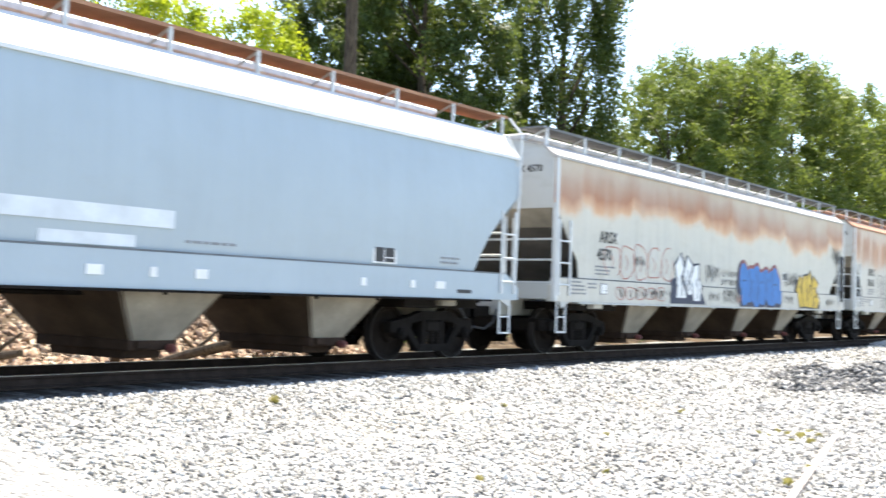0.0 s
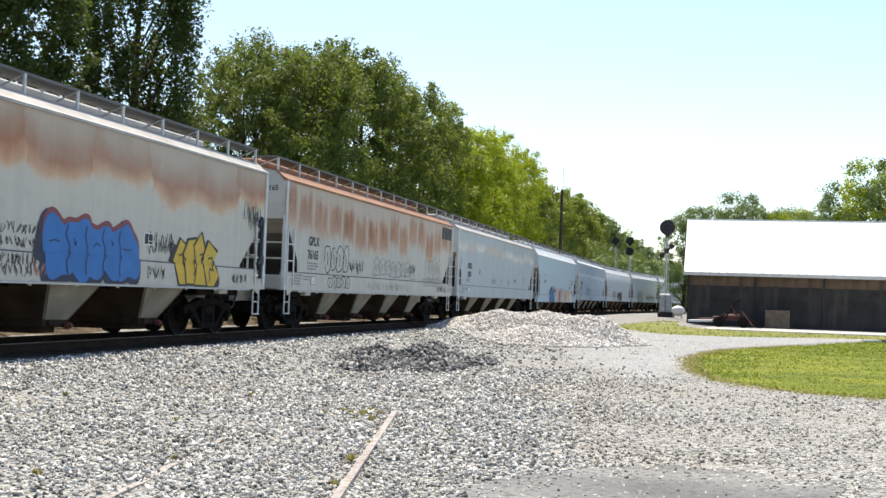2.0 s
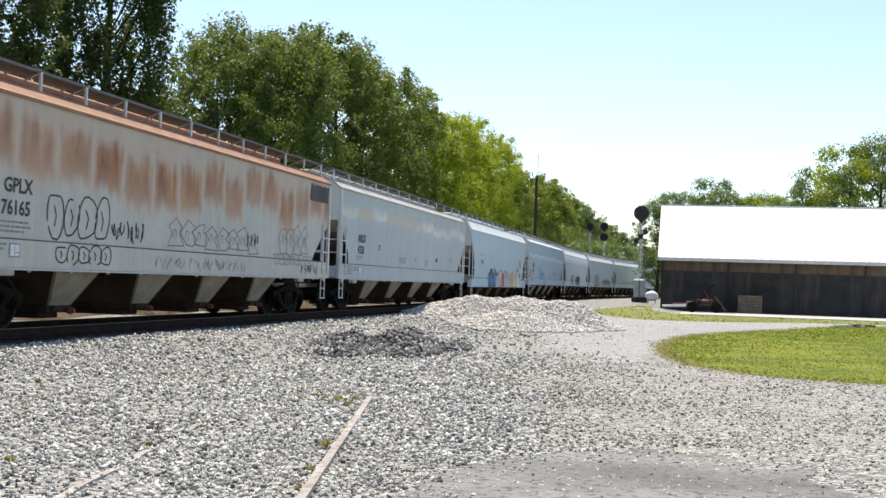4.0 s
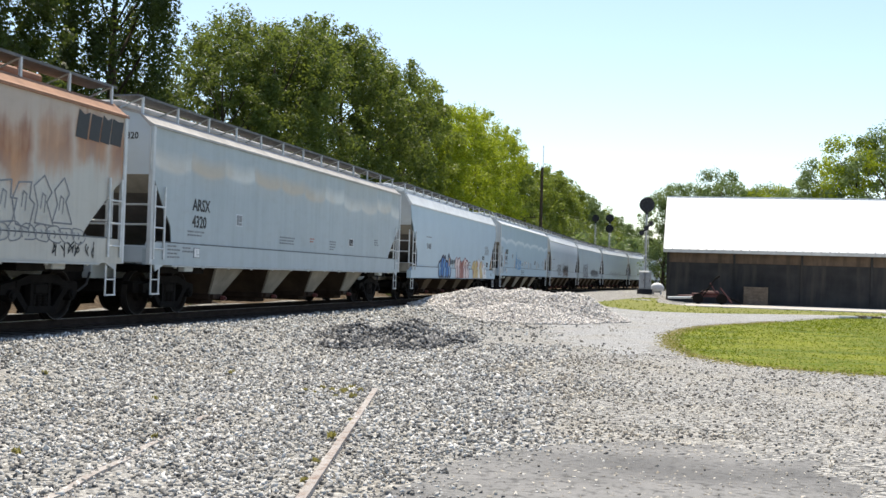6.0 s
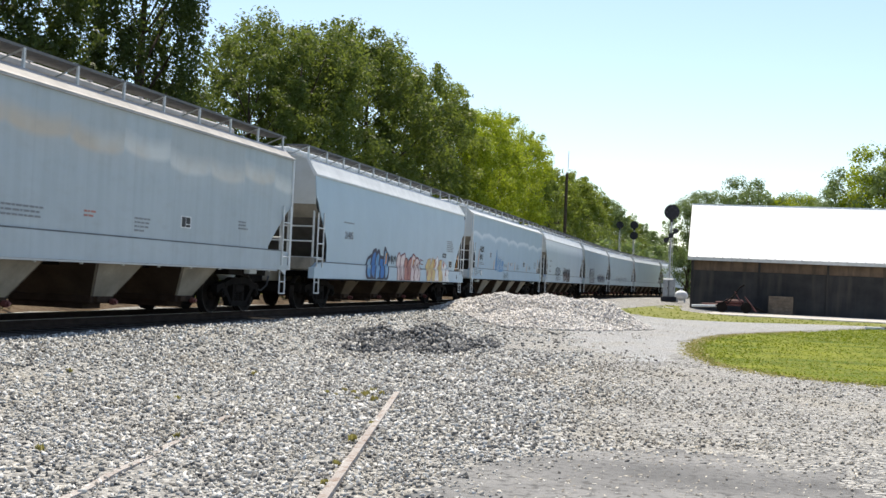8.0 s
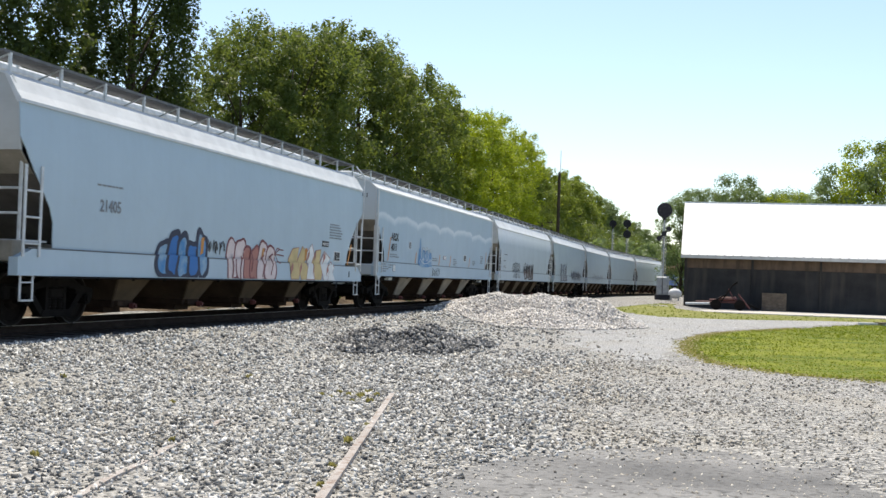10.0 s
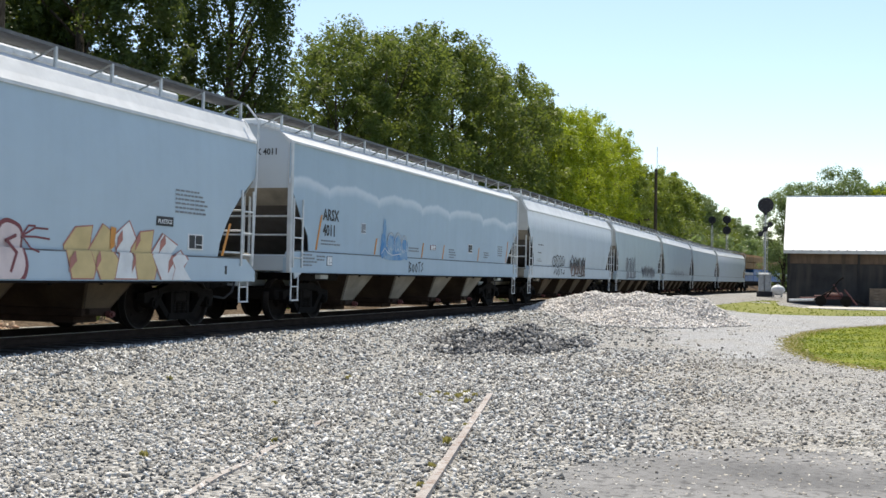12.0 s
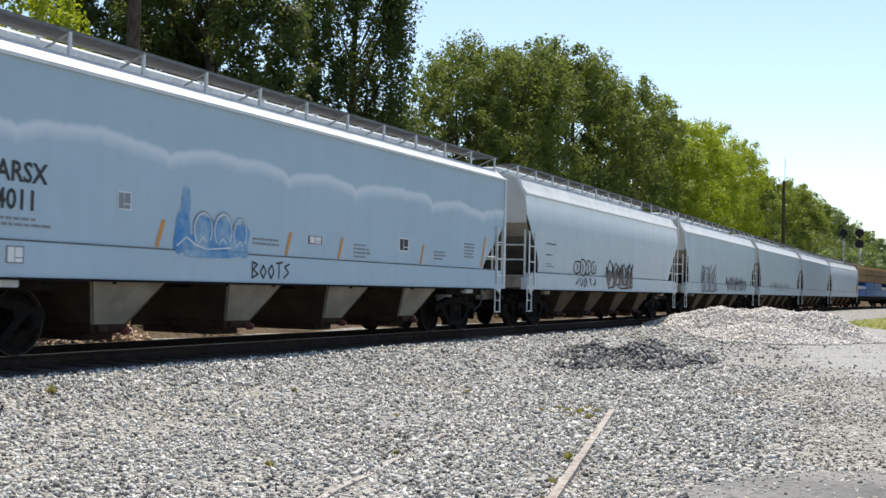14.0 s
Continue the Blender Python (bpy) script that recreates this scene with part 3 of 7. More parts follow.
def lettering(car, text, x, y, z, size, mat, name="lettering", lean=0.0, place_at=None):
    """Block letters on the side that faces the yard."""
    c = bpy.data.curves.new(name, "FONT")
    c.body, c.size, c.extrude, c.offset = text, size, 0.0015, size * 0.02
    c.resolution_u = 2
    tmp = bpy.data.objects.new(name, c)
    scene.collection.objects.link(tmp)
    me = bpy.data.meshes.new_from_object(tmp)
    bpy.data.objects.remove(tmp)
    src = B()
    src.from_mesh(me)
    left, out = set(src.verts), []
    while left:
        grow = [left.pop()]
        piece = set(grow)
        while grow:
            for e in grow.pop().link_edges:
                for v in e.verts:
                    if v in left:
                        left.discard(v)
                        piece.add(v)
                        grow.append(v)
        bm = B()
        to = {v: bm.verts.new((v.co.x * 0.94, v.co.y, v.co.z)) for v in sorted(piece, key=lambda v: v.index)}
        for f in src.faces:
            if f.verts[0] in piece:
                bm.faces.new([to[v] for v in f.verts])
        ob = part("letter", bm, mat, car)
        ob.matrix_local = pose(x, y, z, 90, lean, 90) if place_at is None else place_at
        out.append(ob)
    src.free()
    return out


def end_lettering(car, text, L, size=0.19):
    """The car's mark high on its leading end."""
    lettering(car, text, 0, 0, 0, size, M_BLACK, place_at=pose(0.42, -(L / 2 - 0.05) - 0.006, 3.55, 90, 0, 0))


def bars(bm, x, y, z, width, rows, rng, h=0.045, gap=0.075):
    """Small print too fine to read."""
    for r in range(rows):
        end, u = y + width * rng.uniform(0.6, 1.0), y
        while u < end:
            w = rng.uniform(0.05, 0.16)
            box(bm, x, x + 0.003, u, u + w, z - r * gap - h, z - r * gap)
            u += w + 0.028
    return bm


def hopper_car(name, label, L, paint, style="post", bulge=0.0, roof=None, brake=False, centre=None, top=3.98, panel=None, bays=4, sill_z=1.05, sill_top=1.50, roof_panel=None, board_mat=None, bay=None):
    """Covered hopper: sides, sills, sloped ends, roof with hatches and walkways, outlet bays, ladders, trucks."""
    car = thing(name, label, "hopper car", group="hopper cars of the train")
    h = L / 2
    cut_a, cut_b = (LEAD_CUT, TRAIL_CUT) if style == "post" else (LEAD_CUT_ROUND, TRAIL_CUT_ROUND)
    trim = panel or P_PLAIN
    drop = 0.16 if style == "post" else 0.36
    for sgn in (1, -1):
        part("side_sheet", side_sheet(B(), sgn, L, cut_a, cut_b, bulge, top - drop, sill_top), paint, car, smooth=True)
        sill = B()
        cut = 0.16 if style == "post" else 0.40
        prism(sill, [(-h + 0.04, sill_z), (-h + 0.04, sill_top - 0.14), (-h + cut, sill_top), (h - cut, sill_top), (h - 0.04, sill_top - cut * 0.6), (h - 0.04, sill_z)], sgn * 1.44, sgn * 1.612)
        part("side_sill", sill, paint, car)
        lip = B()
        box(lip, sgn * 1.40, sgn * 1.645, -h + 0.9, h - 0.9, sill_z - 0.035, sill_z - 0.003)
        # thin dark grey strip along the top of the sill
        ledge = B()
        box(ledge, sgn * 1.58, sgn * 1.606, -h + 0.3, h - 0.45, sill_top + 0.004, sill_top + 0.026)
        part("sill_ledge", ledge, M_SEAM, car, "dark grey seam along the sill")
        for k in range(13):
            y = -h + 1.2 + k * (L - 2.4) / 12
            rod(lip, (sgn * 1.56, y, sill_z - 0.065), (sgn * 1.56, y, sill_z - 0.035), 0.03, 6)
        part("sill_flange", lip, P_PLAIN if roof or brake else M_STEEL_DARK, car)
        eave = B()
        xa = 1.585 + bulge * (1 - 0.9 * 1.1 ** 2) - bulge * 0.55
        lip_pts = [(xa + 0.035, top - drop - 0.03), (xa + 0.032, top - drop + 0.02), (xa - 0.07, top - drop * 0.55), (xa - 0.20, top + 0.02), (xa - 0.30, top + 0.10), (xa - 0.30, top + 0.06), (xa - 0.05, top - drop - 0.03)]
        v0 = [eave.verts.new((sgn * x, -h, z)) for x, z in lip_pts]
        v1 = [eave.verts.new((sgn * x, h, z)) for x, z in lip_pts]
        eave.faces.new(v0), eave.faces.new(v1[::-1])
        for i in range(7):
            eave.faces.new((v0[i], v1[i], v1[(i + 1) % 7], v0[(i + 1) % 7]))
        part("eave", eave, roof or M_EAVE, car)
        pitch = B()
        vs = [pitch.verts.new(p) for p in ((sgn * (xa - 0.28), -h + 0.02, top + 0.085), (sgn * (xa - 0.28), h - 0.02, top + 0.085), (0, h - 0.02, top + 0.36), (0, -h + 0.02, top + 0.36))]
        lo = [pitch.verts.new(v.co - Vector((0, 0, 0.03))) for v in vs]
        pitch.faces.new(vs), pitch.faces.new(lo[::-1])
        for i in range(4):
            pitch.faces.new((vs[i], lo[i], lo[(i + 1) % 4], vs[(i + 1) % 4]))
        part("roof_panel", pitch, roof_panel or roof or M_WHITE_METAL, car)
        board = B()
        zb = top + 0.41
        box(board, sgn * (xa - 0.30), sgn * (xa - 0.88), -h - 0.05, h + 0.05, zb, zb + 0.03)
        box(board, sgn * (xa - 0.28), sgn * (xa - 0.297), -h - 0.05, h + 0.05, zb - 0.02, zb + 0.03)
        part("running_board", board, board_mat or M_GRATE, car, "grated roof walkway")
        n = 12
        for k in range(n + 1):
            y = -h + 0.12 + k * (L - 0.24) / n
            br = B()
            box(br, sgn * (xa - 0.275), sgn * (xa - 0.315), y - 0.026, y + 0.026, top + 0.05, zb)
            rod(br, (sgn * (xa - 0.30), y, zb - 0.01), (sgn * (xa - 0.80), y, top + 0.2), 0.016, 5)
            part("bracket", br, M_WHITE_METAL, car)
    hatch = B()
    box(hatch, -0.34, 0.34, -h + 0.9, h - 0.9, top + 0.34, top + 0.50, 0.04)
    for k in range(9):
        y = -h + 1.6 + k * (L - 3.2) / 8
        box(hatch, -0.37, 0.37, y - 0.03, y + 0.03, top + 0.49, top + 0.53)
    part("hatch_cover", hatch, roof or M_WHITE_METAL, car)
    for sgn in (-1, 1):
        end = B()
        e = sgn * (h - 0.05)
        a = [end.verts.new((x, e, z)) for x, z in ((-1.55, 2.84), (1.55, 2.84), (1.55, top - drop), (1.34, top + 0.05), (0, top + 0.33), (-1.34, top + 0.05), (-1.55, top - drop))]
        b = [end.verts.new((v.co.x, v.co.y - sgn * 0.05, v.co.z)) for v in a]
        end.faces.new(a), end.faces.new(b[::-1])
        for i in range(7):
            end.faces.new((a[i], b[i], b[(i + 1) % 7], a[(i + 1) % 7]))
        part("end_panel", end, trim, car)
        # one end slope in two tones: shaded plate dark, lit knee tan
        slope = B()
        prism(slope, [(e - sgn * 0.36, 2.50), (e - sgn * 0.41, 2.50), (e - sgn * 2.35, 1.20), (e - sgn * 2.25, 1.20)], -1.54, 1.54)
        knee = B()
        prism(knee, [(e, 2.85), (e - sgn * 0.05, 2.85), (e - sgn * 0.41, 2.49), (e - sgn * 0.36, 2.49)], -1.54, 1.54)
        part("knee_plate", knee, M_HOPPER, car, "tan plate above the slope, its lit tone put into the colour")
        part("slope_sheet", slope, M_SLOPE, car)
        es = B()
        box(es, -1.5, 1.5, min(e, e - sgn * 0.28), max(e, e - sgn * 0.28), 1.08, 1.42, 0.02)
        box(es, -0.33, 0.33, min(e, e - sgn * 2.6), max(e, e - sgn * 2.6), 0.74, 1.12, 0.02)
        # dark boxes added where deep shade hides the rigging under the end
        under = B()
        box(under, -1.36, 1.36, min(e - sgn * 0.9, e - sgn * 2.9), max(e - sgn * 0.9, e - sgn * 2.9), 0.88, 1.045, 0.01)
        box(under, -1.0, 1.0, min(e - sgn * 0.5, e - sgn * 0.95), max(e - sgn * 0.5, e - sgn * 0.95), 0.45, 0.70, 0.03)
        part("underframe", under, M_STEEL_DARK, car, "dark underframe boxes added to fill the shade under the end")
        box(es, -1.5, 1.5, min(e - sgn * 1.7, e - sgn * 2.1), max(e - sgn * 1.7, e - sgn * 2.1), 0.92, 1.40, 0.02)
        part("end_sill", es, trim if style == "post" else M_HOPPER, car)
        plate = B()
        box(plate, -1.45, 1.45, min(e - sgn * 0.3, e - sgn * 0.95), max(e - sgn * 0.3, e - sgn * 0.95), 1.40, 1.435)
        for x in (-1.45, -0.5, 0.5, 1.45):
            rod(plate, (x, e - sgn * 0.2, 1.42), (x, e - sgn * 0.2, 2.74), 0.03, 6)
        rod(plate, (-1.45, e - sgn * 0.2, 2.25), (1.45, e - sgn * 0.2, 2.25), 0.022, 6)
        rod(plate, (-1.45, e - sgn * 0.2, 1.85), (1.45, e - sgn * 0.2, 1.85), 0.022, 6)
        part("end_platform", plate, M_WHITE_METAL, car)
        for sx in (1, -1):
            if style == "post":
                post = B()
                box(post, sx * 1.52, sx * 1.618, min(e + sgn * 0.03, e - sgn * 0.07), max(e + sgn * 0.03, e - sgn * 0.07), 1.052, top - drop + 0.02, 0.012)
                part("corner_post", post, M_POST, car, "white corner post")
            y0 = -h + 0.12 if sgn < 0 else h - 0.62
            ladder(car, sx * 1.635, y0, y0 + 0.42, 1.16, 2.62)
            if style == "round" and sgn > 0:
                grab = B()
                rod(grab, (sx * 1.635, h - 0.20, 1.2), (sx * 1.635, h - 0.06, top + 0.05), 0.022, 6)
                rod(grab, (sx * 1.635, h - 0.06, top + 0.05), (sx * 1.35, h - 0.06, top + 0.38), 0.022, 6)
                part("grab_rail", grab, M_WHITE_METAL, car)
            st = B()
            for y in (y0 + 0.05, y0 + 0.37):
                box(st, sx * 1.56, sx * 1.58, y - 0.018, y + 0.018, 0.45, 1.10)
            box(st, sx * 1.55, sx * 1.60, y0 + 0.05, y0 + 0.37, 0.45, 0.48)
            box(st, sx * 1.56, sx * 1.58, y0 + 0.05, y0 + 0.37, 0.74, 0.765)
            part("stirrup_step", st, M_WHITE_METAL, car)
            corner = B()
            prism(corner, [(sgn * (h - 0.62), 1.05), (sgn * (h - 0.25), 1.05), (sgn * (h - 0.30), 0.92)], sx * 1.57, sx * 1.60)
            part("step_gusset", corner, trim, car)
        coupler(car, h, sgn)
    # outlet bays
    first, last = -h + 2.75, h - 2.75
    pitch_y = (last - first) / bays
    for k in range(bays):
        yc = first + (k + 0.5) * pitch_y
        a, b = pitch_y * 0.25 + 0.03, 0.36
        rise = 0.66 / (a - b)
        peak = 1.06 + (pitch_y / 2 - a) * rise
        for sgn in (1, -1):
            face = B()
            vs = [face.verts.new(p) for p in ((sgn * 1.40, yc - a, 1.06), (sgn * 1.40, yc + a, 1.06), (sgn * 1.02, yc + b, 0.40), (sgn * 1.02, yc - b, 0.40))]
            bk = [face.verts.new(v.co - Vector((sgn * 0.03, 0, 0))) for v in vs]
            face.faces.new(vs), face.faces.new(bk[::-1])
            for i in range(4):
                face.faces.new((vs[i], bk[i], bk[(i + 1) % 4], vs[(i + 1) % 4]))
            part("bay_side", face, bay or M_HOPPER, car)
            sl = B()
            vs = [sl.verts.new(p) for p in ((1.40, yc + sgn * (a - 0.01), 1.055), (1.40, yc + sgn * (pitch_y / 2 - 0.02), peak), (-1.40, yc + sgn * (pitch_y / 2 - 0.02), peak), (-1.40, yc + sgn * (a - 0.01), 1.055), (-1.02, yc + sgn * (b - 0.01), 0.40), (1.02, yc + sgn * (b - 0.01), 0.40))]
            bk = [sl.verts.new(v.co - Vector((0, sgn * 0.03, 0))) for v in vs]
            sl.faces.new(vs), sl.faces.new(bk[::-1])
            for i in range(6):
                sl.faces.new((vs[i], bk[i], bk[(i + 1) % 6], vs[(i + 1) % 6]))
            part("bay_slope", sl, M_HOPPER_RUST, car, "brown rusted slope plate")
            cs = B()
            rod(cs, (sgn * 1.06, yc + 0.22, 0.30), (sgn * 1.15, yc + 0.22, 0.30), 0.06, 10)
            rod(cs, (sgn * 1.15, yc + 0.22, 0.30), (sgn * 1.19, yc + 0.22, 0.30), 0.038, 8)
            part("capstan", cs, M_CAPSTAN, car, "dull red gate capstan")
        gate = B()
        box(gate, -1.02, 1.02, yc - 0.38, yc + 0.38, 0.27, 0.41, 0.015)
        box(gate, -0.80, 0.80, yc - 0.30, yc + 0.30, 0.16, 0.28, 0.015)
        rod(gate, (-1.08, yc + 0.22, 0.30), (1.08, yc + 0.22, 0.30), 0.035, 8)
        box(gate, 0.92, 1.10, yc - 0.30, yc - 0.10, 0.30, 0.40, 0.01)
        part("outlet_gate", gate, M_GATE, car)
    pipe = B()
    rod(pipe, (0.55, -h + 1, 0.98), (0.55, h - 1, 0.98), 0.03, 6)
    part("brake_pipe", pipe, M_STEEL_DARK, car)
    if brake:
        bw = B()
        rod(bw, (1.0, h + 0.02, 1.3), (1.0, h + 0.02, 2.75), 0.03, 6)
        for p, q in (((1.665, h - 0.42, 1.30), (1.665, h - 0.42, 2.72)), ((1.665, h - 0.42, 2.72), (1.665, h - 0.60, 2.52)), ((1.665, h - 0.42, 1.75), (1.665, h - 0.62, 1.62))):
            rod(bw, p, q, 0.05, 8)
        box(bw, 1.62, 1.70, h - 0.50, h - 0.30, 1.62, 1.84, 0.01)
        bmesh.ops.create_cone(bw, cap_ends=True, segments=20, radius1=0.27, radius2=0.27, depth=0.03, matrix=Matrix.Translation((1.0, h + 0.08, 2.5)) @ Matrix.Rotation(math.pi / 2, 4, "X"))
        part("hand_brake", bw, M_BLACK, car, "black hand brake gear")
    add_trucks(car, centre or h - 1.85)
    return car


# ---- painted marks on the cars ----
SILL = {"top": 1.53, "foot": 1.50, "eave": 3.84}


def surf(z, bulge=0.0, sill=True):
    """How far out the plating stands at height z."""
    if sill and z < SILL["top"]:
        return 1.617
    u = (z - SILL["foot"]) / (SILL["eave"] - SILL["foot"])
    return 1.585 + bulge * (1 - (2 * u - 0.9) ** 2 * 0.9) - bulge * 0.55 + 0.004


def stroke(bm, pts, width, bulge=0.0, lift=0.0):
    """A sprayed line along (y, z) points."""
    for i, ((y0, z0), (y1, z1)) in enumerate(zip(pts, pts[1:])):
        d = math.hypot(y1 - y0, z1 - z0)
        if d < 1e-4:
            continue
        ny, nz = -(z1 - z0) / d * width / 2, (y1 - y0) / d * width / 2
        ey, ez = (y1 - y0) / d * width * 0.3, (z1 - z0) / d * width * 0.3
        q = ((y0 - ey + ny, z0 - ez + nz), (y0 - ey - ny, z0 - ez - nz), (y1 + ey - ny, z1 + ez - nz), (y1 + ey + ny, z1 + ez + nz))
        out = max(surf(z, bulge) for _, z in q) + 0.002 + lift + 0.0003 * (i % 8)
        bm.faces.new([bm.verts.new((out, y, z)) for y, z in q])
    return bm


def scrawl(bm, y0, y1, z0, z1, letters, seed, width=0.035, bulge=0.0, lift=0.0):
    """A quick tag: looped strokes that stand for letters that cannot be read."""
    rng = random.Random(seed)
    w = (y1 - y0) / letters
    for k in range(letters):
        ya = y0 + k * w
        n = rng.choice((3, 4, 5))
        pts = []
        for i in range(n):
            pts.append((ya + rng.uniform(-0.05, 0.95) * w, z0 + (z1 - z0) * (rng.uniform(0.0, 0.35) if i % 2 else rng.uniform(0.65, 1.0))))
        fine = []
        for a, b in zip(pts, pts[1:]):
            bow = rng.uniform(-0.25, 0.25) * w
            for t in (0.0, 0.25, 0.5, 0.75):
                fine.append((a[0] + (b[0] - a[0]) * t + bow * math.sin(math.pi * t), a[1] + (b[1] - a[1]) * t))
        fine.append(pts[-1])
        stroke(bm, fine, width, bulge, lift)
    return bm


def loops(bm, y0, y1, z0, z1, count, seed, width=0.026, bulge=0.0):
    """Outlined bubble forms, drawn with one thin sprayed line."""
    rng = random.Random(seed)
    w = (y1 - y0) / count
    for k in range(count):
        cy, cz = y0 + (k + 0.5) * w, (z0 + z1) / 2
        a, b = w * rng.uniform(0.45, 0.62), (z1 - z0) / 2 * rng.uniform(0.75, 1.05)
        tilt, start = rng.uniform(-0.2, 0.2), rng.uniform(0, 6.28)
        pts = []
        for t in np.linspace(start, start + rng.uniform(5.2, 6.4), 18):
            u, v = math.copysign(abs(math.cos(t)) ** 0.7, math.cos(t)), math.sin(t) * (1 + 0.12 * math.sin(3 * t + k))
            pts.append((cy + a * u + tilt * v * b, cz + b * v))
        stroke(bm, pts, width, bulge)
        stroke(bm, [(cy - a * 0.2, cz + b * 0.4), (cy + a * 0.1, cz), (cy - a * 0.1, cz - b * 0.5)], width, bulge)
    return bm


SHARDS = (((0.1, 0.0), (-0.15, 0.6), (0.2, 0.95), (0.75, 1.0), (0.7, 0.6), (1.0, 0.5), (0.8, 0.0)), ((0.0, 0.0), (0.15, 0.45), (-0.05, 0.8), (0.5, 1.1), (0.85, 0.75), (0.6, 0.5), (1.05, 0.0)), ((0.3, 0.0), (-0.1, 0.55), (0.35, 1.05), (1.0, 0.8), (0.7, 0.55), (1.1, 0.25), (0.75, 0.0)))


def outlined(bm, y0, y1, z0, z1, count, seed, width=0.026, bulge=0.0):
    """A row of hollow, sharp-cornered letter forms drawn with one thin line."""
    rng = random.Random(seed)
    w = (y1 - y0) / count
    for k in range(count):
        a, h, lift = w * rng.uniform(0.95, 1.25), (z1 - z0) * rng.uniform(0.8, 1.0), rng.uniform(0, 0.1)
        pts = [(y0 + k * w + (u + rng.uniform(-0.08, 0.08)) * a, z0 + lift + (v + rng.uniform(-0.05, 0.05)) * h) for u, v in SHARDS[rng.randrange(3)]]
        stroke(bm, pts + pts[:1], width, bulge)
        cy, cz = y0 + (k + 0.42) * w, (z0 + z1) / 2
        stroke(bm, [(cy - 0.14 * a, cz - 0.12 * h), (cy - 0.05 * a, cz + 0.22 * h), (cy + 0.12 * a, cz + 0.16 * h), (cy + 0.06 * a, cz - 0.20 * h)], width * 0.8, bulge)
    return bm


def clip(pts, level, keep_above):
    """The part of an outline above or below one height."""
    out = []
    for (y0, z0), (y1, z1) in zip(pts, pts[1:] + pts[:1]):
        in0, in1 = (z0 >= level) == keep_above, (z1 >= level) == keep_above
        if in0:
            out.append((y0, z0))
        if in0 != in1:
            t = (level - z0) / (z1 - z0)
            out.append((y0 + (y1 - y0) * t, level))
    return out


def coat(bm, pts, bulge=0.0, lift=0.0, z_min=1.06):
    """A filled sprayed outline of (y, z) corners that follows the sill and the plating."""
    pts = clip(pts, z_min, True)
    for lo, hi in ((0.0, SILL["top"]), (SILL["top"], 1.72), (1.72, 1.92), (1.92, 2.2), (2.2, 3.0), (3.0, 3.84)):
        piece = clip(clip(pts, lo, True), hi, False) if len(pts) > 2 else []
        if len(piece) > 2:
            bm.faces.new([bm.verts.new((surf(max(z, lo + 0.001) if lo else 1.0, bulge) + 0.003 + lift, y, z)) for y, z in piece])
    return bm


def bubble(cy, cz, a, b, seed, grow=0.0, shift=(0.0, 0.0)):
    """A fat, lobed letter form that cannot be read."""
    rng = random.Random(seed)
    lean, p1, p2, p3 = rng.uniform(-0.12, 0.18), rng.uniform(0, 6.28), rng.uniform(0, 6.28), rng.uniform(0, 6.28)
    w2, w3, w5 = rng.uniform(0.04, 0.10), rng.uniform(0.07, 0.13), rng.uniform(0.03, 0.07)
    out = []
    for t in np.linspace(0, 2 * math.pi, 44, endpoint=False):
        c, s = math.cos(t), math.sin(t)
        r = (abs(c) ** 3.2 + abs(s) ** 3.2) ** (-1 / 3.2) * (1 + w2 * math.sin(2 * t + p1) + w3 * math.sin(3 * t + p2) + w5 * math.sin(5 * t + p3))
        out.append((cy + (a + grow) * r * c + lean * (b * r * s) + shift[0], cz + (b + grow) * r * s + shift[1]))
    return out


def shard(y, z, w, h, corners, grow=0.0):
    """A sharp-cornered letter form that cannot be read."""
    pts = [(y + u * w, z + v * h) for u, v in corners]
    my, mz = sum(p[0] for p in pts) / len(pts), sum(p[1] for p in pts) / len(pts)
    return [(p + math.copysign(grow, p - my), q + math.copysign(grow, q - mz)) for p, q in pts]


def spray(name, c):
    return plain(name, c, 0.55, 0, 0.18, 2.5, 0.03)


M_BLUE, M_NAVY = spray("blue_spray_paint", (0.012, 0.150, 0.46)), spray("navy_spray_paint", (0.010, 0.018, 0.055))
M_YELLOW, M_RED = spray("yellow_spray_paint", (0.60, 0.40, 0.035)), spray("dark_red_spray_paint", (0.20, 0.045, 0.055))
M_PINK, M_ORANGE = spray("pale_pink_spray_paint", (0.72, 0.60, 0.59)), spray("orange_spray_paint", (0.62, 0.26, 0.05))
M_CREAM, M_BROWNRED = spray("cream_spray_paint", (0.62, 0.47, 0.22)), spray("brick_red_spray_paint", (0.42, 0.17, 0.14))
M_WHITE = spray("white_paint", (0.75, 0.76, 0.76))


def thin_spray(name, c, under):
    """A thin, patchy coat that lets the paint below show."""
    n = Nodes(name, 0.55, 0, 0.35)
    n.colour(n.mix(n.ramp(n.noise(2.6, 5), (0.40, 0.0), (0.62, 1.0)), c, under))
    return n.done()


M_MIST = thin_spray("patchy_blue_spray_paint", (0.05, 0.22, 0.48), (0.27, 0.40, 0.52))
M_GREYPRINT = spray("grey_fine_print", (0.22, 0.23, 0.25))
M_DULLBROWN = spray("dull_brown_spray_paint", (0.17, 0.11, 0.095))
M_GREYBAND = spray("faded_grey_lettering", (0.62, 0.66, 0.70))


def mark(car, name, bm, mat, label=""):
    return tagged(part(name, bm, mat, car, label), kind="stuff" if "tag" in name or "line" in name or "print" in name else "")


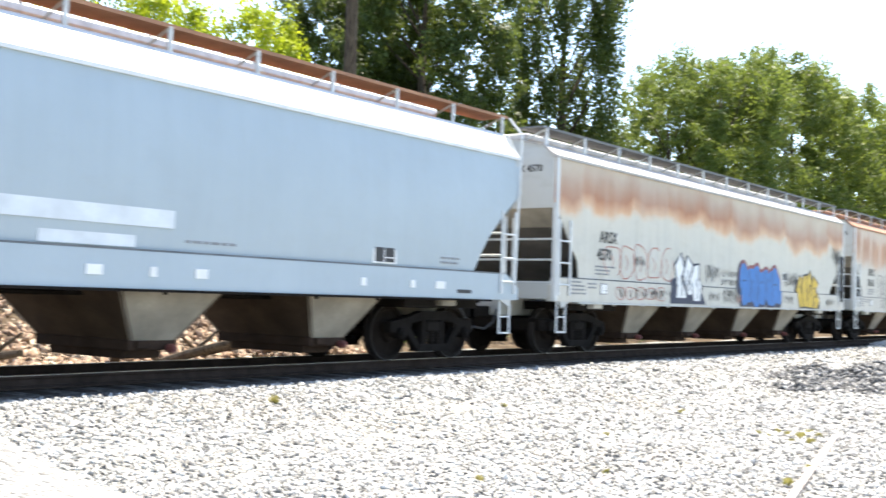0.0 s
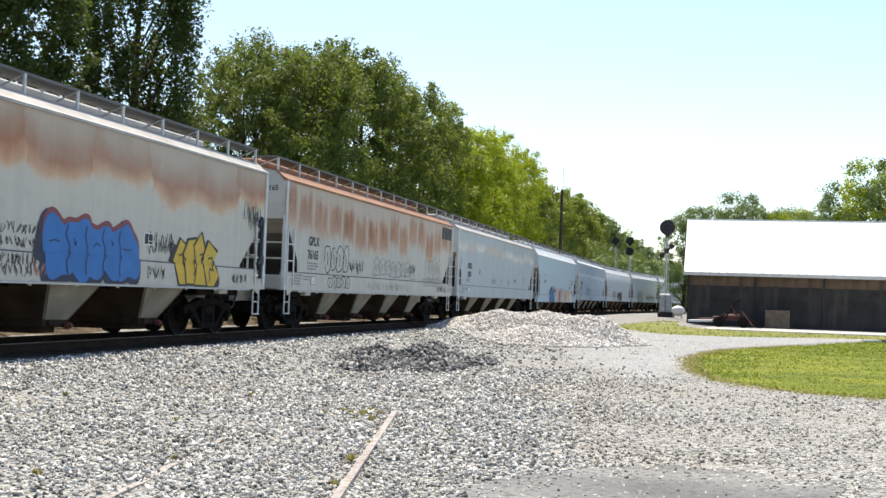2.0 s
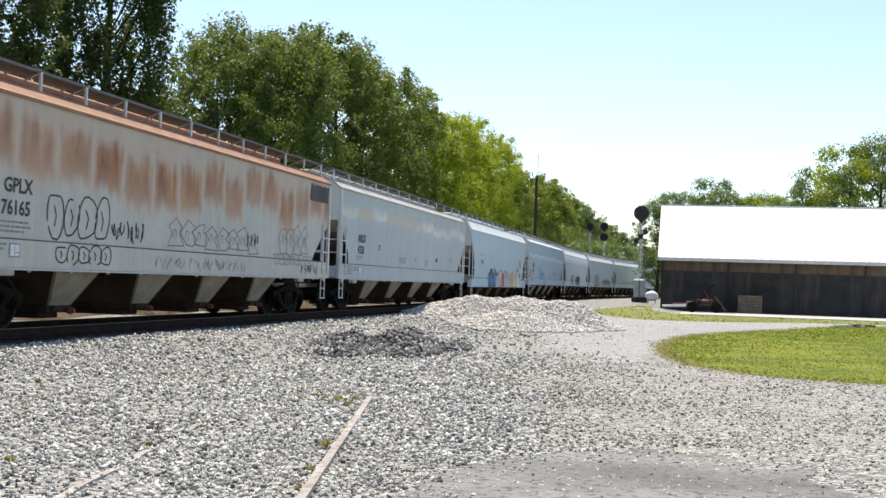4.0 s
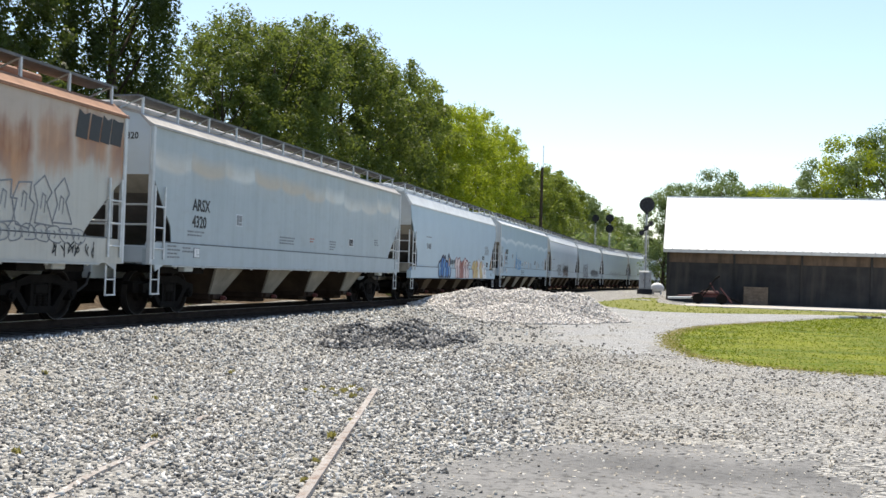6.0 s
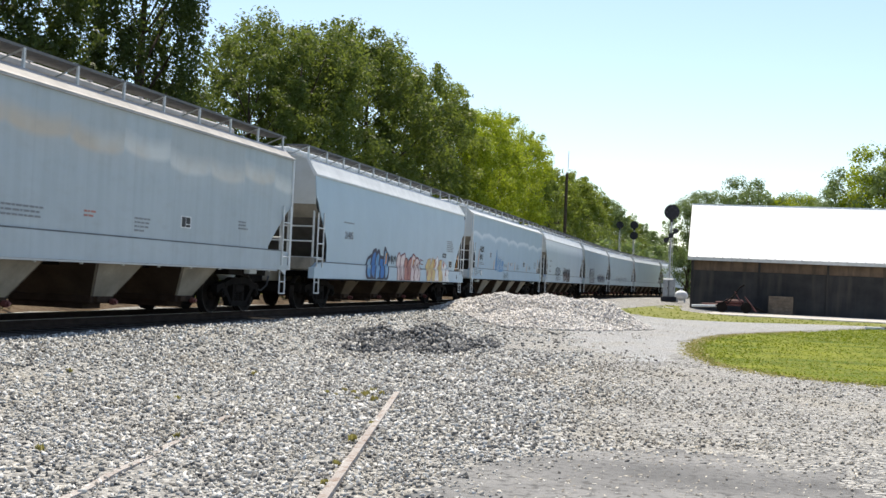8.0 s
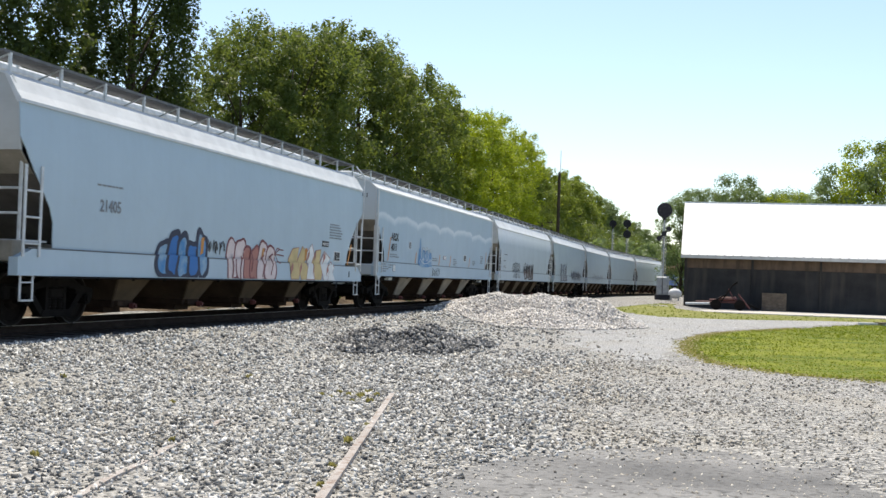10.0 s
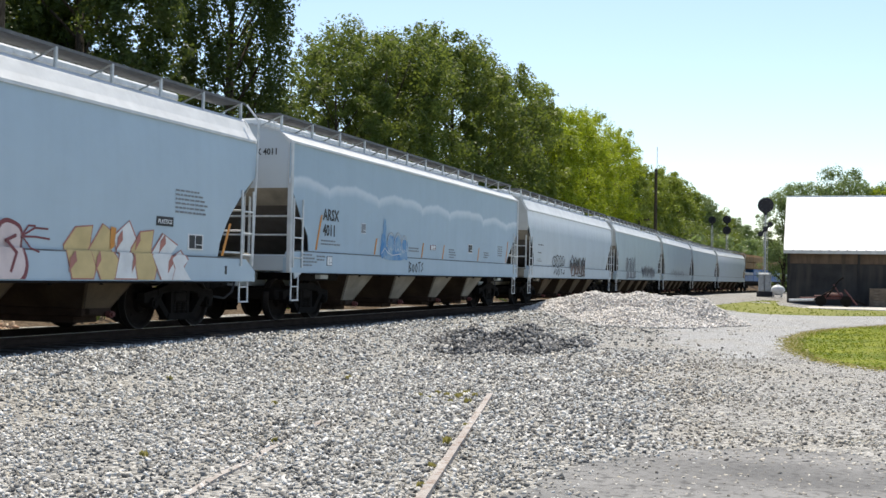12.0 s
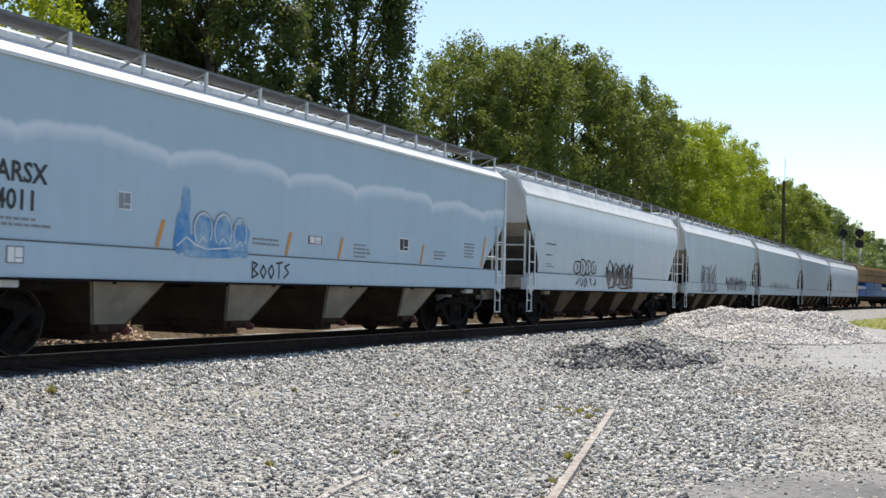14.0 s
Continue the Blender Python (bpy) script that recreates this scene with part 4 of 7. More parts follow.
def plate_mark(car, y0, y1, z0, z1, mat, name="placard", lift=0.0, bulge=0.0, inner=None):
    bm = B()
    o = surf((z0 + z1) / 2, bulge) + lift
    box(bm, o - 0.03, o + 0.004, y0, y1, z0, z1)
    p = mark(car, name, bm, mat)
    if inner:
        im = B()
        w, hh = (y1 - y0), (z1 - z0)
        for a, b, c, d in ((0.08, 0.45, 0.08, 0.92), (0.50, 0.92, 0.36, 0.92), (0.50, 0.92, 0.08, 0.30)):
            box(im, o - 0.01, o + 0.007, y0 + a * w, y0 + b * w, z0 + c * hh, z0 + d * hh)
        part("symbol", im, inner, p)


def strip(car, y, z0, z1, bulge=0.0, lean=0.14):
    """A leaning reflector tape."""
    k = lean * (z1 - z0) / 0.42
    mark(car, "reflector_strip", coat(B(), [(y, z0), (y + 0.085, z0), (y + 0.085 + k, z1), (y + k, z1)], bulge), M_ORANGE, "orange reflector tape")


def slide_marks(car, dy):
    """Moves all that is painted on a car along it."""
    for ob in car.children:
        if ob.name.split(".")[0] in PAINTED and not 0.1 < ob.location.x < 1.5:
            ob.location.y += dy


PAINTED = {"letter", "fine_print", "reflector_strip", "inspection_stencil", "hazard_label", "graffiti_letter", "graffiti_line", "graffiti_tag", "graffiti_outline"}


def fine_print(car, y, z, width, rows, seed, mat=None, bulge=0.0):
    rng = random.Random(seed)
    mark(car, "fine_print", bars(B(), surf(z - 0.1, bulge), y, z, width, rows, rng, 0.035, 0.075), mat or M_GREYPRINT)


P_END = car_paint("clean_end_paint", (0.50, 0.55, 0.585), stain=0.18, seed=41, seams=0.0)
P_PLAIN = car_paint("plain_end_paint", (0.46, 0.47, 0.46), stain=0.4, seed=33)
PA = car_paint("pale_blue_grey_paint", (0.345, 0.405, 0.45), stain=0.12, seed=1, seams=0.0)
PB = car_paint("rust_streaked_white_paint", (0.50, 0.485, 0.435), rust=0.95, stain=0.35, seed=5)
PC = car_paint("heavily_rusted_white_paint", (0.48, 0.47, 0.43), rust=1.0, stain=0.35, seed=9, runs=True)
PD = car_paint("white_paint_with_worn_band", (0.40, 0.455, 0.485), stain=0.3, seed=13, band=0.95)
PE = car_paint("clean_pale_grey_paint", (0.42, 0.52, 0.595), stain=0.08, seed=17, seams=0.0)
PF = car_paint("white_paint_with_wavy_edge", (0.37, 0.475, 0.56), cloud=0.9, stain=0.12, seed=21, seams=0.03)
PG = car_paint("pale_grey_paint_with_painted_sheen", (0.47, 0.535, 0.58), stain=0.2, seed=25, streak=1.0)
PH = car_paint("dull_pale_grey_paint", (0.42, 0.495, 0.525), stain=0.3, seed=29)

CARS = []


def place(car, s):
    CARS.append((car, s))
    return car


a = place(hopper_car("covered_hopper_car", "pale blue-grey round-sided covered hopper, rust-edged roof walkway", 18.5, PA, "round", 0.10, roof_panel=M_ROOF_RUST, board_mat=M_ROOF_RUST), 7.35)
SILL["eave"] = 3.62
plate_mark(a, -1.0, 1.4, 1.80, 2.02, M_GREYBAND, "faded_lettering", 0, 0.10)
plate_mark(a, -0.45, 0.85, 1.54, 1.70, M_GREYBAND, "faded_lettering", 0, 0.10)
plate_mark(a, 5.2, 5.75, 1.55, 1.83, M_WHITE, "inspection_stencil", 0, 0.10, M_BLACK)
for y, w in ((-1.9, 0.16), (0.15, 0.22), (1.05, 0.10), (1.75, 0.20), (4.9, 0.12), (6.1, 0.10), (6.75, 0.24)):
    plate_mark(a, y, y + w, 1.20, 1.32, M_WHITE, "sill_tab", 0.01)
plate_mark(a, 7.35, 7.75, 1.14, 1.20, M_BLACK, "jacking_slot", 0.0)
fine_print(a, 6.9, 1.80, 0.5, 3, 2, None, 0.10)
fine_print(a, 1.6, 1.75, 1.2, 2, 3, None, 0.10)
SILL["eave"] = 3.84

b = place(hopper_car("covered_hopper_car", "off-white covered hopper, rust streaks below the eave and bright graffiti", 18.05, PB, "post", 0, M_EAVE_DULL, True, panel=P_PLAIN), 26.85)
end_lettering(b, "ARSX 4570", 18.05)
lettering(b, "ARSX", 1.592, -7.25, 2.28, 0.33, M_BLACK)
lettering(b, "4570", 1.592, -7.35, 1.92, 0.33, M_BLACK)
fine_print(b, -7.4, 1.80, 0.8, 3, 5)
blue = [(0.66, 1.62, 0.44, 0.48), (1.24, 1.63, 0.44, 0.49), (1.80, 1.62, 0.42, 0.47), (2.32, 1.61, 0.40, 0.46), (2.82, 1.59, 0.40, 0.46)]
g = B()
for k, (y, z, w, h) in enumerate(blue):
    coat(g, bubble(y, z, w, h, 60 + k, 0.09, (-0.06, -0.04)), 0, 0.0004 * k)
coat(g, [(-0.02, 1.45), (0.1, 2.0), (0.35, 2.08), (0.3, 1.3)], 0, 0.0)
mark(b, "graffiti_outline", g, M_NAVY, "dark outline of bubble-letter graffiti")
g = B()
for k, (y, z, w, h) in enumerate(blue):
    coat(g, bubble(y, z, w, h, 60 + k, 0.02, (0.0, 0.07)), 0, 0.0024 + 0.0004 * k, 1.7)
mark(b, "graffiti_outline", g, M_RED)
for k, (y, z, w, h) in enumerate(blue):
    part("graffiti_letter", coat(B(), bubble(y, z, w, h, 60 + k), 0, 0.006 + 0.0005 * k), M_BLUE, b, "large blue bubble-letter graffiti")
g = B()
for y, dy in ((0.93, 0.06), (1.48, 0.04), (2.02, 0.05), (2.55, 0.03)):
    stroke(g, [(y, 2.02), (y - dy, 1.85), (y + dy, 1.68), (y + dy, 1.56), (y - dy, 1.40), (y, 1.2)], 0.028, 0, 0.012)
for y, z, d, r in ((0.55, 1.72, 0.14, 0.03), (1.15, 1.80, 0.04, -0.12), (1.80, 1.68, 0.10, 0.08), (2.30, 1.84, 0.03, -0.10), (2.80, 1.70, 0.13, -0.02)):
    stroke(g, [(y - d, z), (y, z + r), (y + d, z + r * 0.4)], 0.024, 0, 0.012)
mark(b, "graffiti_line", g, M_NAVY)


yellow = ((4.62, 1.10, 0.62, 0.86, 2), (5.05, 1.12, 0.56, 0.92, 0), (5.45, 1.10, 0.52, 0.98, 1), (5.84, 1.08, 0.62, 0.90, 2))
mark(b, "graffiti_outline", coat(coat(B(), [(4.36, 1.55), (4.58, 1.90), (4.95, 1.80), (4.9, 1.4)], 0, 0.0004), [(4.60, 1.42), (4.90, 1.07), (6.56, 1.065), (6.60, 1.2), (6.1, 1.5)], 0, 0.0), M_BLACK)
for k, (y, z, w, h, c) in enumerate(yellow):
    mark(b, "graffiti_outline", coat(B(), shard(y, z, w, h, SHARDS[c], 0.05), 0, 0.001 + 0.002 * k), M_BLACK)
    part("graffiti_letter", coat(B(), shard(y, z, w, h, SHARDS[c]), 0, 0.002 + 0.002 * k), M_YELLOW, b, "yellow black-edged graffiti letter")
g = B()
for y, z, d in ((4.95, 1.62, 0.16), (5.42, 1.50, -0.10), (5.80, 1.66, 0.12), (6.22, 1.60, 0.15), (6.1, 1.36, -0.1)):
    stroke(g, [(y - d, z + 0.06), (y, z + 0.09), (y + d * 0.4, z), (y - d * 0.2, z - 0.1), (y + d * 0.3, z - 0.2)], 0.035, 0, 0.011)
mark(b, "graffiti_line", g, M_BLACK)
wht = ((-3.62, 1.22, 0.52, 0.92, 1), (-3.14, 1.30, 0.46, 0.84, 2), (-2.72, 1.16, 0.50, 0.86, 0))
mark(b, "graffiti_outline", coat(coat(coat(B(), [(-3.95, 1.08), (-3.86, 1.62), (-3.5, 1.72), (-3.3, 1.08)]), [(-3.4, 1.08), (-3.2, 1.62), (-2.5, 1.55), (-2.2, 1.08)], 0, 0.0006), [(-2.5, 1.08), (-2.32, 1.50), (-1.95, 1.08)], 0, 0.0012), M_NAVY)
for k, (y, z, w, h, c) in enumerate(wht):
    mark(b, "graffiti_outline", coat(B(), shard(y, z, w, h, SHARDS[c], 0.05), 0, 0.002 + 0.002 * k), M_NAVY)
    part("graffiti_letter", coat(B(), shard(y, z, w, h, SHARDS[c]), 0, 0.003 + 0.002 * k), M_WHITE, b, "white letters with dark shadow")
g = B()
for y, z, d in ((-3.36, 1.5, 0.06), (-2.95, 1.62, -0.05), (-2.5, 1.42, 0.06)):
    stroke(g, [(y, z - 0.22), (y + d, z), (y - d * 0.4, z + 0.24)], 0.035, 0, 0.012)
mark(b, "graffiti_line", g, M_NAVY)
scr = B()
for k, (ya, yb, za, zb, n) in enumerate(((-6.5, -4.2, 1.14, 1.40, 7), (-5.7, -5.2, 1.82, 2.08, 3), (-1.95, -1.0, 1.72, 2.06, 5), (-0.9, 0.1, 1.30, 1.50, 8), (3.55, 4.3, 1.16, 1.46, 3), (7.75, 8.6, 2.42, 3.1, 5), (3.62, 4.55, 1.70, 2.1, 6), (-1.9, -1.3, 1.60, 2.05, 3), (-0.95, 0.35, 1.78, 1.98, 8), (-0.95, 0.2, 1.58, 1.75, 8), (-1.8, -1.1, 1.15, 1.42, 3), (-0.9, 0.3, 1.12, 1.36, 7), (3.55, 4.6, 1.62, 1.95, 6), (7.2, 8.0, 1.14, 1.38, 6), (8.1, 8.7, 2.4, 3.0, 4), (-4.9, -3.9, 1.20, 1.40, 6))):
    scrawl(scr, ya, yb, za, zb, n + 2, 20 + k, 0.014)
mark(b, "graffiti_tag", scr, M_BLACK, "thin black handwriting tags")
scr = loops(B(), -7.0, -3.75, 1.56, 2.3, 5, 77, 0.026)
loops(scr, -6.6, -4.2, 1.12, 1.42, 5, 79, 0.02)
scrawl(scr, 0.0, 0.6, 1.12, 1.40, 4, 78, 0.022)
mark(b, "graffiti_tag", scr, M_BROWNRED)
plate_mark(b, 3.4, 3.75, 1.82, 2.05, M_WHITE, "inspection_stencil", 0, 0, M_BLACK)

c_car = place(hopper_car("covered_hopper_car", "white covered hopper with heavy rust runs and black outline tags", 17.17, PC, "post", 0, M_ROOF_RUST, panel=P_PLAIN), 45.60)
end_lettering(c_car, "GPLX 76165", 17.17)
lettering(c_car, "GPLX", 1.592, -6.95, 2.26, 0.33, M_BLACK)
lettering(c_car, "76165", 1.592, -7.0, 1.90, 0.33, M_BLACK)
fine_print(c_car, -7.0, 1.80, 0.8, 3, 6)
scr = loops(B(), -5.75, -3.75, 1.56, 2.38, 4, 3, 0.03)
loops(scr, -5.5, -3.7, 1.14, 1.48, 5, 4, 0.025)
scrawl(scr, -3.7, -2.4, 1.60, 2.0, 7, 5, 0.03)
scrawl(scr, 2.6, 3.3, 1.75, 2.1, 4, 8, 0.035)
scrawl(scr, 6.2, 7.6, 1.12, 1.42, 6, 9, 0.028)
mark(c_car, "graffiti_tag", scr, M_BLACK, "black outline tags")
scr = outlined(B(), -1.4, 3.2, 1.58, 2.12, 8, 6, 0.026)
outlined(scr, 4.7, 6.8, 1.60, 2.42, 4, 7, 0.03)
loops(scr, 4.3, 7.2, 1.36, 1.66, 8, 10, 0.024)
scrawl(scr, -2.2, 2.4, 1.12, 1.40, 14, 11, 0.016)
mark(c_car, "graffiti_tag", scr, M_GREYPRINT)
for y, w, dz in ((6.84, 0.36, 0.0), (7.25, 0.34, 0.03), (7.63, 0.30, 0.0), (7.96, 0.38, 0.02)):
    part("owner_logo", coat(B(), [(y, 3.24), (y + w, 3.22), (y + w + 0.09, 3.72 - dz), (y + w * 0.5 + 0.09, 3.66 + dz), (y + 0.09, 3.74 - dz)]), M_BLACK, c_car, "dark block lettering")

d_car = place(hopper_car("covered_hopper_car", "white four-bay covered hopper with a worn tan band", 18.10, PD, "post", 0, M_EAVE_DULL, panel=P_END), 64.18)
end_lettering(d_car, "ARSX 4320", 18.10)
lettering(d_car, "ARSX", 1.592, -7.2, 2.24, 0.36, M_BLACK)
lettering(d_car, "4320", 1.592, -7.2, 1.88, 0.36, M_BLACK)
fine_print(d_car, -7.4, 1.80, 1.0, 2, 7)
plate_mark(d_car, -4.97, -4.62, 2.01, 2.29, M_GREYBAND, "inspection_stencil", 0, 0, M_GREYPRINT)
plate_mark(d_car, 3.35, 3.77, 1.80, 2.04, M_WHITE, "inspection_stencil", 0, 0, M_BLACK)
fine_print(d_car, -0.05, 1.92, 0.4, 2, 9, M_BROWNRED)
fine_print(d_car, -2.25, 1.88, 1.25, 3, 10)
fine_print(d_car, 1.6, 1.9, 0.6, 4, 11)
fine_print(d_car, 6.0, 2.1, 0.5, 3, 12)

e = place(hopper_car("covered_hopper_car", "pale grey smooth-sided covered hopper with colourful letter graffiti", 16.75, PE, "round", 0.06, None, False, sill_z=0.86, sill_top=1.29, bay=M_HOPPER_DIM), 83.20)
SILL.update(top=1.32, foot=1.29, eave=3.62)
fine_print(e, 5.5, 2.46, 1.1, 6, 13, None, 0.06)
plate_mark(e, 5.95, 6.45, 1.42, 1.70, M_WHITE, "inspection_stencil", 0, 0.06, M_BLACK)
plate_mark(e, 4.96, 5.46, 1.80, 1.96, M_BLACK, "commodity_plate", 0, 0.06)
lettering(e, "PLASTICS", surf(1.9, 0.06) + 0.006, 5.0, 1.84, 0.105, M_WHITE)
fine_print(e, -6.2, 2.5, 1.1, 1, 14, None, 0.06)
lettering(e, "21405", surf(2.1, 0.06) + 0.006, -6.1, 2.02, 0.30, M_GREYPRINT)
fb = 0.06
for k, (y, z, w, h) in enumerate(((-3.75, 1.22, 0.26, 0.34), (-3.35, 1.32, 0.24, 0.44), (-2.95, 1.28, 0.26, 0.42), (-2.5, 1.24, 0.26, 0.38), (-2.12, 1.36, 0.22, 0.44))):
    mark(e, "graffiti_outline", coat(B(), bubble(y, z, w, h, 90 + 3 * k, 0.06), fb, 0.0016 * k, 0.88), M_NAVY)
    part("graffiti_letter", coat(B(), bubble(y, z, w * 0.8, h * 0.85, 90 + 3 * k), fb, 0.0008 + 0.0016 * k, 0.88), (M_MIST, M_BLUE)[k % 2], e, "dark-edged blue graffiti letter")
part("graffiti_letter", coat(B(), [(-2.18, 1.36), (-2.20, 1.72), (-2.06, 1.74), (-2.06, 1.4)], fb, 0.012), M_ORANGE, e, "orange sprayed bar")


pink = ((-0.62, 1.30, 0.26, 0.46, 41, M_PINK), (-0.20, 1.30, 0.26, 0.45, 44, M_PINK), (0.20, 1.20, 0.24, 0.38, 47, M_BROWNRED), (0.56, 1.22, 0.24, 0.38, 50, M_BROWNRED), (0.98, 1.26, 0.28, 0.43, 53, M_PINK), (1.46, 1.22, 0.30, 0.38, 56, M_PINK))
for k, (y, z, w, h, seed, paint) in enumerate(pink):
    mark(e, "graffiti_outline", coat(B(), bubble(y, z, w, h, seed, 0.055), fb, 0.0016 * k, 0.88), M_RED)
    part("graffiti_letter", coat(B(), bubble(y, z, w, h, seed), fb, 0.0008 + 0.0016 * k, 0.88), paint, e, "pale pink and brick-red graffiti letter")
part("graffiti_letter", coat(B(), [(0.94, 1.36), (0.98, 1.62), (1.10, 1.62), (1.04, 1.36)], fb, 0.012), M_ORANGE, e, "orange sprayed bar")
g = B()
for y, z, d in ((-0.64, 1.16, 0.03), (-0.22, 1.14, -0.03), (0.36, 1.32, 0.05), (1.0, 1.2, 0.08), (1.5, 1.25, 0.1)):
    stroke(g, [(y, z - 0.26), (y + d, z), (y - d, z + 0.16), (y + d, z + 0.24)], 0.05, fb, 0.013)
for dy, dz in ((0.55, 0.16), (0.6, -0.02), (0.35, -0.26), (0.28, 0.2)):
    stroke(g, [(1.72, 1.48), (1.72 + dy * 0.5, 1.50 + dz * 0.7), (1.72 + dy, 1.48 + dz * 0.8)], 0.03, fb, 0.0)
mark(e, "graffiti_line", g, M_RED)
for k, (y, z, w, h, c, paint) in enumerate(((2.45, 0.90, 0.70, 0.80, 0, M_CREAM), (3.0, 0.88, 0.68, 0.82, 2, M_CREAM), (3.56, 0.90, 0.66, 0.84, 1, M_WHITE), (4.10, 0.88, 0.64, 0.82, 0, M_CREAM), (4.62, 0.88, 0.70, 0.74, 2, M_WHITE), (5.15, 0.88, 0.55, 0.46, 1, M_WHITE))):
    y += 0.3
    mark(e, "graffiti_outline", coat(B(), shard(y, z, w, h, SHARDS[c], 0.022), fb, 0.0016 * k, 0.88), M_BROWNRED)
    part("graffiti_letter", coat(B(), shard(y, z, w, h, SHARDS[c]), fb, 0.0008 + 0.0016 * k, 0.88), paint, e, "cream and white sharp-edged graffiti letter")
g = B()
for y, z, d in ((2.72, 0.98, 0.14), (3.9, 1.34, 0.12), (4.40, 1.34, 0.10), (4.28, 0.98, 0.08), (5.08, 1.32, 0.14), (5.3, 0.98, 0.12), (3.35, 1.0, 0.1)):
    coat(g, [(y, z), (y + 0.02, z + 0.22), (y + d, z + 0.34), (y + d * 1.3, z + 0.18), (y + d * 0.5, z + 0.08)], fb, 0.012, 0.88)
mark(e, "graffiti_line", g, M_BROWNRED)
part("graffiti_letter", coat(B(), [(3.74, 1.36), (3.72, 1.72), (3.86, 1.70), (3.84, 1.4)], fb, 0.013), M_ORANGE, e, "orange sprayed bar")
plate_mark(e, 7.20, 7.26, 0.99, 1.15, M_BLACK, "jacking_slot")
mark(e, "graffiti_tag", scrawl(B(), -1.9, -1.0, 1.40, 1.7, 6, 41, 0.03, fb), M_BLACK)
strip(e, 7.10, 1.34, 1.95, fb)
SILL.update(top=1.53, foot=1.50, eave=3.84)

f = place(hopper_car("covered_hopper_car", "pale grey covered hopper with a wavy white edge and blue graffiti", 17.85, PF, "post", 0, panel=P_END), 101.91)
end_lettering(f, "ARSX 4011", 17.85)
lettering(f, "ARSX", 1.592, -7.52, 2.25, 0.36, M_BLACK)
lettering(f, "4011", 1.592, -7.52, 1.90, 0.36, M_BLACK)
fine_print(f, -7.6, 1.80, 1.0, 2, 16)
for ya, za, zb in ((-4.60, 1.54, 1.95), (-1.25, 1.54, 1.95), (0.5, 1.54, 1.95), (3.9, 1.54, 1.97), (7.15, 1.56, 2.3), (-7.90, 1.56, 2.35)):
    strip(f, ya, za, zb)
plate_mark(f, -5.4, -5.12, 2.03, 2.29, M_GREYBAND, "inspection_stencil", 0, 0, M_GREYPRINT)
plate_mark(f, -0.5, -0.06, 1.78, 1.92, M_RED, "hazard_label", 0, 0, M_WHITE)
plate_mark(f, 2.94, 3.38, 1.78, 2.06, M_WHITE, "inspection_stencil", 0, 0, M_BLACK)
fine_print(f, -2.2, 1.80, 0.9, 2, 17)
fine_print(f, 1.1, 1.85, 0.7, 4, 18)
fine_print(f, 4.6, 1.85, 0.6, 3, 19)
fine_print(f, 6.2, 2.1, 0.6, 5, 20)
mist = ((-4.00, 1.78, 0.17, 0.30), (-3.93, 2.10, 0.10, 0.22), (-3.92, 2.33, 0.10, 0.13), (-3.66, 1.62, 0.22, 0.15), (-3.48, 1.82, 0.24, 0.26), (-3.20, 1.70, 0.24, 0.22), (-2.98, 1.80, 0.24, 0.26), (-2.72, 1.70, 0.20, 0.22), (-2.50, 1.74, 0.20, 0.25), (-3.3, 1.52, 0.75, 0.10))
for k, (y, z, w, h) in enumerate(mist):
    part("graffiti_letter", coat(B(), bubble(y, z, w, h, 140 + k), 0, 0.001 + 0.0006 * k), M_MIST, f, "faded blue sprayed graffiti")
g = B()
for y, z, w, h in ((-3.5, 1.80, 0.22, 0.26), (-3.0, 1.80, 0.22, 0.27), (-2.55, 1.78, 0.17, 0.26)):
    stroke(g, [(y + w * math.cos(t), z + 0.05 + h * math.sin(t)) for t in np.linspace(-0.6, 3.9, 14)], 0.026, 0, 0.009)
    stroke(g, [(y - w * 0.5, z - 0.16), (y, z - 0.06), (y + w * 0.4, z - 0.14)], 0.022, 0, 0.009)
stroke(g, [(-4.12, 1.58), (-3.9, 1.72), (-3.7, 1.62), (-3.4, 1.55), (-2.8, 1.60)], 0.026, 0, 0.009)
mark(f, "graffiti_line", g, M_GREYBAND)
g = B()
for y, z, w, h in ((-3.5, 1.84, 0.25, 0.30), (-3.0, 1.86, 0.25, 0.30), (-2.55, 1.82, 0.19, 0.28)):
    stroke(g, [(y + w * math.cos(t), z + h * math.sin(t)) for t in np.linspace(0.1, 2.9, 12)], 0.014, 0, 0.010)
mark(f, "graffiti_line", g, M_GREYPRINT)
g = B()
for k, pts in enumerate(([(0, 0), (0, 1), (0.5, 0.85), (0.1, 0.5), (0.6, 0.25), (0, 0)], [(0.3, 0), (0, 0.4), (0.3, 0.8), (0.6, 0.4), (0.3, 0)], [(0.3, 0), (0, 0.45), (0.35, 0.85), (0.6, 0.4), (0.3, 0)], [(0.3, 0), (0.32, 1), (0, 0.95), (0.7, 1.05)], [(0.6, 0.95), (0.1, 0.75), (0.55, 0.4), (0, 0.05)])):
    stroke(g, [(-2.22 + k * 0.23 + u * 0.27, 1.13 + v * 0.27) for u, v in pts], 0.032)
mark(f, "graffiti_tag", g, M_BLACK, "black handwritten tag")
slide_marks(f, 0.22)

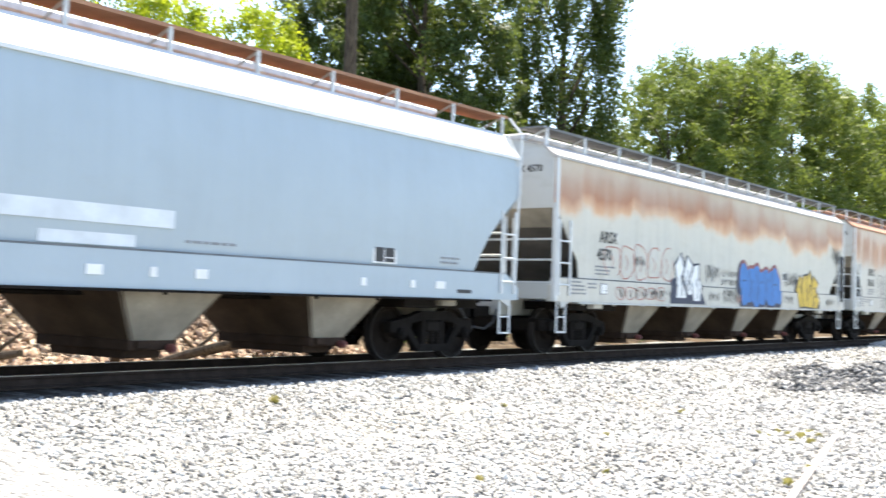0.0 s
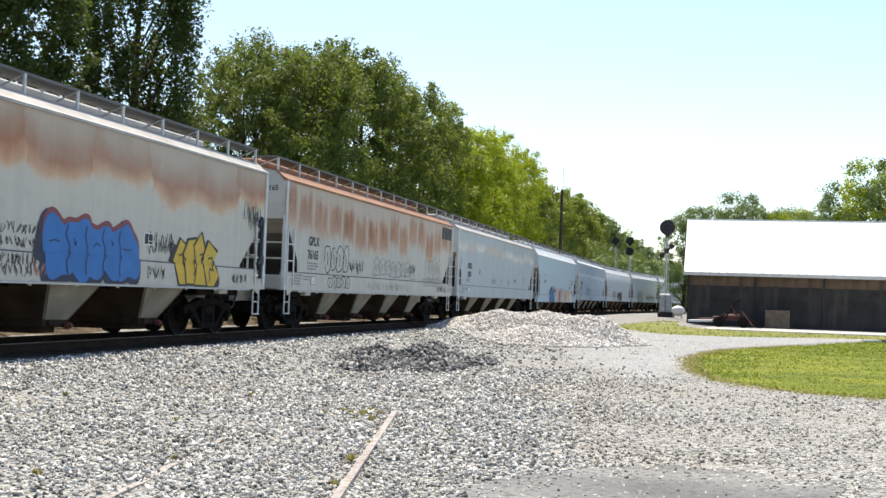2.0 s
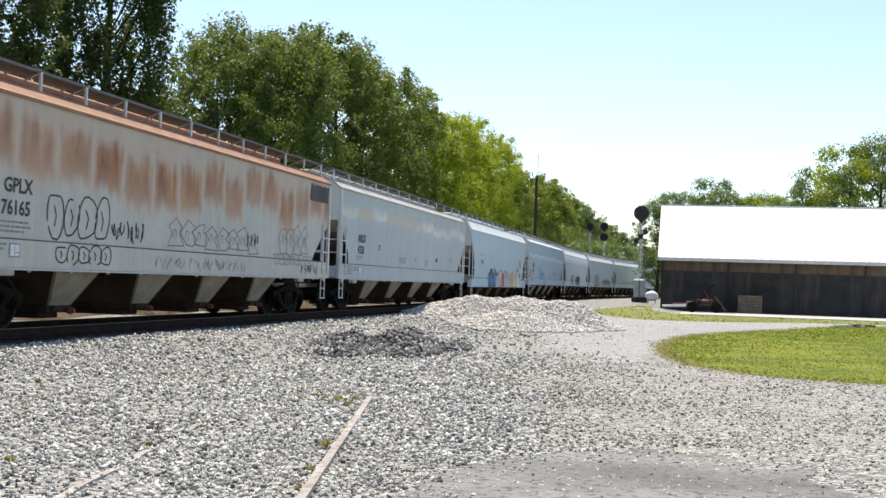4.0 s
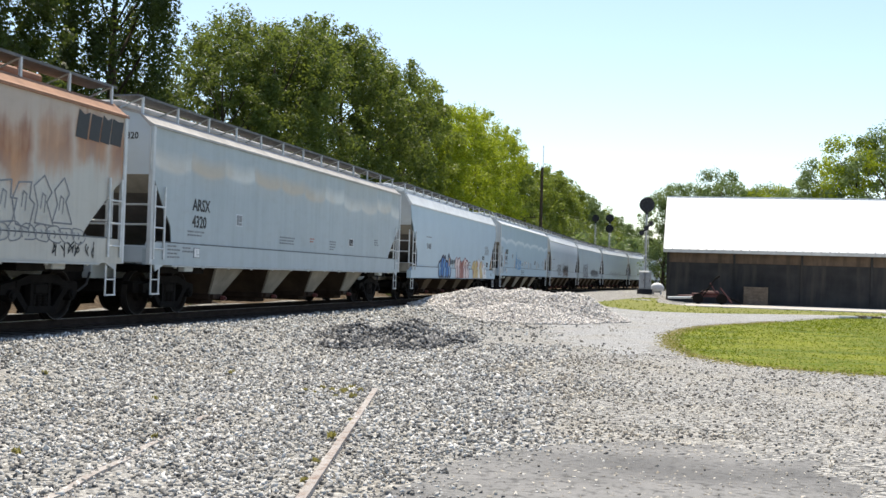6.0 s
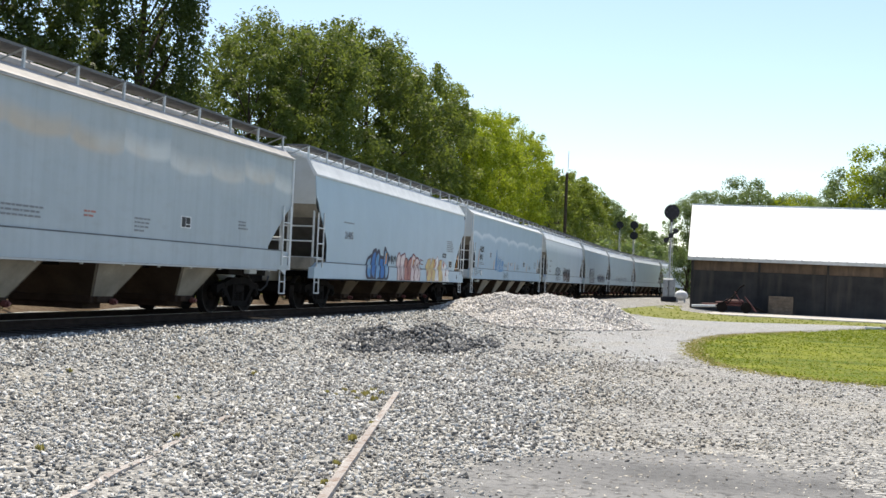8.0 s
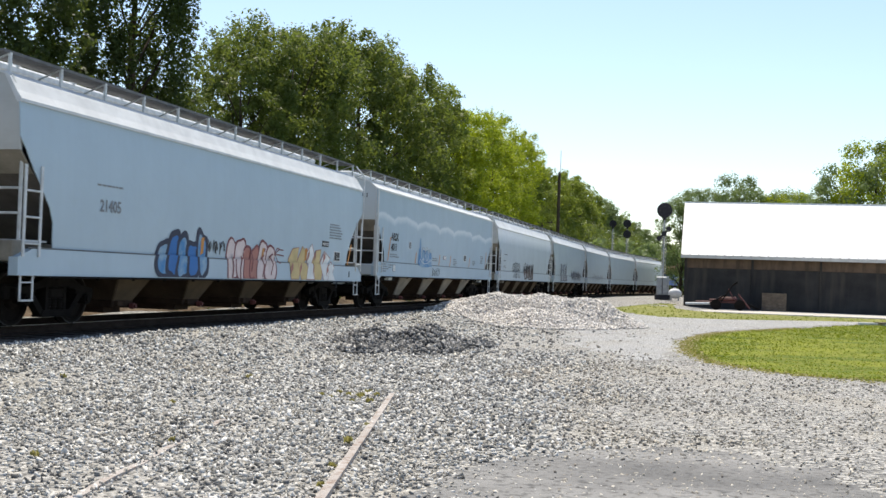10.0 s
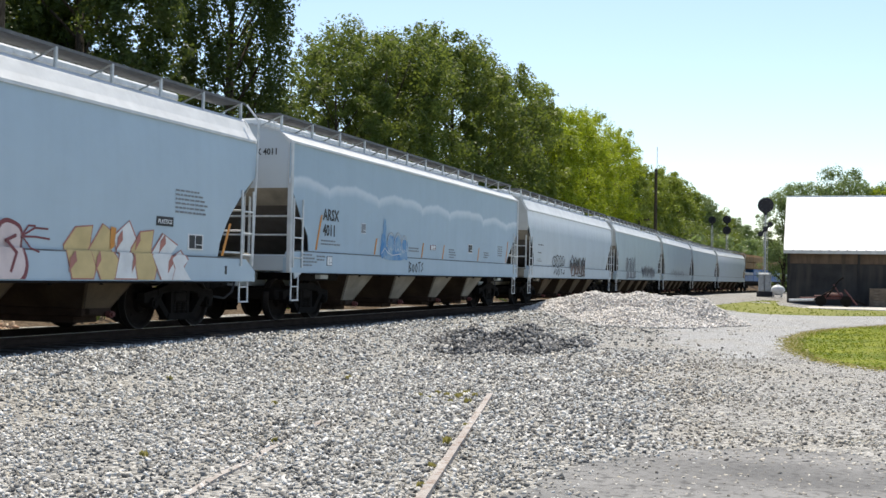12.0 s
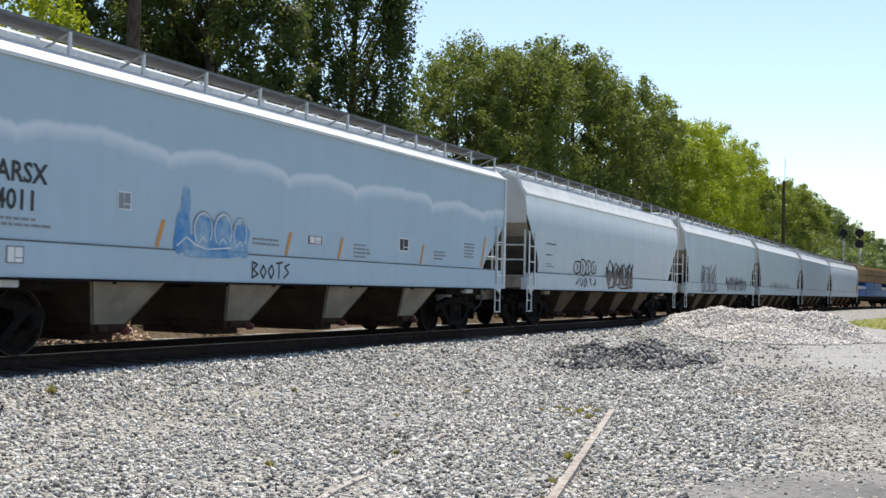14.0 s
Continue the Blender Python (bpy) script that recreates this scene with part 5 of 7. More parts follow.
SILL.update(eave=3.62)
g_car = place(hopper_car("covered_hopper_car", "glossy pale grey curved-side covered hopper with a sheen put into its colour and dark tags", 16.74, PG, "round", 0.07, bay=M_HOPPER_DIM), 120.67)
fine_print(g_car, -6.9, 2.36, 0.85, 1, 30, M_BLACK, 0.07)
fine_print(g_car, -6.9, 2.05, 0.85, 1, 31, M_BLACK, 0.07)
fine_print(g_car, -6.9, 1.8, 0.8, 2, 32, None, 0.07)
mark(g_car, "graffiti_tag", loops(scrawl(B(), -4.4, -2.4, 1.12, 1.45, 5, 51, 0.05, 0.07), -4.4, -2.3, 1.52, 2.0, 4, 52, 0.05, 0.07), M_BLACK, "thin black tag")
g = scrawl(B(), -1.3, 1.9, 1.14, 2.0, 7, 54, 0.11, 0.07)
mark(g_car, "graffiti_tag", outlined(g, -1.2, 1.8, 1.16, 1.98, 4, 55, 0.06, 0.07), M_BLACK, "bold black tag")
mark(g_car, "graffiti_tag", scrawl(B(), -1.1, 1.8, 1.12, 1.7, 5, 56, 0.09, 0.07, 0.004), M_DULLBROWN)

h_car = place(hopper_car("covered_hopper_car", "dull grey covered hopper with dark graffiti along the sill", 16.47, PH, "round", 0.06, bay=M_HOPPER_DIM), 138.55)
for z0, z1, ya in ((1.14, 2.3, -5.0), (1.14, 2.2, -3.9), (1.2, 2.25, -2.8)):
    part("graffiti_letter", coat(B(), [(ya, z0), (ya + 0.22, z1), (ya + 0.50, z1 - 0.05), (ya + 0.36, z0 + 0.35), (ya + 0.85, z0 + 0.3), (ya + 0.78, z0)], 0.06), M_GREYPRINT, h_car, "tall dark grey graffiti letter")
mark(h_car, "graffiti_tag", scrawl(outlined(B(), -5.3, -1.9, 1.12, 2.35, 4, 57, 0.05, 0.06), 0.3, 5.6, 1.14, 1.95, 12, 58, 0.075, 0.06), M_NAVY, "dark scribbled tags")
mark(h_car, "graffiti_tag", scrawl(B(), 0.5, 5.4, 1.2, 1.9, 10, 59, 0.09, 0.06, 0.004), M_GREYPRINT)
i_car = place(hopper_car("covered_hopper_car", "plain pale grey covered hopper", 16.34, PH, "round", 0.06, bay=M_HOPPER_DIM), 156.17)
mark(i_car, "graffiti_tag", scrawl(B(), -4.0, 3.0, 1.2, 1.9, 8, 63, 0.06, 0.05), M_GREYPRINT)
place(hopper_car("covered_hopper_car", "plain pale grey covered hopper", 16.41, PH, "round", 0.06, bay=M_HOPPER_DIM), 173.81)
place(hopper_car("covered_hopper_car", "pale grey covered hopper with a bright sheen put into its colour", 17.1, PG, "round", 0.06, bay=M_HOPPER_DIM), 192.00)

# ---- small data on the sills near the leading ends ----
for car, half, seed in ((c_car, 8.58, 70), (d_car, 8.94, 71), (f, 8.92, 72), (b, 9.02, 73)):
    fine_print(car, -half + 0.62, 1.46, 0.55, 4, seed)
    fine_print(car, -half + 1.28, 1.44, 0.42, 2, seed + 10)
    plate_mark(car, -half + 1.80, -half + 2.08, 1.22, 1.44, M_GREYPRINT, "test_stencil", 0, 0, M_WHITE)

M_TARP, M_LUMBER = plain("blue_lumber_wrap", (0.03, 0.13, 0.42), 0.5, 0, 0.3, 1.5), plain("tan_lumber", (0.36, 0.22, 0.10), 0.85, 0, 0.35, 2)
M_WRAPW = plain("white_lumber_wrap", (0.55, 0.58, 0.62), 0.5, 0, 0.3, 2)


def lumber_car(s, L=22.3):
    """Centre-beam flat car with wrapped lumber."""
    car = thing("lumber_flat_car", "brown centre-beam flat car with blue-wrapped lumber packs", "flat car", group="flat cars of the train")
    h = L / 2
    deck = B()
    box(deck, -1.45, 1.45, -h, h, 0.85, 1.12, 0.03)
    box(deck, -0.3, 0.3, -h, h, 0.60, 0.9)
    part("deck", deck, M_STEEL_DARK, car)
    for sgn in (1, -1):
        bulk = B()
        box(bulk, -1.4, 1.4, sgn * (h - 0.15) - 0.12, sgn * (h - 0.15) + 0.12, 1.12, 4.35, 0.03)
        part("bulkhead", bulk, M_LUMBER, car)
        coupler(car, h, sgn)
    beam = B()
    box(beam, -0.25, 0.25, -h + 0.3, h - 0.3, 4.1, 4.35)
    for k in range(10):
        y = -h + 0.6 + k * (L - 1.2) / 9
        box(beam, -0.09, 0.09, y - 0.09, y + 0.09, 1.1, 4.1)
    part("centre_beam", beam, M_LUMBER, car)
    rng = random.Random(int(s))
    for k in range(5):
        y0 = -h + 0.5 + k * (L - 1.0) / 5
        for sgn in (1, -1):
            for row, mat in ((0, M_TARP), (1, M_TARP if k % 3 else M_WRAPW), (2, M_LUMBER), (3, M_LUMBER)):
                pk = B()
                z0 = 1.14 + row * 0.74
                box(pk, sgn * 0.14, sgn * 1.36, y0 + 0.05, y0 + (L - 1.0) / 5 - 0.06, z0, z0 + 0.70 - (0.4 if row == 1 and mat == M_WRAPW else 0), 0.04)
                part("lumber_pack", pk, mat, car)
    add_trucks(car, h - 2.0)
    return place(car, s)


lumber_car(213.2)
lumber_car(237.0)


# ---- yard surfaces ----
def closed_curve(pts, n=10):
    """Rounds a rough loop of corners into a smooth outline."""
    out, k = [], len(pts)
    for i in range(k):
        p0, p1, p2, p3 = (Vector(pts[(i + j - 1) % k]) for j in range(4))
        for s in range(n):
            t = s / n
            out.append(0.5 * (2 * p1 + (p2 - p0) * t + (2 * p0 - 5 * p1 + 4 * p2 - p3) * t * t + (3 * p1 - p0 - 3 * p2 + p3) * t ** 3))
    return out


def inside(x, y, loop):
    c = False
    for a, b in zip(loop, loop[1:] + loop[:1]):
        if (a.y > y) != (b.y > y) and x < (b.x - a.x) * (y - a.y) / (b.y - a.y) + a.x:
            c = not c
    return c


def patch(name, loop, mat, lift, label, category, rough_edge=0.12, step=1.0):
    """A ground cover that follows the ground a little above it, with a ragged edge."""
    rng = random.Random(len(loop))
    bm = B()
    edge = []
    for i, p in enumerate(loop):
        w = rough_edge * noise.noise(Vector((p.x * 3, p.y * 3, 1.7)))
        edge.append(bm.verts.new((p.x + w, p.y + w * 1.5, 0)))
    es = [bm.edges.new((edge[i], edge[(i + 1) % len(edge)])) for i in range(len(edge))]
    bmesh.ops.triangle_fill(bm, edges=es, use_beauty=True)
    bmesh.ops.subdivide_edges(bm, edges=[e for e in bm.edges if e.calc_length() > step * 2.5 and not e.is_boundary], cuts=3, use_grid_fill=True)
    bmesh.ops.triangulate(bm, faces=bm.faces)
    for v in bm.verts:
        v.co.z = ground_height(v.co.x, v.co.y) + (lift if not v.is_boundary else lift * 0.3)
    ob = part(name, bm, mat)
    return tagged(ob, label, category, kind="structure")


LAWN = closed_curve([(-0.9, 30), (-0.55, 26), (0.2, 23.3), (1.5, 21.7), (3.5, 21.1), (12, 21.0), (28, 24), (30, 45), (24, 60), (12, 61), (7.2, 58.0), (2.7, 47.0), (0.1, 40), (-0.8, 34.5)])
VERGE = closed_curve([(-6.6, 66), (-5.2, 62), (-3.6, 58), (-1.2, 56.5), (2, 58.5), (5.5, 61.5), (12, 64), (24, 66), (24, 71.5), (10, 71.5), (0, 71.5), (-2.9, 74), (-3.4, 82), (-4.6, 80), (-6.0, 73)])
SLAB = closed_curve([(-2, 8.4), (-1.85, 9.6), (-1.1, 10.6), (0.1, 11.1), (0.9, 10.3), (1.35, 8.6), (1.2, 6.0), (0.0, 4.5), (-1.6, 5.6)])


def soil(name, a, b, c):
    n = Nodes(name, 0.95, 0, 0.15)
    col = n.mix(n.ramp(n.noise(0.45, 7, n.scaled(0.6, 1.0, 1.0)), (0.40, 0.0), (0.60, 1.0)), a, b)
    col = n.mix(n.ramp(n.noise(11, 5), (0.5, 0.0), (0.68, 1.0)), col, c)
    n.colour(col)
    n.bump(n.noise(30, 4), 0.7, 0.03)
    return n.done()


M_TURF = soil("turf", (0.075, 0.115, 0.009), (0.175, 0.200, 0.018), (0.26, 0.235, 0.065))
M_VERGE = soil("thin_yellowed_turf", (0.12, 0.145, 0.02), (0.20, 0.20, 0.045), (0.32, 0.29, 0.17))
M_FINE = soil("dark_packed_fines", (0.150, 0.149, 0.147), (0.255, 0.251, 0.244), (0.10, 0.099, 0.097))
M_CONC = soil("pale_concrete", (0.48, 0.45, 0.41), (0.56, 0.53, 0.48), (0.36, 0.34, 0.31))
DRIVE = closed_curve([(-4.8, 34), (-3.4, 28), (-1.6, 23.5), (-1.25, 30), (-1.1, 35), (-0.3, 41), (2.4, 48.5), (6.9, 59.2), (12, 62.2), (24, 62.3), (24, 66), (12, 65.6), (2, 64.7), (-3.5, 63), (-5.5, 54), (-5.2, 44)])
M_DRIVE = gravel_material("pale_packed_drive", ((0.0, (0.34, 0.34, 0.338)), (0.4, (0.51, 0.508, 0.50)), (1.0, (0.65, 0.645, 0.63))), 34)
patch("gravel_drive", DRIVE, M_DRIVE, 0.010, "pale packed gravel drive curving to the barn", "drive", 0.9)
patch("lawn", LAWN, M_TURF, 0.03, "mown green lawn beside the gravel drive", "lawn", 0.25)
patch("grass_verge", VERGE, M_VERGE, 0.03, "thin mown grass strip in front of the barn", "lawn", 0.4)
patch("worn_patch", SLAB, M_FINE, 0.012, "dark packed fine gravel patch", "ground", 0.45, 0.5)


def blades():
    """Short grass over the lawns."""
    rng = np.random.default_rng(7)
    vs, n = [], 0
    for loop, x0, x1, y0, y1, count, size in ((LAWN, -1.2, 14, 20.8, 60, 34000, 0.045), (VERGE, -7, 16, 56, 83, 3000, 0.06)):
        xs, ys = rng.uniform(x0, x1, count), y0 + (y1 - y0) * rng.uniform(0, 1, count) ** 1.5
        for x, y in zip(xs, ys):
            if inside(x + rng.normal(0, 0.16), y + rng.normal(0, 0.3), loop):
                z = ground_height(x, y) + 0.02
                s = size * rng.uniform(0.6, 1.5) * (1 + 0.012 * (y - 20))
                a = rng.uniform(0, 6.28)
                dx, dy = 0.5 * s * math.cos(a), 0.5 * s * math.sin(a)
                vs += [(x - dx, y - dy, z), (x + dx, y + dy, z), (x + rng.uniform(-0.6, 0.6) * s, y + rng.uniform(-0.6, 0.6) * s, z + 0.55 * s)]
                n += 1
    ob = new("grass", raw_mesh("grass", vs, np.arange(n * 3).reshape(-1, 3), M_GRASS))
    tagged(ob, "short mown grass blades on the lawns", "grass", kind="stuff")


blades()


def straw_rim():
    """Dry, thin grass that frays out into the gravel round the lawn."""
    rng = np.random.default_rng(17)
    vs, n = [], 0
    for p, q in zip(LAWN, LAWN[1:] + LAWN[:1]):
        if max(p.x, q.x) > 14 or max(p.y, q.y) > 48:
            continue
        for _ in range(int(170 * (q - p).length)):
            t = rng.uniform()
            x, y = p.x + (q.x - p.x) * t + rng.normal(0, 0.16), p.y + (q.y - p.y) * t + rng.normal(0, 0.34)
            z, s, a = ground_height(x, y) + 0.012, 0.055 * rng.uniform(0.6, 1.5), rng.uniform(0, 6.28)
            dx, dy = 0.5 * s * math.cos(a), 0.5 * s * math.sin(a)
            vs += [(x - dx, y - dy, z), (x + dx, y + dy, z), (x + rng.uniform(-0.9, 0.9) * s, y + rng.uniform(-0.9, 0.9) * s, z + 0.35 * s)]
            n += 1
    ob = new("dry_grass", raw_mesh("dry_grass", vs, np.arange(n * 3).reshape(-1, 3), M_STRAW))
    tagged(ob, "thin dry yellow grass round the rim of the lawn", "grass", kind="stuff")


M_STRAW = leaf_material("dry_yellow_grass", (0.17, 0.165, 0.03), (0.26, 0.23, 0.07), (0.36, 0.31, 0.15), (0.36, 0.34, 0.08))
straw_rim()

# ---- stones ----
CUBE = np.array([(-1, -1, -1), (1, -1, -1), (1, 1, -1), (-1, 1, -1), (-1, -1, 1), (1, -1, 1), (1, 1, 1), (-1, 1, 1)], dtype=float)
CUBE_F = np.array([(0, 3, 2, 1), (4, 5, 6, 7), (0, 1, 5, 4), (1, 2, 6, 5), (2, 3, 7, 6), (3, 0, 4, 7)])


def stone_mesh(name, xs, ys, zs, sizes, mat, seed):
    """Angular broken stones: squeezed, skewed blocks."""
    rng = np.random.default_rng(seed)
    n = len(xs)
    v = CUBE[None] * rng.uniform(0.25, 1.05, (n, 8, 3))
    v *= rng.uniform(0.55, 1.1, (n, 1, 3)) * np.array([1.25, 1.0, 0.52])
    ang = rng.uniform(0, 6.28, (n, 3)) * np.array([0.6, 0.6, 1.0])
    for k, (i, j) in enumerate(((1, 2), (0, 2), (0, 1))):
        c, s = np.cos(ang[:, k])[:, None], np.sin(ang[:, k])[:, None]
        a, b = v[:, :, i].copy(), v[:, :, j].copy()
        v[:, :, i], v[:, :, j] = a * c - b * s, a * s + b * c
    v = v * sizes[:, None, None] * 0.5 + np.stack([xs, ys, zs], 1)[:, None, :]
    f = (CUBE_F[None] + 8 * np.arange(n)[:, None, None]).reshape(-1, 4)
    return raw_mesh(name, v.reshape(-1, 3), f, mat)


def in_view(x, y):
    a = math.degrees(math.atan2(-x, y))
    return -10 < a < 61


def scatter_yard():
    rng = np.random.default_rng(11)
    X, Y, Sz, W = [], [], [], []
    for y0, y1, per, s0, s1 in ((5.5, 10, 600, 0.022, 0.060), (10, 16, 450, 0.028, 0.072), (16, 26, 190, 0.040, 0.09), (26, 50, 44, 0.06, 0.12)):
        x0, x1 = -10.4, 4.5
        n = int((y1 - y0) * (x1 - x0) * per)
        xs, ys = rng.uniform(x0, x1, n), rng.uniform(y0, y1, n)
        keep = rng.uniform(0, 1, n)
        size = s0 + (s1 - s0) * rng.uniform(0, 1, n) ** 2
        for x, y, k, s in zip(xs, ys, keep, size):
            if not in_view(x, y):
                continue
            coarse = 1 - ramp01(x + 0.10 * (y - 10) + 1.3 * noise.noise(Vector((x * 0.6, y * 0.4, 5))), -2.9, 0.6)
            thin = (0.26 + 0.74 * coarse) * (1 - 0.85 * ramp01(y, 18, 27) * ramp01(x, -8.0, -4.5))
            thin *= 0.45 + 0.75 * ramp01(noise.noise(Vector((x * 0.9, y * 0.6, 9))), -0.45, 0.15)
            if k > thin:
                continue
            if y > 20 and x > -1.2 and inside(x, y, LAWN):
                continue
            if y < 11.5 and x > -2.2 and k > 0.10 + 0.30 * ramp01(noise.noise(Vector((x * 1.7, y * 1.1, 2))), -0.3, 0.4) and inside(x + rng.normal(0, 0.34), y + rng.normal(0, 0.55), SLAB):
                continue
            X.append(x), Y.append(y), Sz.append(s * (0.75 + 0.35 * coarse)), W.append(0.85 * coarse + 0.5 * noise.noise(Vector((x * 0.5, y * 0.35, 14))) + rng.normal(0, 0.12) < 0.55)
    X, Y, Sz, W = map(np.array, (X, Y, Sz, W))
    Z = np.array([ground_height(x, y) for x, y in zip(X, Y)]) + Sz * 0.12
    for pick, mat, label in ((~W, M_STONE, "loose crushed grey stones covering the yard"), (W, M_STONE_TAN, "loose crushed tan stones over the packed yard")):
        ob = new("gravel", stone_mesh("gravel", X[pick], Y[pick], Z[pick], Sz[pick], mat, 3))
        tagged(ob, label, "gravel", kind="stuff")


scatter_yard()


def heap(name, label, mat, base_mat, cx, cy, rx, ry, h, count, size, seed, lumps, uneven=0.16, spill=0.05, category="gravel pile"):
    """A tipped heap of stone: an uneven core under a skin of stones."""
    def height(x, y):
        z = 0.0
        for lx, ly, lr, lh in lumps:
            d = math.hypot((x - cx - lx) / rx, (y - cy - ly) / ry) / lr
            z = max(z, lh * h * (1 - ramp01(d, 0.0, 1.0)) ** 0.85)
        return z * (1 + uneven * noise.noise(Vector((x * 1.1, y * 1.1, seed)))) + (0.05 * noise.noise(Vector((x * 3, y * 3, seed))) if z > 0.03 else 0)

    n = 44
    verts = []
    for j in range(n + 1):
        for i in range(n + 1):
            x, y = cx + rx * 1.15 * (2 * i / n - 1), cy + ry * 1.15 * (2 * j / n - 1)
            verts.append((x, y, ground_height(x, y) + height(x, y) - 0.03))
    jj, ii = np.meshgrid(np.arange(n), np.arange(n), indexing="ij")
    a = (jj * (n + 1) + ii).ravel()
    pile = new(name, raw_mesh(name, verts, np.stack([a, a + 1, a + n + 2, a + n + 1], 1), base_mat, True))
    tagged(pile, label, category)
    rng = np.random.default_rng(seed)
    X, Y, Z = [], [], []
    while len(X) < count:
        x, y = cx + rx * rng.uniform(-1.1, 1.1), cy + ry * rng.uniform(-1.1, 1.1)
        z = height(x, y)
        if z > 0.02 or rng.uniform() < spill * max(0.0, 1.15 - math.hypot((x - cx) / rx, (y - cy) / ry)) * 1.6:
            X.append(x), Y.append(y), Z.append(ground_height(x, y) + z)
    S = size * (0.6 + 0.8 * rng.uniform(0, 1, count) ** 2)
    st = new("stone_cover", stone_mesh("stone_cover", np.array(X), np.array(Y), np.array(Z) + S * 0.1, S, mat, seed))
    st.parent = pile
    tagged(st, kind="stuff")


M_PALE_BASE = gravel_material("pale_gravel_core", ((0.0, (0.24, 0.225, 0.215)), (0.5, (0.48, 0.455, 0.43)), (1.0, (0.66, 0.625, 0.59))), 12)
M_DARK_BASE = gravel_material("dark_gravel_core", DARK_TONES, 14)
heap("gravel_pile", "long pale heap of tipped crushed stone", M_STONE_PALE, M_PALE_BASE, -6.9, 41.0, 4.2, 4.6, 1.12, 16000, 0.09, 5, ((-0.9, 0.2, 0.75, 0.86), (0.5, 0.2, 0.85, 0.98), (1.8, 0.3, 0.62, 0.90), (-2.4, -0.1, 0.48, 0.42), (2.9, 0.2, 0.33, 0.35), (0.5, -1.6, 0.75, 0.55)))
heap("dark_gravel_pile", "low heap of dark crushed stone", M_STONE_DARK, M_DARK_BASE, -6.9, 24.4, 1.75, 4.0, 0.46, 5200, 0.10, 8, ((0.1, 0.6, 0.6, 1.0), (0.8, -1.3, 0.42, 0.5), (-0.9, -0.2, 0.45, 0.6), (-0.4, -2.0, 0.4, 0.4), (1.2, 0.9, 0.3, 0.4)), 0.45, 0.12)


# ---- the old siding, buried to its rail heads ----
M_OLD_RAIL = soil("weathered_rail_head", (0.36, 0.325, 0.30), (0.43, 0.40, 0.375), (0.26, 0.20, 0.165))
for nm, (xa, ya), (xb, yb), w, lift in (("buried_rail", (-4.24, 14.0), (-2.45, 6.2), 0.08, 0.045), ("buried_rail", (-5.12, 10.75), (-4.1, 5.8), 0.075, 0.014)):
    bm = B()
    n = 24
    d = Vector((xb - xa, yb - ya, 0)).normalized()
    side = Vector((-d.y, d.x, 0)) * w / 2
    rings = []
    for i in range(n + 1):
        p = Vector((xa, ya, 0)).lerp(Vector((xb, yb, 0)), i / n)
        z = ground_height(p.x, p.y)
        top = z + lift + (0.008 if lift > 0.03 else 0.03) * noise.noise(p * 1.3)
        rings.append([bm.verts.new(q) for q in (p + side + Vector((0, 0, z - 0.08)), p + side * 0.9 + Vector((0, 0, top)), p - side * 0.9 + Vector((0, 0, top)), p - side + Vector((0, 0, z - 0.08)))])
    bm.faces.new(rings[0]), bm.faces.new(rings[-1][::-1])
    for p, q in zip(rings, rings[1:]):
        for i in range(4):
            bm.faces.new((p[i], q[i], q[(i + 1) % 4], p[(i + 1) % 4]))
    tagged(part(nm, bm, M_OLD_RAIL), "weathered rail of an old siding sunk in gravel", "rail", "buried siding rails")


def weed(x, y, s, seed):
    rng = random.Random(seed)
    vs, fs = [], []
    z = ground_height(x, y)
    for k in range(34):
        a, r = rng.uniform(0, 6.28), rng.uniform(0, 0.5) * s
        bx, by = x + r * math.cos(a), y + r * math.sin(a)
        t = rng.uniform(0.4, 1.0) * s
        c = rng.uniform(0, 6.28)
        k0 = len(vs)
        vs += [(bx - 0.012, by, z), (bx + 0.012, by, z), (bx + 0.3 * t * math.cos(c) + 0.004, by + 0.3 * t * math.sin(c), z + t * 0.8), (bx + 0.3 * t * math.cos(c) - 0.004, by + 0.3 * t * math.sin(c), z + t * 0.8)]
        fs.append((k0, k0 + 1, k0 + 2, k0 + 3))
    ob = new("weed", raw_mesh("weed", vs, fs, M_STRAW))
    tagged(ob, "small green weed tuft growing in gravel", "weed", "weeds in the gravel")


for k, (x, y, s) in enumerate(((-3.42, 9.9, 0.09), (-4.55, 13.6, 0.10), (-4.75, 13.7, 0.08), (-4.3, 13.2, 0.09), (-3.6, 11.0, 0.07), (-7.0, 15.5, 0.09), (-9.2, 9.1, 0.13), (-5.5, 8.0, 0.08), (-6.3, 11.8, 0.07), (-4.9, 9.2, 0.06), (-8.3, 12.6, 0.07), (-4.95, 13.9, 0.07), (-4.62, 14.1, 0.09), (-4.42, 13.9, 0.08), (-4.85, 13.3, 0.06), (-5.05, 13.5, 0.07), (-4.5, 13.1, 0.06), (-3.1, 8.6, 0.06), (-2.9, 7.8, 0.05))):
    weed(x, y, s, k)


# ---- barn ----
def wall_mat(name, c, c2, c3):
    """Weathered wall sheets: cloudy stains and run-down streaks."""
    n = Nodes(name, 0.9, 0, 0.15)
    streak = n.noise(1.0, 5, n.scaled(2.2, 2.2, 0.25))
    cloudy = n.noise(0.8, 6)
    col = n.mix(n.ramp(cloudy, (0.35, 0.0), (0.65, 1.0)), c, c2)
    col = n.mix(n.math("MULTIPLY", n.ramp(streak, (0.48, 0.0), (0.70, 1.0)), 0.75), col, c3)
    n.colour(n.mix(n.math("MULTIPLY", n.random(), 0.25), col, tuple(v * 0.55 for v in c)))
    n.bump(n.noise(9, 4), 0.5, 0.01)
    return n.done()


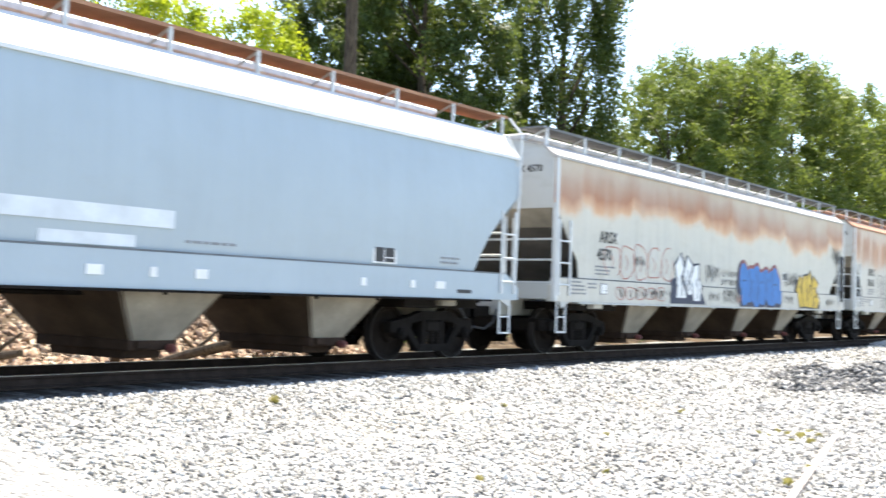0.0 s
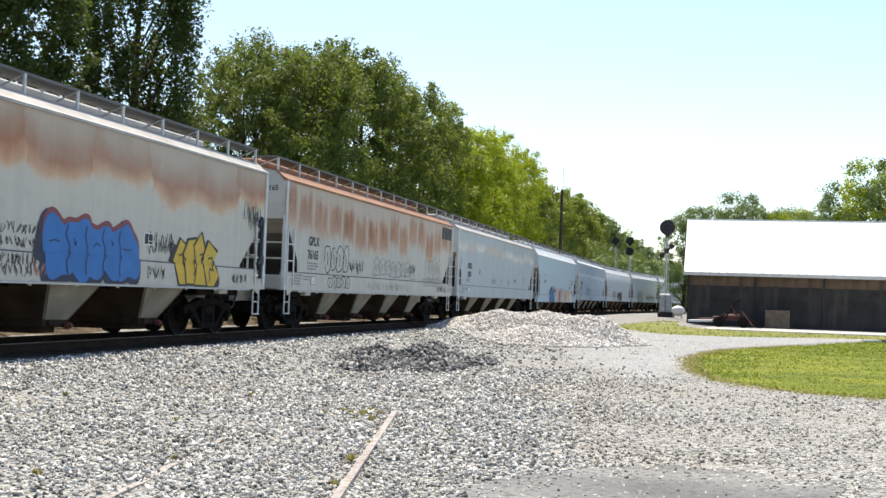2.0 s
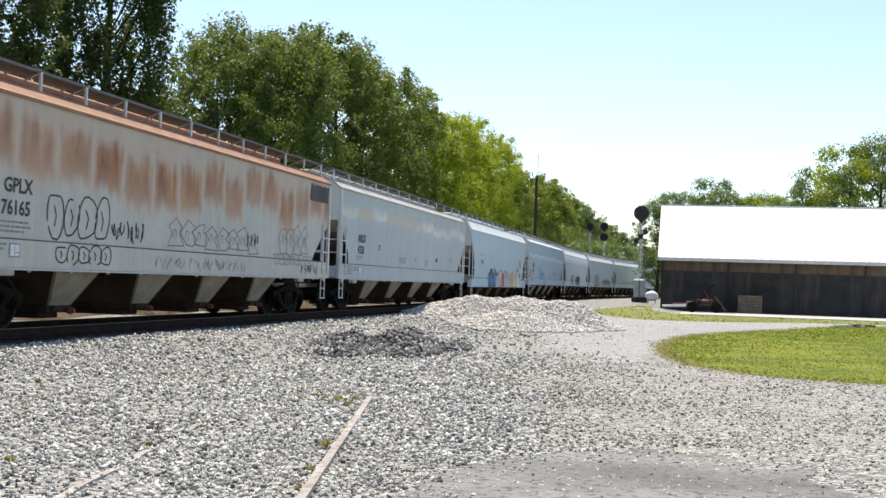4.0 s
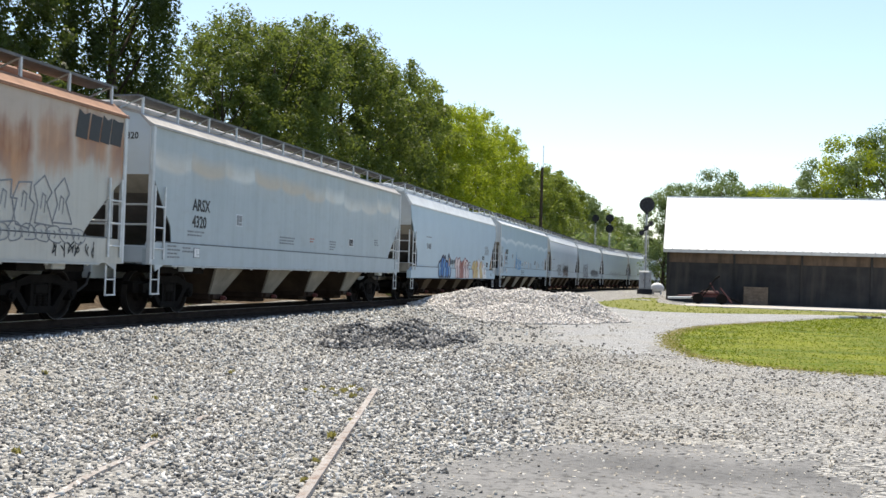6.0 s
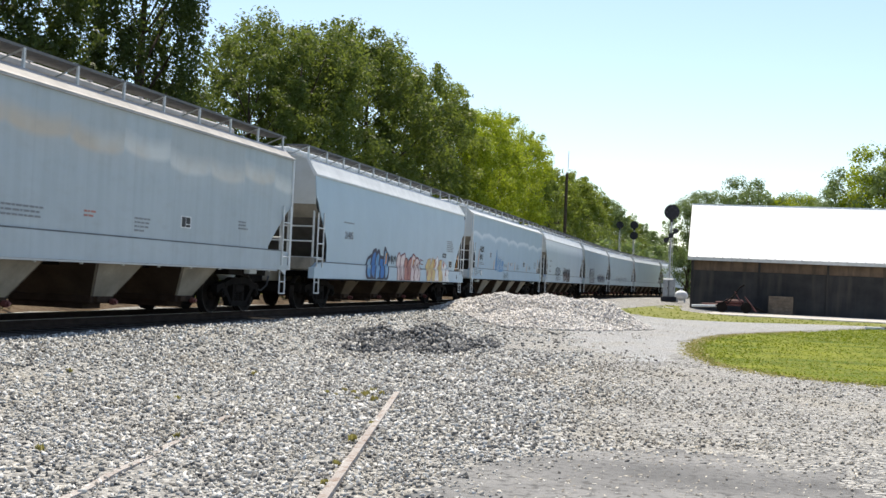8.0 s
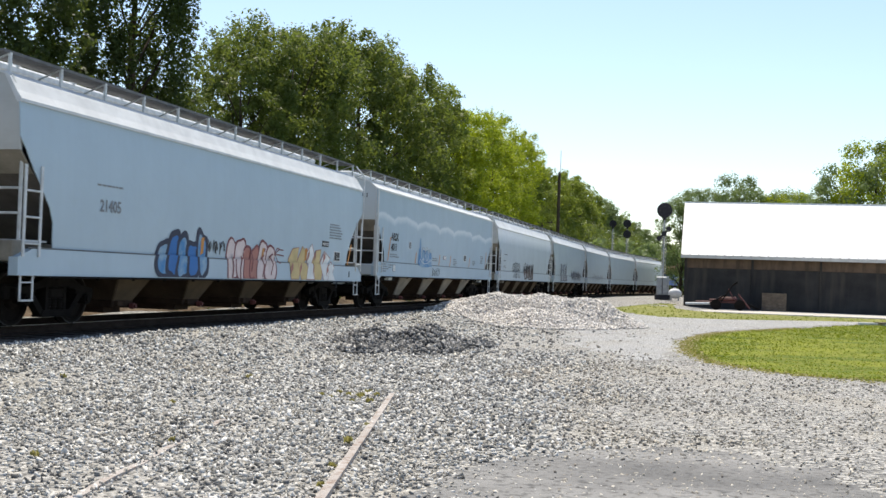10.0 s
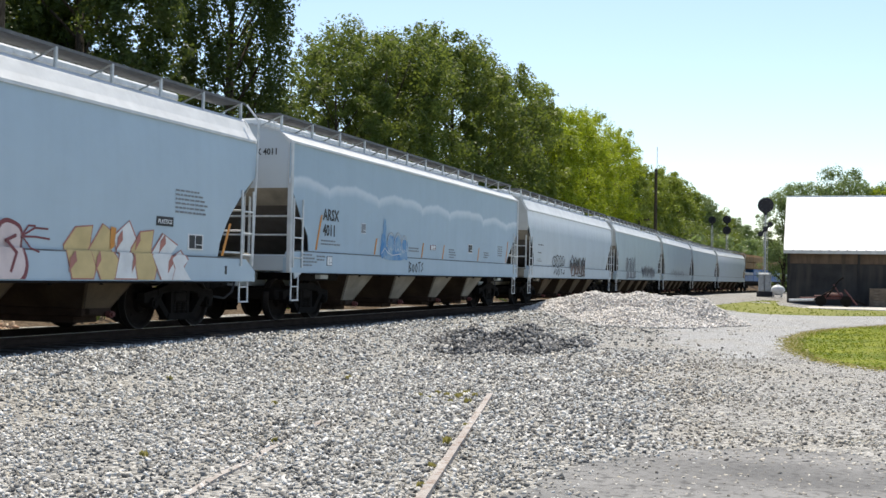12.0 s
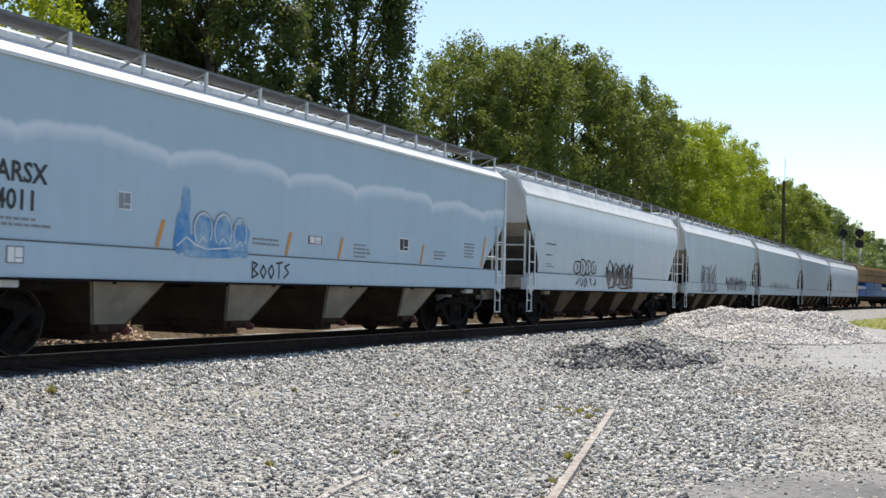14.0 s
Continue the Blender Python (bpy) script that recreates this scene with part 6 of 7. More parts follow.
M_BOARD = wall_mat("dark_weathered_wall", (0.036, 0.034, 0.034), (0.060, 0.056, 0.054), (0.085, 0.072, 0.062))
M_BOARD_TOP = wall_mat("brown_stained_wall", (0.095, 0.066, 0.048), (0.18, 0.125, 0.088), (0.05, 0.042, 0.038))
M_TIN = plain("white_metal_roofing", (0.80, 0.80, 0.79), 0.45, 0.0, 0.06, 1.2, 0.02)
M_TRIM = plain("grey_fascia", (0.62, 0.61, 0.60), 0.6, 0, 0.2, 3)


def build_barn():
    x0, x1, y0, depth, eave, ridge = -2.80, 21.0, 82.0, 9.0, 4.0, 8.15
    barn = thing("barn", "long dark weathered barn with a bright white metal roof", "barn")
    yr = y0 + depth / 2
    inner = B()
    box(inner, x0 + 0.05, x1 - 0.05, y0 + 0.05, y0 + 0.20, 0, eave)
    box(inner, x0 + 0.05, x1 - 0.05, y0 + depth - 0.20, y0 + depth - 0.05, 0, eave)
    part("wall", inner, M_BOARD, barn)
    for x in (x0, x1 - 0.18):
        gb = B()
        prism(gb, [(y0 + 0.05, 0), (y0 + depth - 0.05, 0), (y0 + depth - 0.05, eave), (yr, ridge - 0.12), (y0 + 0.05, eave)], x, x + 0.18)
        part("gable_wall", gb, M_BOARD, barn)
    rng = random.Random(3)
    n = 5
    w = (x1 - x0) / n
    lo, hi = B(), B()
    box(lo, 0.006, w - 0.006, -0.03, 0.0, 0.08, 2.98)
    box(hi, 0.006, w - 0.006, -0.03, 0.0, 3.0, eave)
    ml, mh = mesh_of(lo, "panel", M_BOARD), mesh_of(hi, "panel", M_BOARD_TOP)
    for k in range(n):
        for me in (ml, mh):
            ob = part("panel", me, None, barn)
            ob.matrix_local = pose(x0 + k * w, y0 + 0.04 - rng.uniform(0, 0.012), rng.uniform(-0.02, 0.02))
    for k in range(5):
        bm = B()
        x = x0 + 0.03 + k * 4.70
        box(bm, x, x + 0.16, y0 - 0.06, y0 + 0.01, 0.0, eave)
        part("post", bm, M_BOARD, barn)
    for sgn in (-1, 1):
        rf = B()
        ye = yr + sgn * (depth / 2 + 0.45)
        ze = eave - 0.05
        for k in range(40):
            xa, xb = x0 - 0.25 + k * (x1 - x0 + 0.5) / 40, x0 - 0.25 + (k + 1) * (x1 - x0 + 0.5) / 40
            up = 0.035
            rows = []
            for x, dz in ((xa, 0), (xa + 0.02, up), (xa + 0.06, up), (xa + 0.08, 0), (xb, 0)):
                rows.append((rf.verts.new((x, ye, ze + dz)), rf.verts.new((x, yr, ridge + dz))))
            for p, q in zip(rows, rows[1:]):
                rf.faces.new((p[0], q[0], q[1], p[1]))
        bmesh.ops.remove_doubles(rf, verts=rf.verts, dist=0.002)
        part("roof", rf, M_TIN, barn, "white ribbed metal roof")
        fs = B()
        box(fs, x0 - 0.25, x1 + 0.25, ye - 0.03, ye + 0.03, ze - 0.24, ze - 0.005)
        part("fascia", fs, M_TRIM, barn)
        so = B()
        prism(so, [(ye, ze - 0.05), (yr, ridge - 0.05), (yr, ridge - 0.14), (ye, ze - 0.14)], x0 - 0.2, x1 + 0.2)
        part("roof_deck", so, M_BOARD_TOP, barn)
    cap = B()
    box(cap, x0 - 0.25, x1 + 0.25, yr - 0.05, yr + 0.05, ridge - 0.04, ridge + 0.037)
    part("ridge_cap", cap, M_TIN, barn)
    ap = B()
    box(ap, x0 + 0.2, x1, 72.2, 81.94, -0.1, 0.06, 0.02)
    tagged(part("concrete_apron", ap, M_CONC), "pale concrete strip along the barn wall", "pavement", kind="structure")


build_barn()
M_PALLET = plain("grey_brown_pallet_wood", (0.19, 0.145, 0.105), 0.9, 0, 0.45, 4)
M_MACHINE = plain("dull_red_machine_paint", (0.13, 0.045, 0.04), 0.7, 0, 0.5, 5)


def build_crate():
    crate = thing("wooden_crate", "weathered wooden crate standing by the barn wall", "crate", pose(3.5, 81.0, 0.06))
    for k in range(6):
        bm = B()
        box(bm, -0.82, 0.82, -0.42, -0.38, 0.05 + k * 0.21, 0.22 + k * 0.21, 0.006)
        part("slat", bm, M_PALLET, crate)
    for x in (-0.80, 0.0, 0.74):
        bm = B()
        box(bm, x, x + 0.1, -0.38, -0.30, 0.0, 1.3)
        part("post", bm, M_PALLET, crate)
    for x in (-0.82, 0.78):
        bm = B()
        box(bm, x, x + 0.04, -0.37, 0.4, 0.05, 1.28)
        part("side_panel", bm, M_PALLET, crate)
    bm = B()
    box(bm, -0.8, 0.8, 0.38, 0.42, 0.05, 1.28)
    part("back_panel", bm, M_PALLET, crate)


def build_tiller():
    m = thing("farm_implement", "rusty dull red tractor-drawn implement by the barn", "farm implement", pose(0.1, 79.0, 0.06))
    m.scale = (1.15, 1.15, 1.15)
    fr = B()
    for y in (-0.3, 0.3):
        rod(fr, (-1.7, y, 0.45), (1.2, y, 0.5), 0.06, 8)
    for x in (-0.6, 0.2, 0.9):
        rod(fr, (x, -0.3, 0.47), (x, 0.3, 0.47), 0.05, 8)
    part("frame", fr, M_MACHINE, m)
    hood = B()
    box(hood, -0.35, 0.75, -0.35, 0.35, 0.52, 0.82, 0.1)
    box(hood, -0.9, -0.35, -0.2, 0.2, 0.50, 0.66, 0.05)
    part("housing", hood, M_MACHINE, m)
    bar = B()
    rod(bar, (-2.3, -0.4, 0.32), (-0.6, -0.4, 0.38), 0.07, 8)
    part("drawbar", bar, M_WHITE_METAL, m, "pale grey drawbar")
    lev = B()
    rod(lev, (0.1, 0, 1.0), (0.5, 0, 1.55), 0.045, 8)
    rod(lev, (0.5, 0, 1.55), (0.75, 0, 1.72), 0.06, 8)
    part("lever", lev, M_STEEL_DARK, m)
    for k, (p, q, r) in enumerate((((-0.2, -0.5, 0.5), (0.3, -0.45, 1.2), 0.04), ((0.6, -0.4, 0.6), (0.2, -0.3, 1.3), 0.035), ((-0.9, -0.45, 0.35), (0.1, -0.5, 0.95), 0.045), ((0.8, -0.5, 1.0), (1.5, -0.55, 0.1), 0.05))):
        tine = B()
        rod(tine, p, q, r, 7)
        part("linkage", tine, M_MACHINE if k % 2 else M_STEEL_DARK, m)
    for x in (-0.5, 0.9):
        for y in (-0.55, 0.55):
            wh = B()
            rod(wh, (x, y - 0.08, 0.32), (x, y + 0.08, 0.32), 0.32, 16)
            part("wheel", wh, M_STEEL_DARK, m)
    ramp_ = B()
    prism(ramp_, [(-0.45, 0.0), (0.45, 0.0), (0.45, 0.1), (-0.45, 0.1)], 0.9, 2.1)
    bl = part("blade", ramp_, M_STEEL_DARK, m)
    bl.matrix_local = pose(0.05, 0, 0.92, 0, 24, 0)


build_crate()
build_tiller()
for k, (x, y, rz, L) in enumerate(((7.2, 57.0, 20, 1.6), (7.9, 57.6, -35, 1.3), (7.5, 56.6, 70, 1.0))):
    bm = B()
    box(bm, -L / 2, L / 2, -0.09, 0.09, 0.0, 0.10, 0.01)
    ob = part("timber_offcut", bm, M_PALLET if k else M_WHITE_METAL)
    ob.matrix_local = pose(x, y, ground_height(x, y) + 0.03 + 0.03 * k, 0, 0, rz)
    tagged(ob, "weathered timber offcut lying on the lawn edge", "timber", "timber offcuts on the lawn")


# ---- signals, cabinet, tank, poles ----
M_SIGNAL = plain("black_signal_enamel", (0.022, 0.020, 0.026), 0.6, 0, 0.3, 4)
M_SILVER = plain("aluminium_paint", (0.50, 0.51, 0.52), 0.5, 0.3, 0.25, 3)
M_LENS = plain("unlit_amber_lens", (0.10, 0.07, 0.03), 0.15, 0, 0.1, 4)


def build_signal(x, y, z, disc_z, arm_z, R, label, arm=True, low_disc=None):
    sg = thing("railway_signal", label, "railway signal", pose(x, y, z))
    mast = B()
    rod(mast, (0, 0, 0), (0, 0, disc_z - z - R * 0.6), 0.075, 10)
    part("mast", mast, M_SILVER, sg)
    for c, big in ((disc_z, True), (low_disc, True)):
        if c is None:
            continue
        disc = B()
        bmesh.ops.create_cone(disc, cap_ends=True, segments=36, radius1=R, radius2=R, depth=0.05, matrix=Matrix.Translation((0, -0.12, c - z)) @ Matrix.Rotation(math.pi / 2, 4, "X"))
        dk = part("target", disc, M_SIGNAL, sg, "round black signal target")
        for a in range(0, 360, 45):
            ln = B()
            u, v = 0.68 * R * math.cos(radians(a)), 0.68 * R * math.sin(radians(a))
            rod(ln, (u, -0.14, c - z + v), (u, -0.34, c - z + v), 0.10, 12)
            part("lamp_hood", ln, M_SIGNAL, dk)
            le = B()
            rod(le, (u, -0.15, c - z + v), (u, -0.17, c - z + v), 0.088, 12)
            part("lens", le, M_LENS, dk)
    br = B()
    rod(br, (0, 0, disc_z - z - R - 0.2), (0, 0, disc_z - z - R + 0.3), 0.13, 10)
    part("mast_cap", br, M_SIGNAL, sg)
    if arm:
        for k in (-1, 0, 1):
            am = B()
            cx, cz = k * 0.38, arm_z - z + k * 0.40
            rod(am, (cx, -0.08, cz), (cx, -0.42, cz), 0.21, 14)
            part("marker_lamp", am, M_SIGNAL, sg)
        bk = B()
        rod(bk, (-0.5, -0.05, arm_z - z - 0.52), (0.5, -0.05, arm_z - z + 0.52), 0.10, 8)
        part("marker_bracket", bk, M_SIGNAL, sg)
    ld = B()
    for dx in (-0.17, 0.17):
        rod(ld, (dx, 0.32, 0), (dx, 0.32, disc_z - z - 1.0), 0.018, 6)
    zz = 0.3
    while zz < disc_z - z - 1.0:
        rod(ld, (-0.17, 0.32, zz), (0.17, 0.32, zz), 0.012, 5)
        zz += 0.33
    part("ladder", ld, M_SILVER, sg)


SIG_X, SIG_Y = -4.91, 93.0
SIG_Z = ground_height(SIG_X, SIG_Y)
build_signal(SIG_X, SIG_Y, SIG_Z, 7.92, 5.95, 0.63, "railway position-light signal on a silver mast, unlit")
build_signal(-15.0, 152.0, ground_height(-15.0, 152.0), 9.95, 0, 0.5, "distant railway signal with one black round target", False)
build_signal(-12.95, 151.0, ground_height(-12.95, 151.0), 9.95, 0, 0.55, "distant railway signal with two black round targets", False, 8.5)


def build_cabinet():
    cb = thing("signal_cabinet", "silver railway equipment cabinet on a dark base", "cabinet", pose(SIG_X + 0.05, SIG_Y - 0.9, ground_height(SIG_X, SIG_Y - 0.9)))
    bs = B()
    box(bs, -0.62, 0.62, -0.45, 0.45, 0.0, 0.42, 0.03)
    part("base", bs, M_SIGNAL, cb)
    for x in (-0.25, 0.25):
        bd = B()
        box(bd, x - 0.235, x + 0.235, -0.36, 0.36, 0.42, 1.82, 0.03)
        bx = part("housing", bd, M_SILVER, cb)
        dr = B()
        box(dr, x - 0.20, x + 0.20, -0.385, -0.362, 0.50, 1.70, 0.008)
        part("door", dr, M_SILVER, bx)
        hd = B()
        rod(hd, (x + 0.14, -0.40, 1.05), (x + 0.14, -0.40, 1.22), 0.018, 6)
        part("handle", hd, M_STEEL_DARK, bx)
        rf = B()
        prism(rf, [(-0.42, 1.82), (0.42, 1.82), (0.30, 1.95), (-0.30, 1.95)], x - 0.235, x + 0.235)
        part("cap", rf, M_WHITE_METAL, bx)


build_cabinet()
tk = thing("propane_tank", "white horizontal gas tank on short legs", "tank", pose(-3.98, 95.0, ground_height(-3.98, 95.0)))
tk.scale = (0.78, 0.78, 0.78)
bm = B()
bmesh.ops.create_uvsphere(bm, u_segments=20, v_segments=14, radius=0.55, matrix=Matrix.Translation((0, 0, 0.75)) @ Matrix.Diagonal((1.35, 1.0, 1.0, 1)))
part("shell", bm, M_WHITE, tk, smooth=True)
bm = B()
rod(bm, (0, 0, 1.25), (0, 0, 1.42), 0.14, 10)
part("valve_dome", bm, M_WHITE, tk)
for x in (-0.4, 0.4):
    bm = B()
    box(bm, x - 0.08, x + 0.08, -0.35, 0.35, 0.0, 0.35)
    part("leg", bm, M_SILVER, tk)


def utility_pole(x, y, height, arms, r=0.16, whip=0.0):
    z = ground_height(x, y)
    p = thing("utility_pole", "dark weathered wooden utility pole", "utility pole", pose(x, y, z), "poles along the line")
    bm = B()
    rod(bm, (0, 0, -0.3), (0, 0, height), r, 10, r * 0.7)
    part("pole", bm, M_BARK, p)
    for za in arms:
        bm = B()
        box(bm, -1.2, 1.2, -0.06, 0.06, height - za - 0.06, height - za + 0.06)
        part("crossarm", bm, M_BARK, p)
        for dx in (-1.05, -0.6, 0.6, 1.05):
            bm = B()
            rod(bm, (dx, 0, height - za + 0.06), (dx, 0, height - za + 0.22), 0.045, 8)
            part("insulator", bm, M_STEEL_DARK, p)
    if whip:
        bm = B()
        rod(bm, (0.1, 0, height - 0.5), (0.1, 0, height + whip), 0.035, 6)
        part("whip", bm, M_SILVER, p, "thin metal rod above the pole")


utility_pole(-17.6, 118.0, 13.55 - ground_height(-17.6, 118), (), 0.22, 2.4)
utility_pole(-20.0, 122.0, 8.6 - ground_height(-20, 122), (0.3, 1.2), 0.16)
utility_pole(-20.8, 23.1, 11.5, (3.4,), 0.22)


# ---- trees ----
def leaf_cloud(rng, centres, radii, per, size, droop=0.0):
    """Small leaf blades in tufts round the given centres; returns their corners."""
    n = len(centres) * per
    c = np.repeat(centres, per, 0)
    r = np.repeat(radii, per)[:, None]
    d = rng.normal(size=(n, 3))
    d /= np.linalg.norm(d, axis=1)[:, None]
    pos = c + d * r * rng.uniform(0.25, 1.0, (n, 1)) ** 0.6 * np.array([1, 1, 0.72 + droop])
    pos[:, 2] -= droop * rng.uniform(0, 1, n) ** 2 * 2.2
    nor = d * 1.0 + rng.normal(size=(n, 3)) * 0.38 + np.array([0, 0, 0.3])
    nor /= np.linalg.norm(nor, axis=1)[:, None]
    t = np.cross(nor, rng.normal(size=(n, 3)))
    t /= np.linalg.norm(t, axis=1)[:, None]
    b = np.cross(nor, t)
    s = size * rng.uniform(0.55, 1.3, (n, 1))
    q = np.stack([pos - t * s * 0.5, pos + b * s * 0.33, pos + t * s * 0.62, pos - b * s * 0.33], 1)
    return q.reshape(-1, 3)


def tree_meshes(seed, height, radius, base, tufts, per, size, droop=0.0, lean=0.0, spread=1.0, boughs=30):
    """Trunk with limbs, and a crown of leafy boughs that billow out with dark gaps between."""
    rng = np.random.default_rng(seed)
    mid, half = (height + base) / 2, (height - base) / 2
    bs = []
    for k in range(boughs):
        up = -0.85 + 1.75 * (k + rng.uniform(0, 1)) / boughs
        a = k * 2.39996 + rng.uniform(-0.5, 0.5)
        out = math.sqrt(max(0.0, 1 - min(1.0, abs(up)) ** 2.4)) * rng.uniform(0.55, 0.80)
        br = rng.uniform(0.26, 0.44)
        bs.append((out * math.cos(a) + lean * (up + 1) / radius, out * math.sin(a), min(up, 0.98 - br * 0.55), br))
    bs = np.array(bs)
    pick = rng.integers(0, boughs, tufts)
    b = bs[pick]
    d = rng.normal(size=(tufts, 3)) * 0.75 + b[:, :3] * 0.75 + np.array([0, 0, 0.30])
    d /= np.linalg.norm(d, axis=1)[:, None]
    p = b[:, :3] + d * (b[:, 3] * rng.uniform(0.35, 1.08, tufts))[:, None] * np.array([1, 1, 0.85])
    cs = p * np.array([radius, radius, half]) + np.array([0, 0, mid])
    radii = radius * rng.uniform(0.06, 0.15, tufts) * spread
    q = leaf_cloud(rng, cs, radii, per, size, droop)
    crown = raw_mesh("crown", q, np.arange(len(q)).reshape(-1, 4), M_LEAF)
    bm = B()
    tr = max(0.14, height * 0.017)
    pts = [Vector((0, 0, -0.4)), Vector((rng.uniform(-0.2, 0.2), 0, base * 0.6)), Vector((rng.uniform(-0.4, 0.4), rng.uniform(-0.4, 0.4), mid)), Vector((lean, 0, height * 0.86))]
    rr = (tr * 1.3, tr, tr * 0.65, tr * 0.12)
    for a, b, ra, rb in zip(pts, pts[1:], rr, rr[1:]):
        rod(bm, a, b, ra, 9, rb)
    for k in range(min(boughs, 16)):
        c = Vector((bs[k * boughs // 16 % boughs, 0] * radius, bs[k * boughs // 16 % boughs, 1] * radius, mid + bs[k * boughs // 16 % boughs, 2] * half))
        t = min(0.9, max(0.05, (c.z - base) / (height - base) - 0.15))
        a = pts[1].lerp(pts[3], t)
        m = a.lerp(c, 0.5) + Vector((0, 0, -0.25))
        rod(bm, a, m, tr * 0.42 * (1.1 - t), 6, tr * 0.24)
        rod(bm, m, c, tr * 0.24, 5, tr * 0.06)
    return crown, mesh_of(bm, "trunk", M_BARK, True)


def tree(x, y, meshes, mat, label, rz=0.0, k=1.0, group="trees along the line", kz=None):
    t = thing("tree", label, "tree", pose(x, y, ground_height(x, y), 0, 0, rz), group)
    t.scale = (k, k, kz or k)
    crown = part("crown", meshes[0], None, t)
    crown.material_slots[0].link = "OBJECT"
    crown.material_slots[0].material = mat
    part("trunk", meshes[1], None, t)
    return t


DARK = tree_meshes(1, 19, 5.7, 4.0, 960, 62, 0.24, 0.15, boughs=44)
DROOP = tree_meshes(2, 20, 3.9, 4.0, 760, 62, 0.22, 1.0, boughs=36)
WILLOW = tree_meshes(3, 13.5, 4.8, 2.0, 420, 60, 0.22, 0.5)
BROAD = tree_meshes(4, 17, 6.6, 1.0, 600, 60, 0.24, 0.25, boughs=36)
OVAL = tree_meshes(5, 17, 5.6, 1.0, 540, 60, 0.24, 0.1, boughs=32)
ASH = tree_meshes(6, 16, 3.8, 2.5, 380, 55, 0.24, boughs=24)
FAR_A = tree_meshes(7, 14, 5.6, 1.0, 460, 50, 0.30, spread=1.3, boughs=34)
SPARSE_A = tree_meshes(9, 14, 4.6, 1.0, 300, 55, 0.22, 0.1, spread=1.5, boughs=26)
SPARSE_B = tree_meshes(10, 14, 4.0, 1.0, 270, 55, 0.22, 0.1, spread=1.5, boughs=24)
FAR_B = tree_meshes(8, 14, 5.0, 1.0, 420, 50, 0.30, spread=1.3, boughs=30)
T_DARK, T_MID, T_YEL, T_FAR = "tall dark green tree on the bank", "full green broadleaf tree behind the train", "young yellow-green tree behind the train", "green tree in the wood beyond the line"


def at_angle(deg, x):
    return x, -x / math.tan(radians(deg))


def tree_top(x, y, elevation, own):
    """Scale that brings a tree of its own height up to the given elevation above the eye's level."""
    top = EYE + math.hypot(x, y) * math.tan(radians(elevation))
    return (top - ground_height(x, y)) / (own * 1.075)


for deg, x, el, me, own, mat, lab, rz in (
    (38.0, -25, 20.5, DARK, 19, M_LEAF_DARK, T_DARK, 10), (30.6, -25, 19.0, DROOP, 20, M_LEAF_DARK, T_DARK, 40), (41.5, -30, 19, DARK, 19, M_LEAF_DARK, T_DARK, 130),
    (48.0, -27, 15.5, WILLOW, 13.5, M_LEAF_YELLOW, "pale yellow-green willow on the bank", 0), (54.5, -27, 17, WILLOW, 13.5, M_LEAF_YELLOW, "pale yellow-green willow on the bank", 70), (34.4, -34, 10.2, OVAL, 17, M_LEAF, T_MID, 20),
    (29.5, -30, 9.5, BROAD, 17, M_LEAF, T_MID, 60),
    (25.3, -27, 11.9, OVAL, 17, M_LEAF, T_MID, 90), (23.9, -29, 12.8, BROAD, 17, M_LEAF, T_MID, 200), (22.6, -26, 13.2, BROAD, 17, M_LEAF, T_MID, 15), (20.9, -27, 13.2, OVAL, 17, M_LEAF, T_MID, 140), (19.2, -26, 12.7, BROAD, 17, M_LEAF, T_MID, 250), (17.6, -26, 11.4, BROAD, 17, M_LEAF, T_MID, 300),
    (15.9, -25, 10.6, OVAL, 17, M_LEAF_WOOD, T_YEL, 30), (14.9, -25, 9.4, OVAL, 17, M_LEAF_YELLOW, T_YEL, 80), (13.8, -24, 9.1, BROAD, 17, M_LEAF_YELLOW, T_YEL, 180), (12.9, -24.5, 9.0, OVAL, 17, M_LEAF_YELLOW, T_YEL, 210), (11.9, -24, 8.2, BROAD, 17, M_LEAF_YELLOW, T_YEL, 330), (11.15, -25, 7.6, OVAL, 17, M_LEAF_WOOD, T_MID, 120), (10.3, -25, 6.2, FAR_B, 14, M_LEAF_WOOD, T_FAR, 260),
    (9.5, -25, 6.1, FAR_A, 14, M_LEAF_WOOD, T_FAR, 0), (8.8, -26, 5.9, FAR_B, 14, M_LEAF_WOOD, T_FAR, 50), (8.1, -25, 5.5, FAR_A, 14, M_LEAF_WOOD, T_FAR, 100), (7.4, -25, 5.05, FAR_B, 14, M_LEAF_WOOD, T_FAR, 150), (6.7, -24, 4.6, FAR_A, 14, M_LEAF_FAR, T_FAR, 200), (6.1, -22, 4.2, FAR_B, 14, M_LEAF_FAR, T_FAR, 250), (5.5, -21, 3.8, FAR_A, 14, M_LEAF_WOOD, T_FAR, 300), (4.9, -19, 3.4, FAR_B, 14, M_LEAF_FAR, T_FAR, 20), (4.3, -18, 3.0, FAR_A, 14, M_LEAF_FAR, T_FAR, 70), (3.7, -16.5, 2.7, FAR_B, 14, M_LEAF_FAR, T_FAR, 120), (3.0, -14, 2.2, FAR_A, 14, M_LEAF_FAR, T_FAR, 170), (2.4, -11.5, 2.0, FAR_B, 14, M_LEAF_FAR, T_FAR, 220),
):
    px, py = at_angle(deg, x)
    k = tree_top(px, py, el, own)
    tree(px, py, me, mat, lab, rz, k)
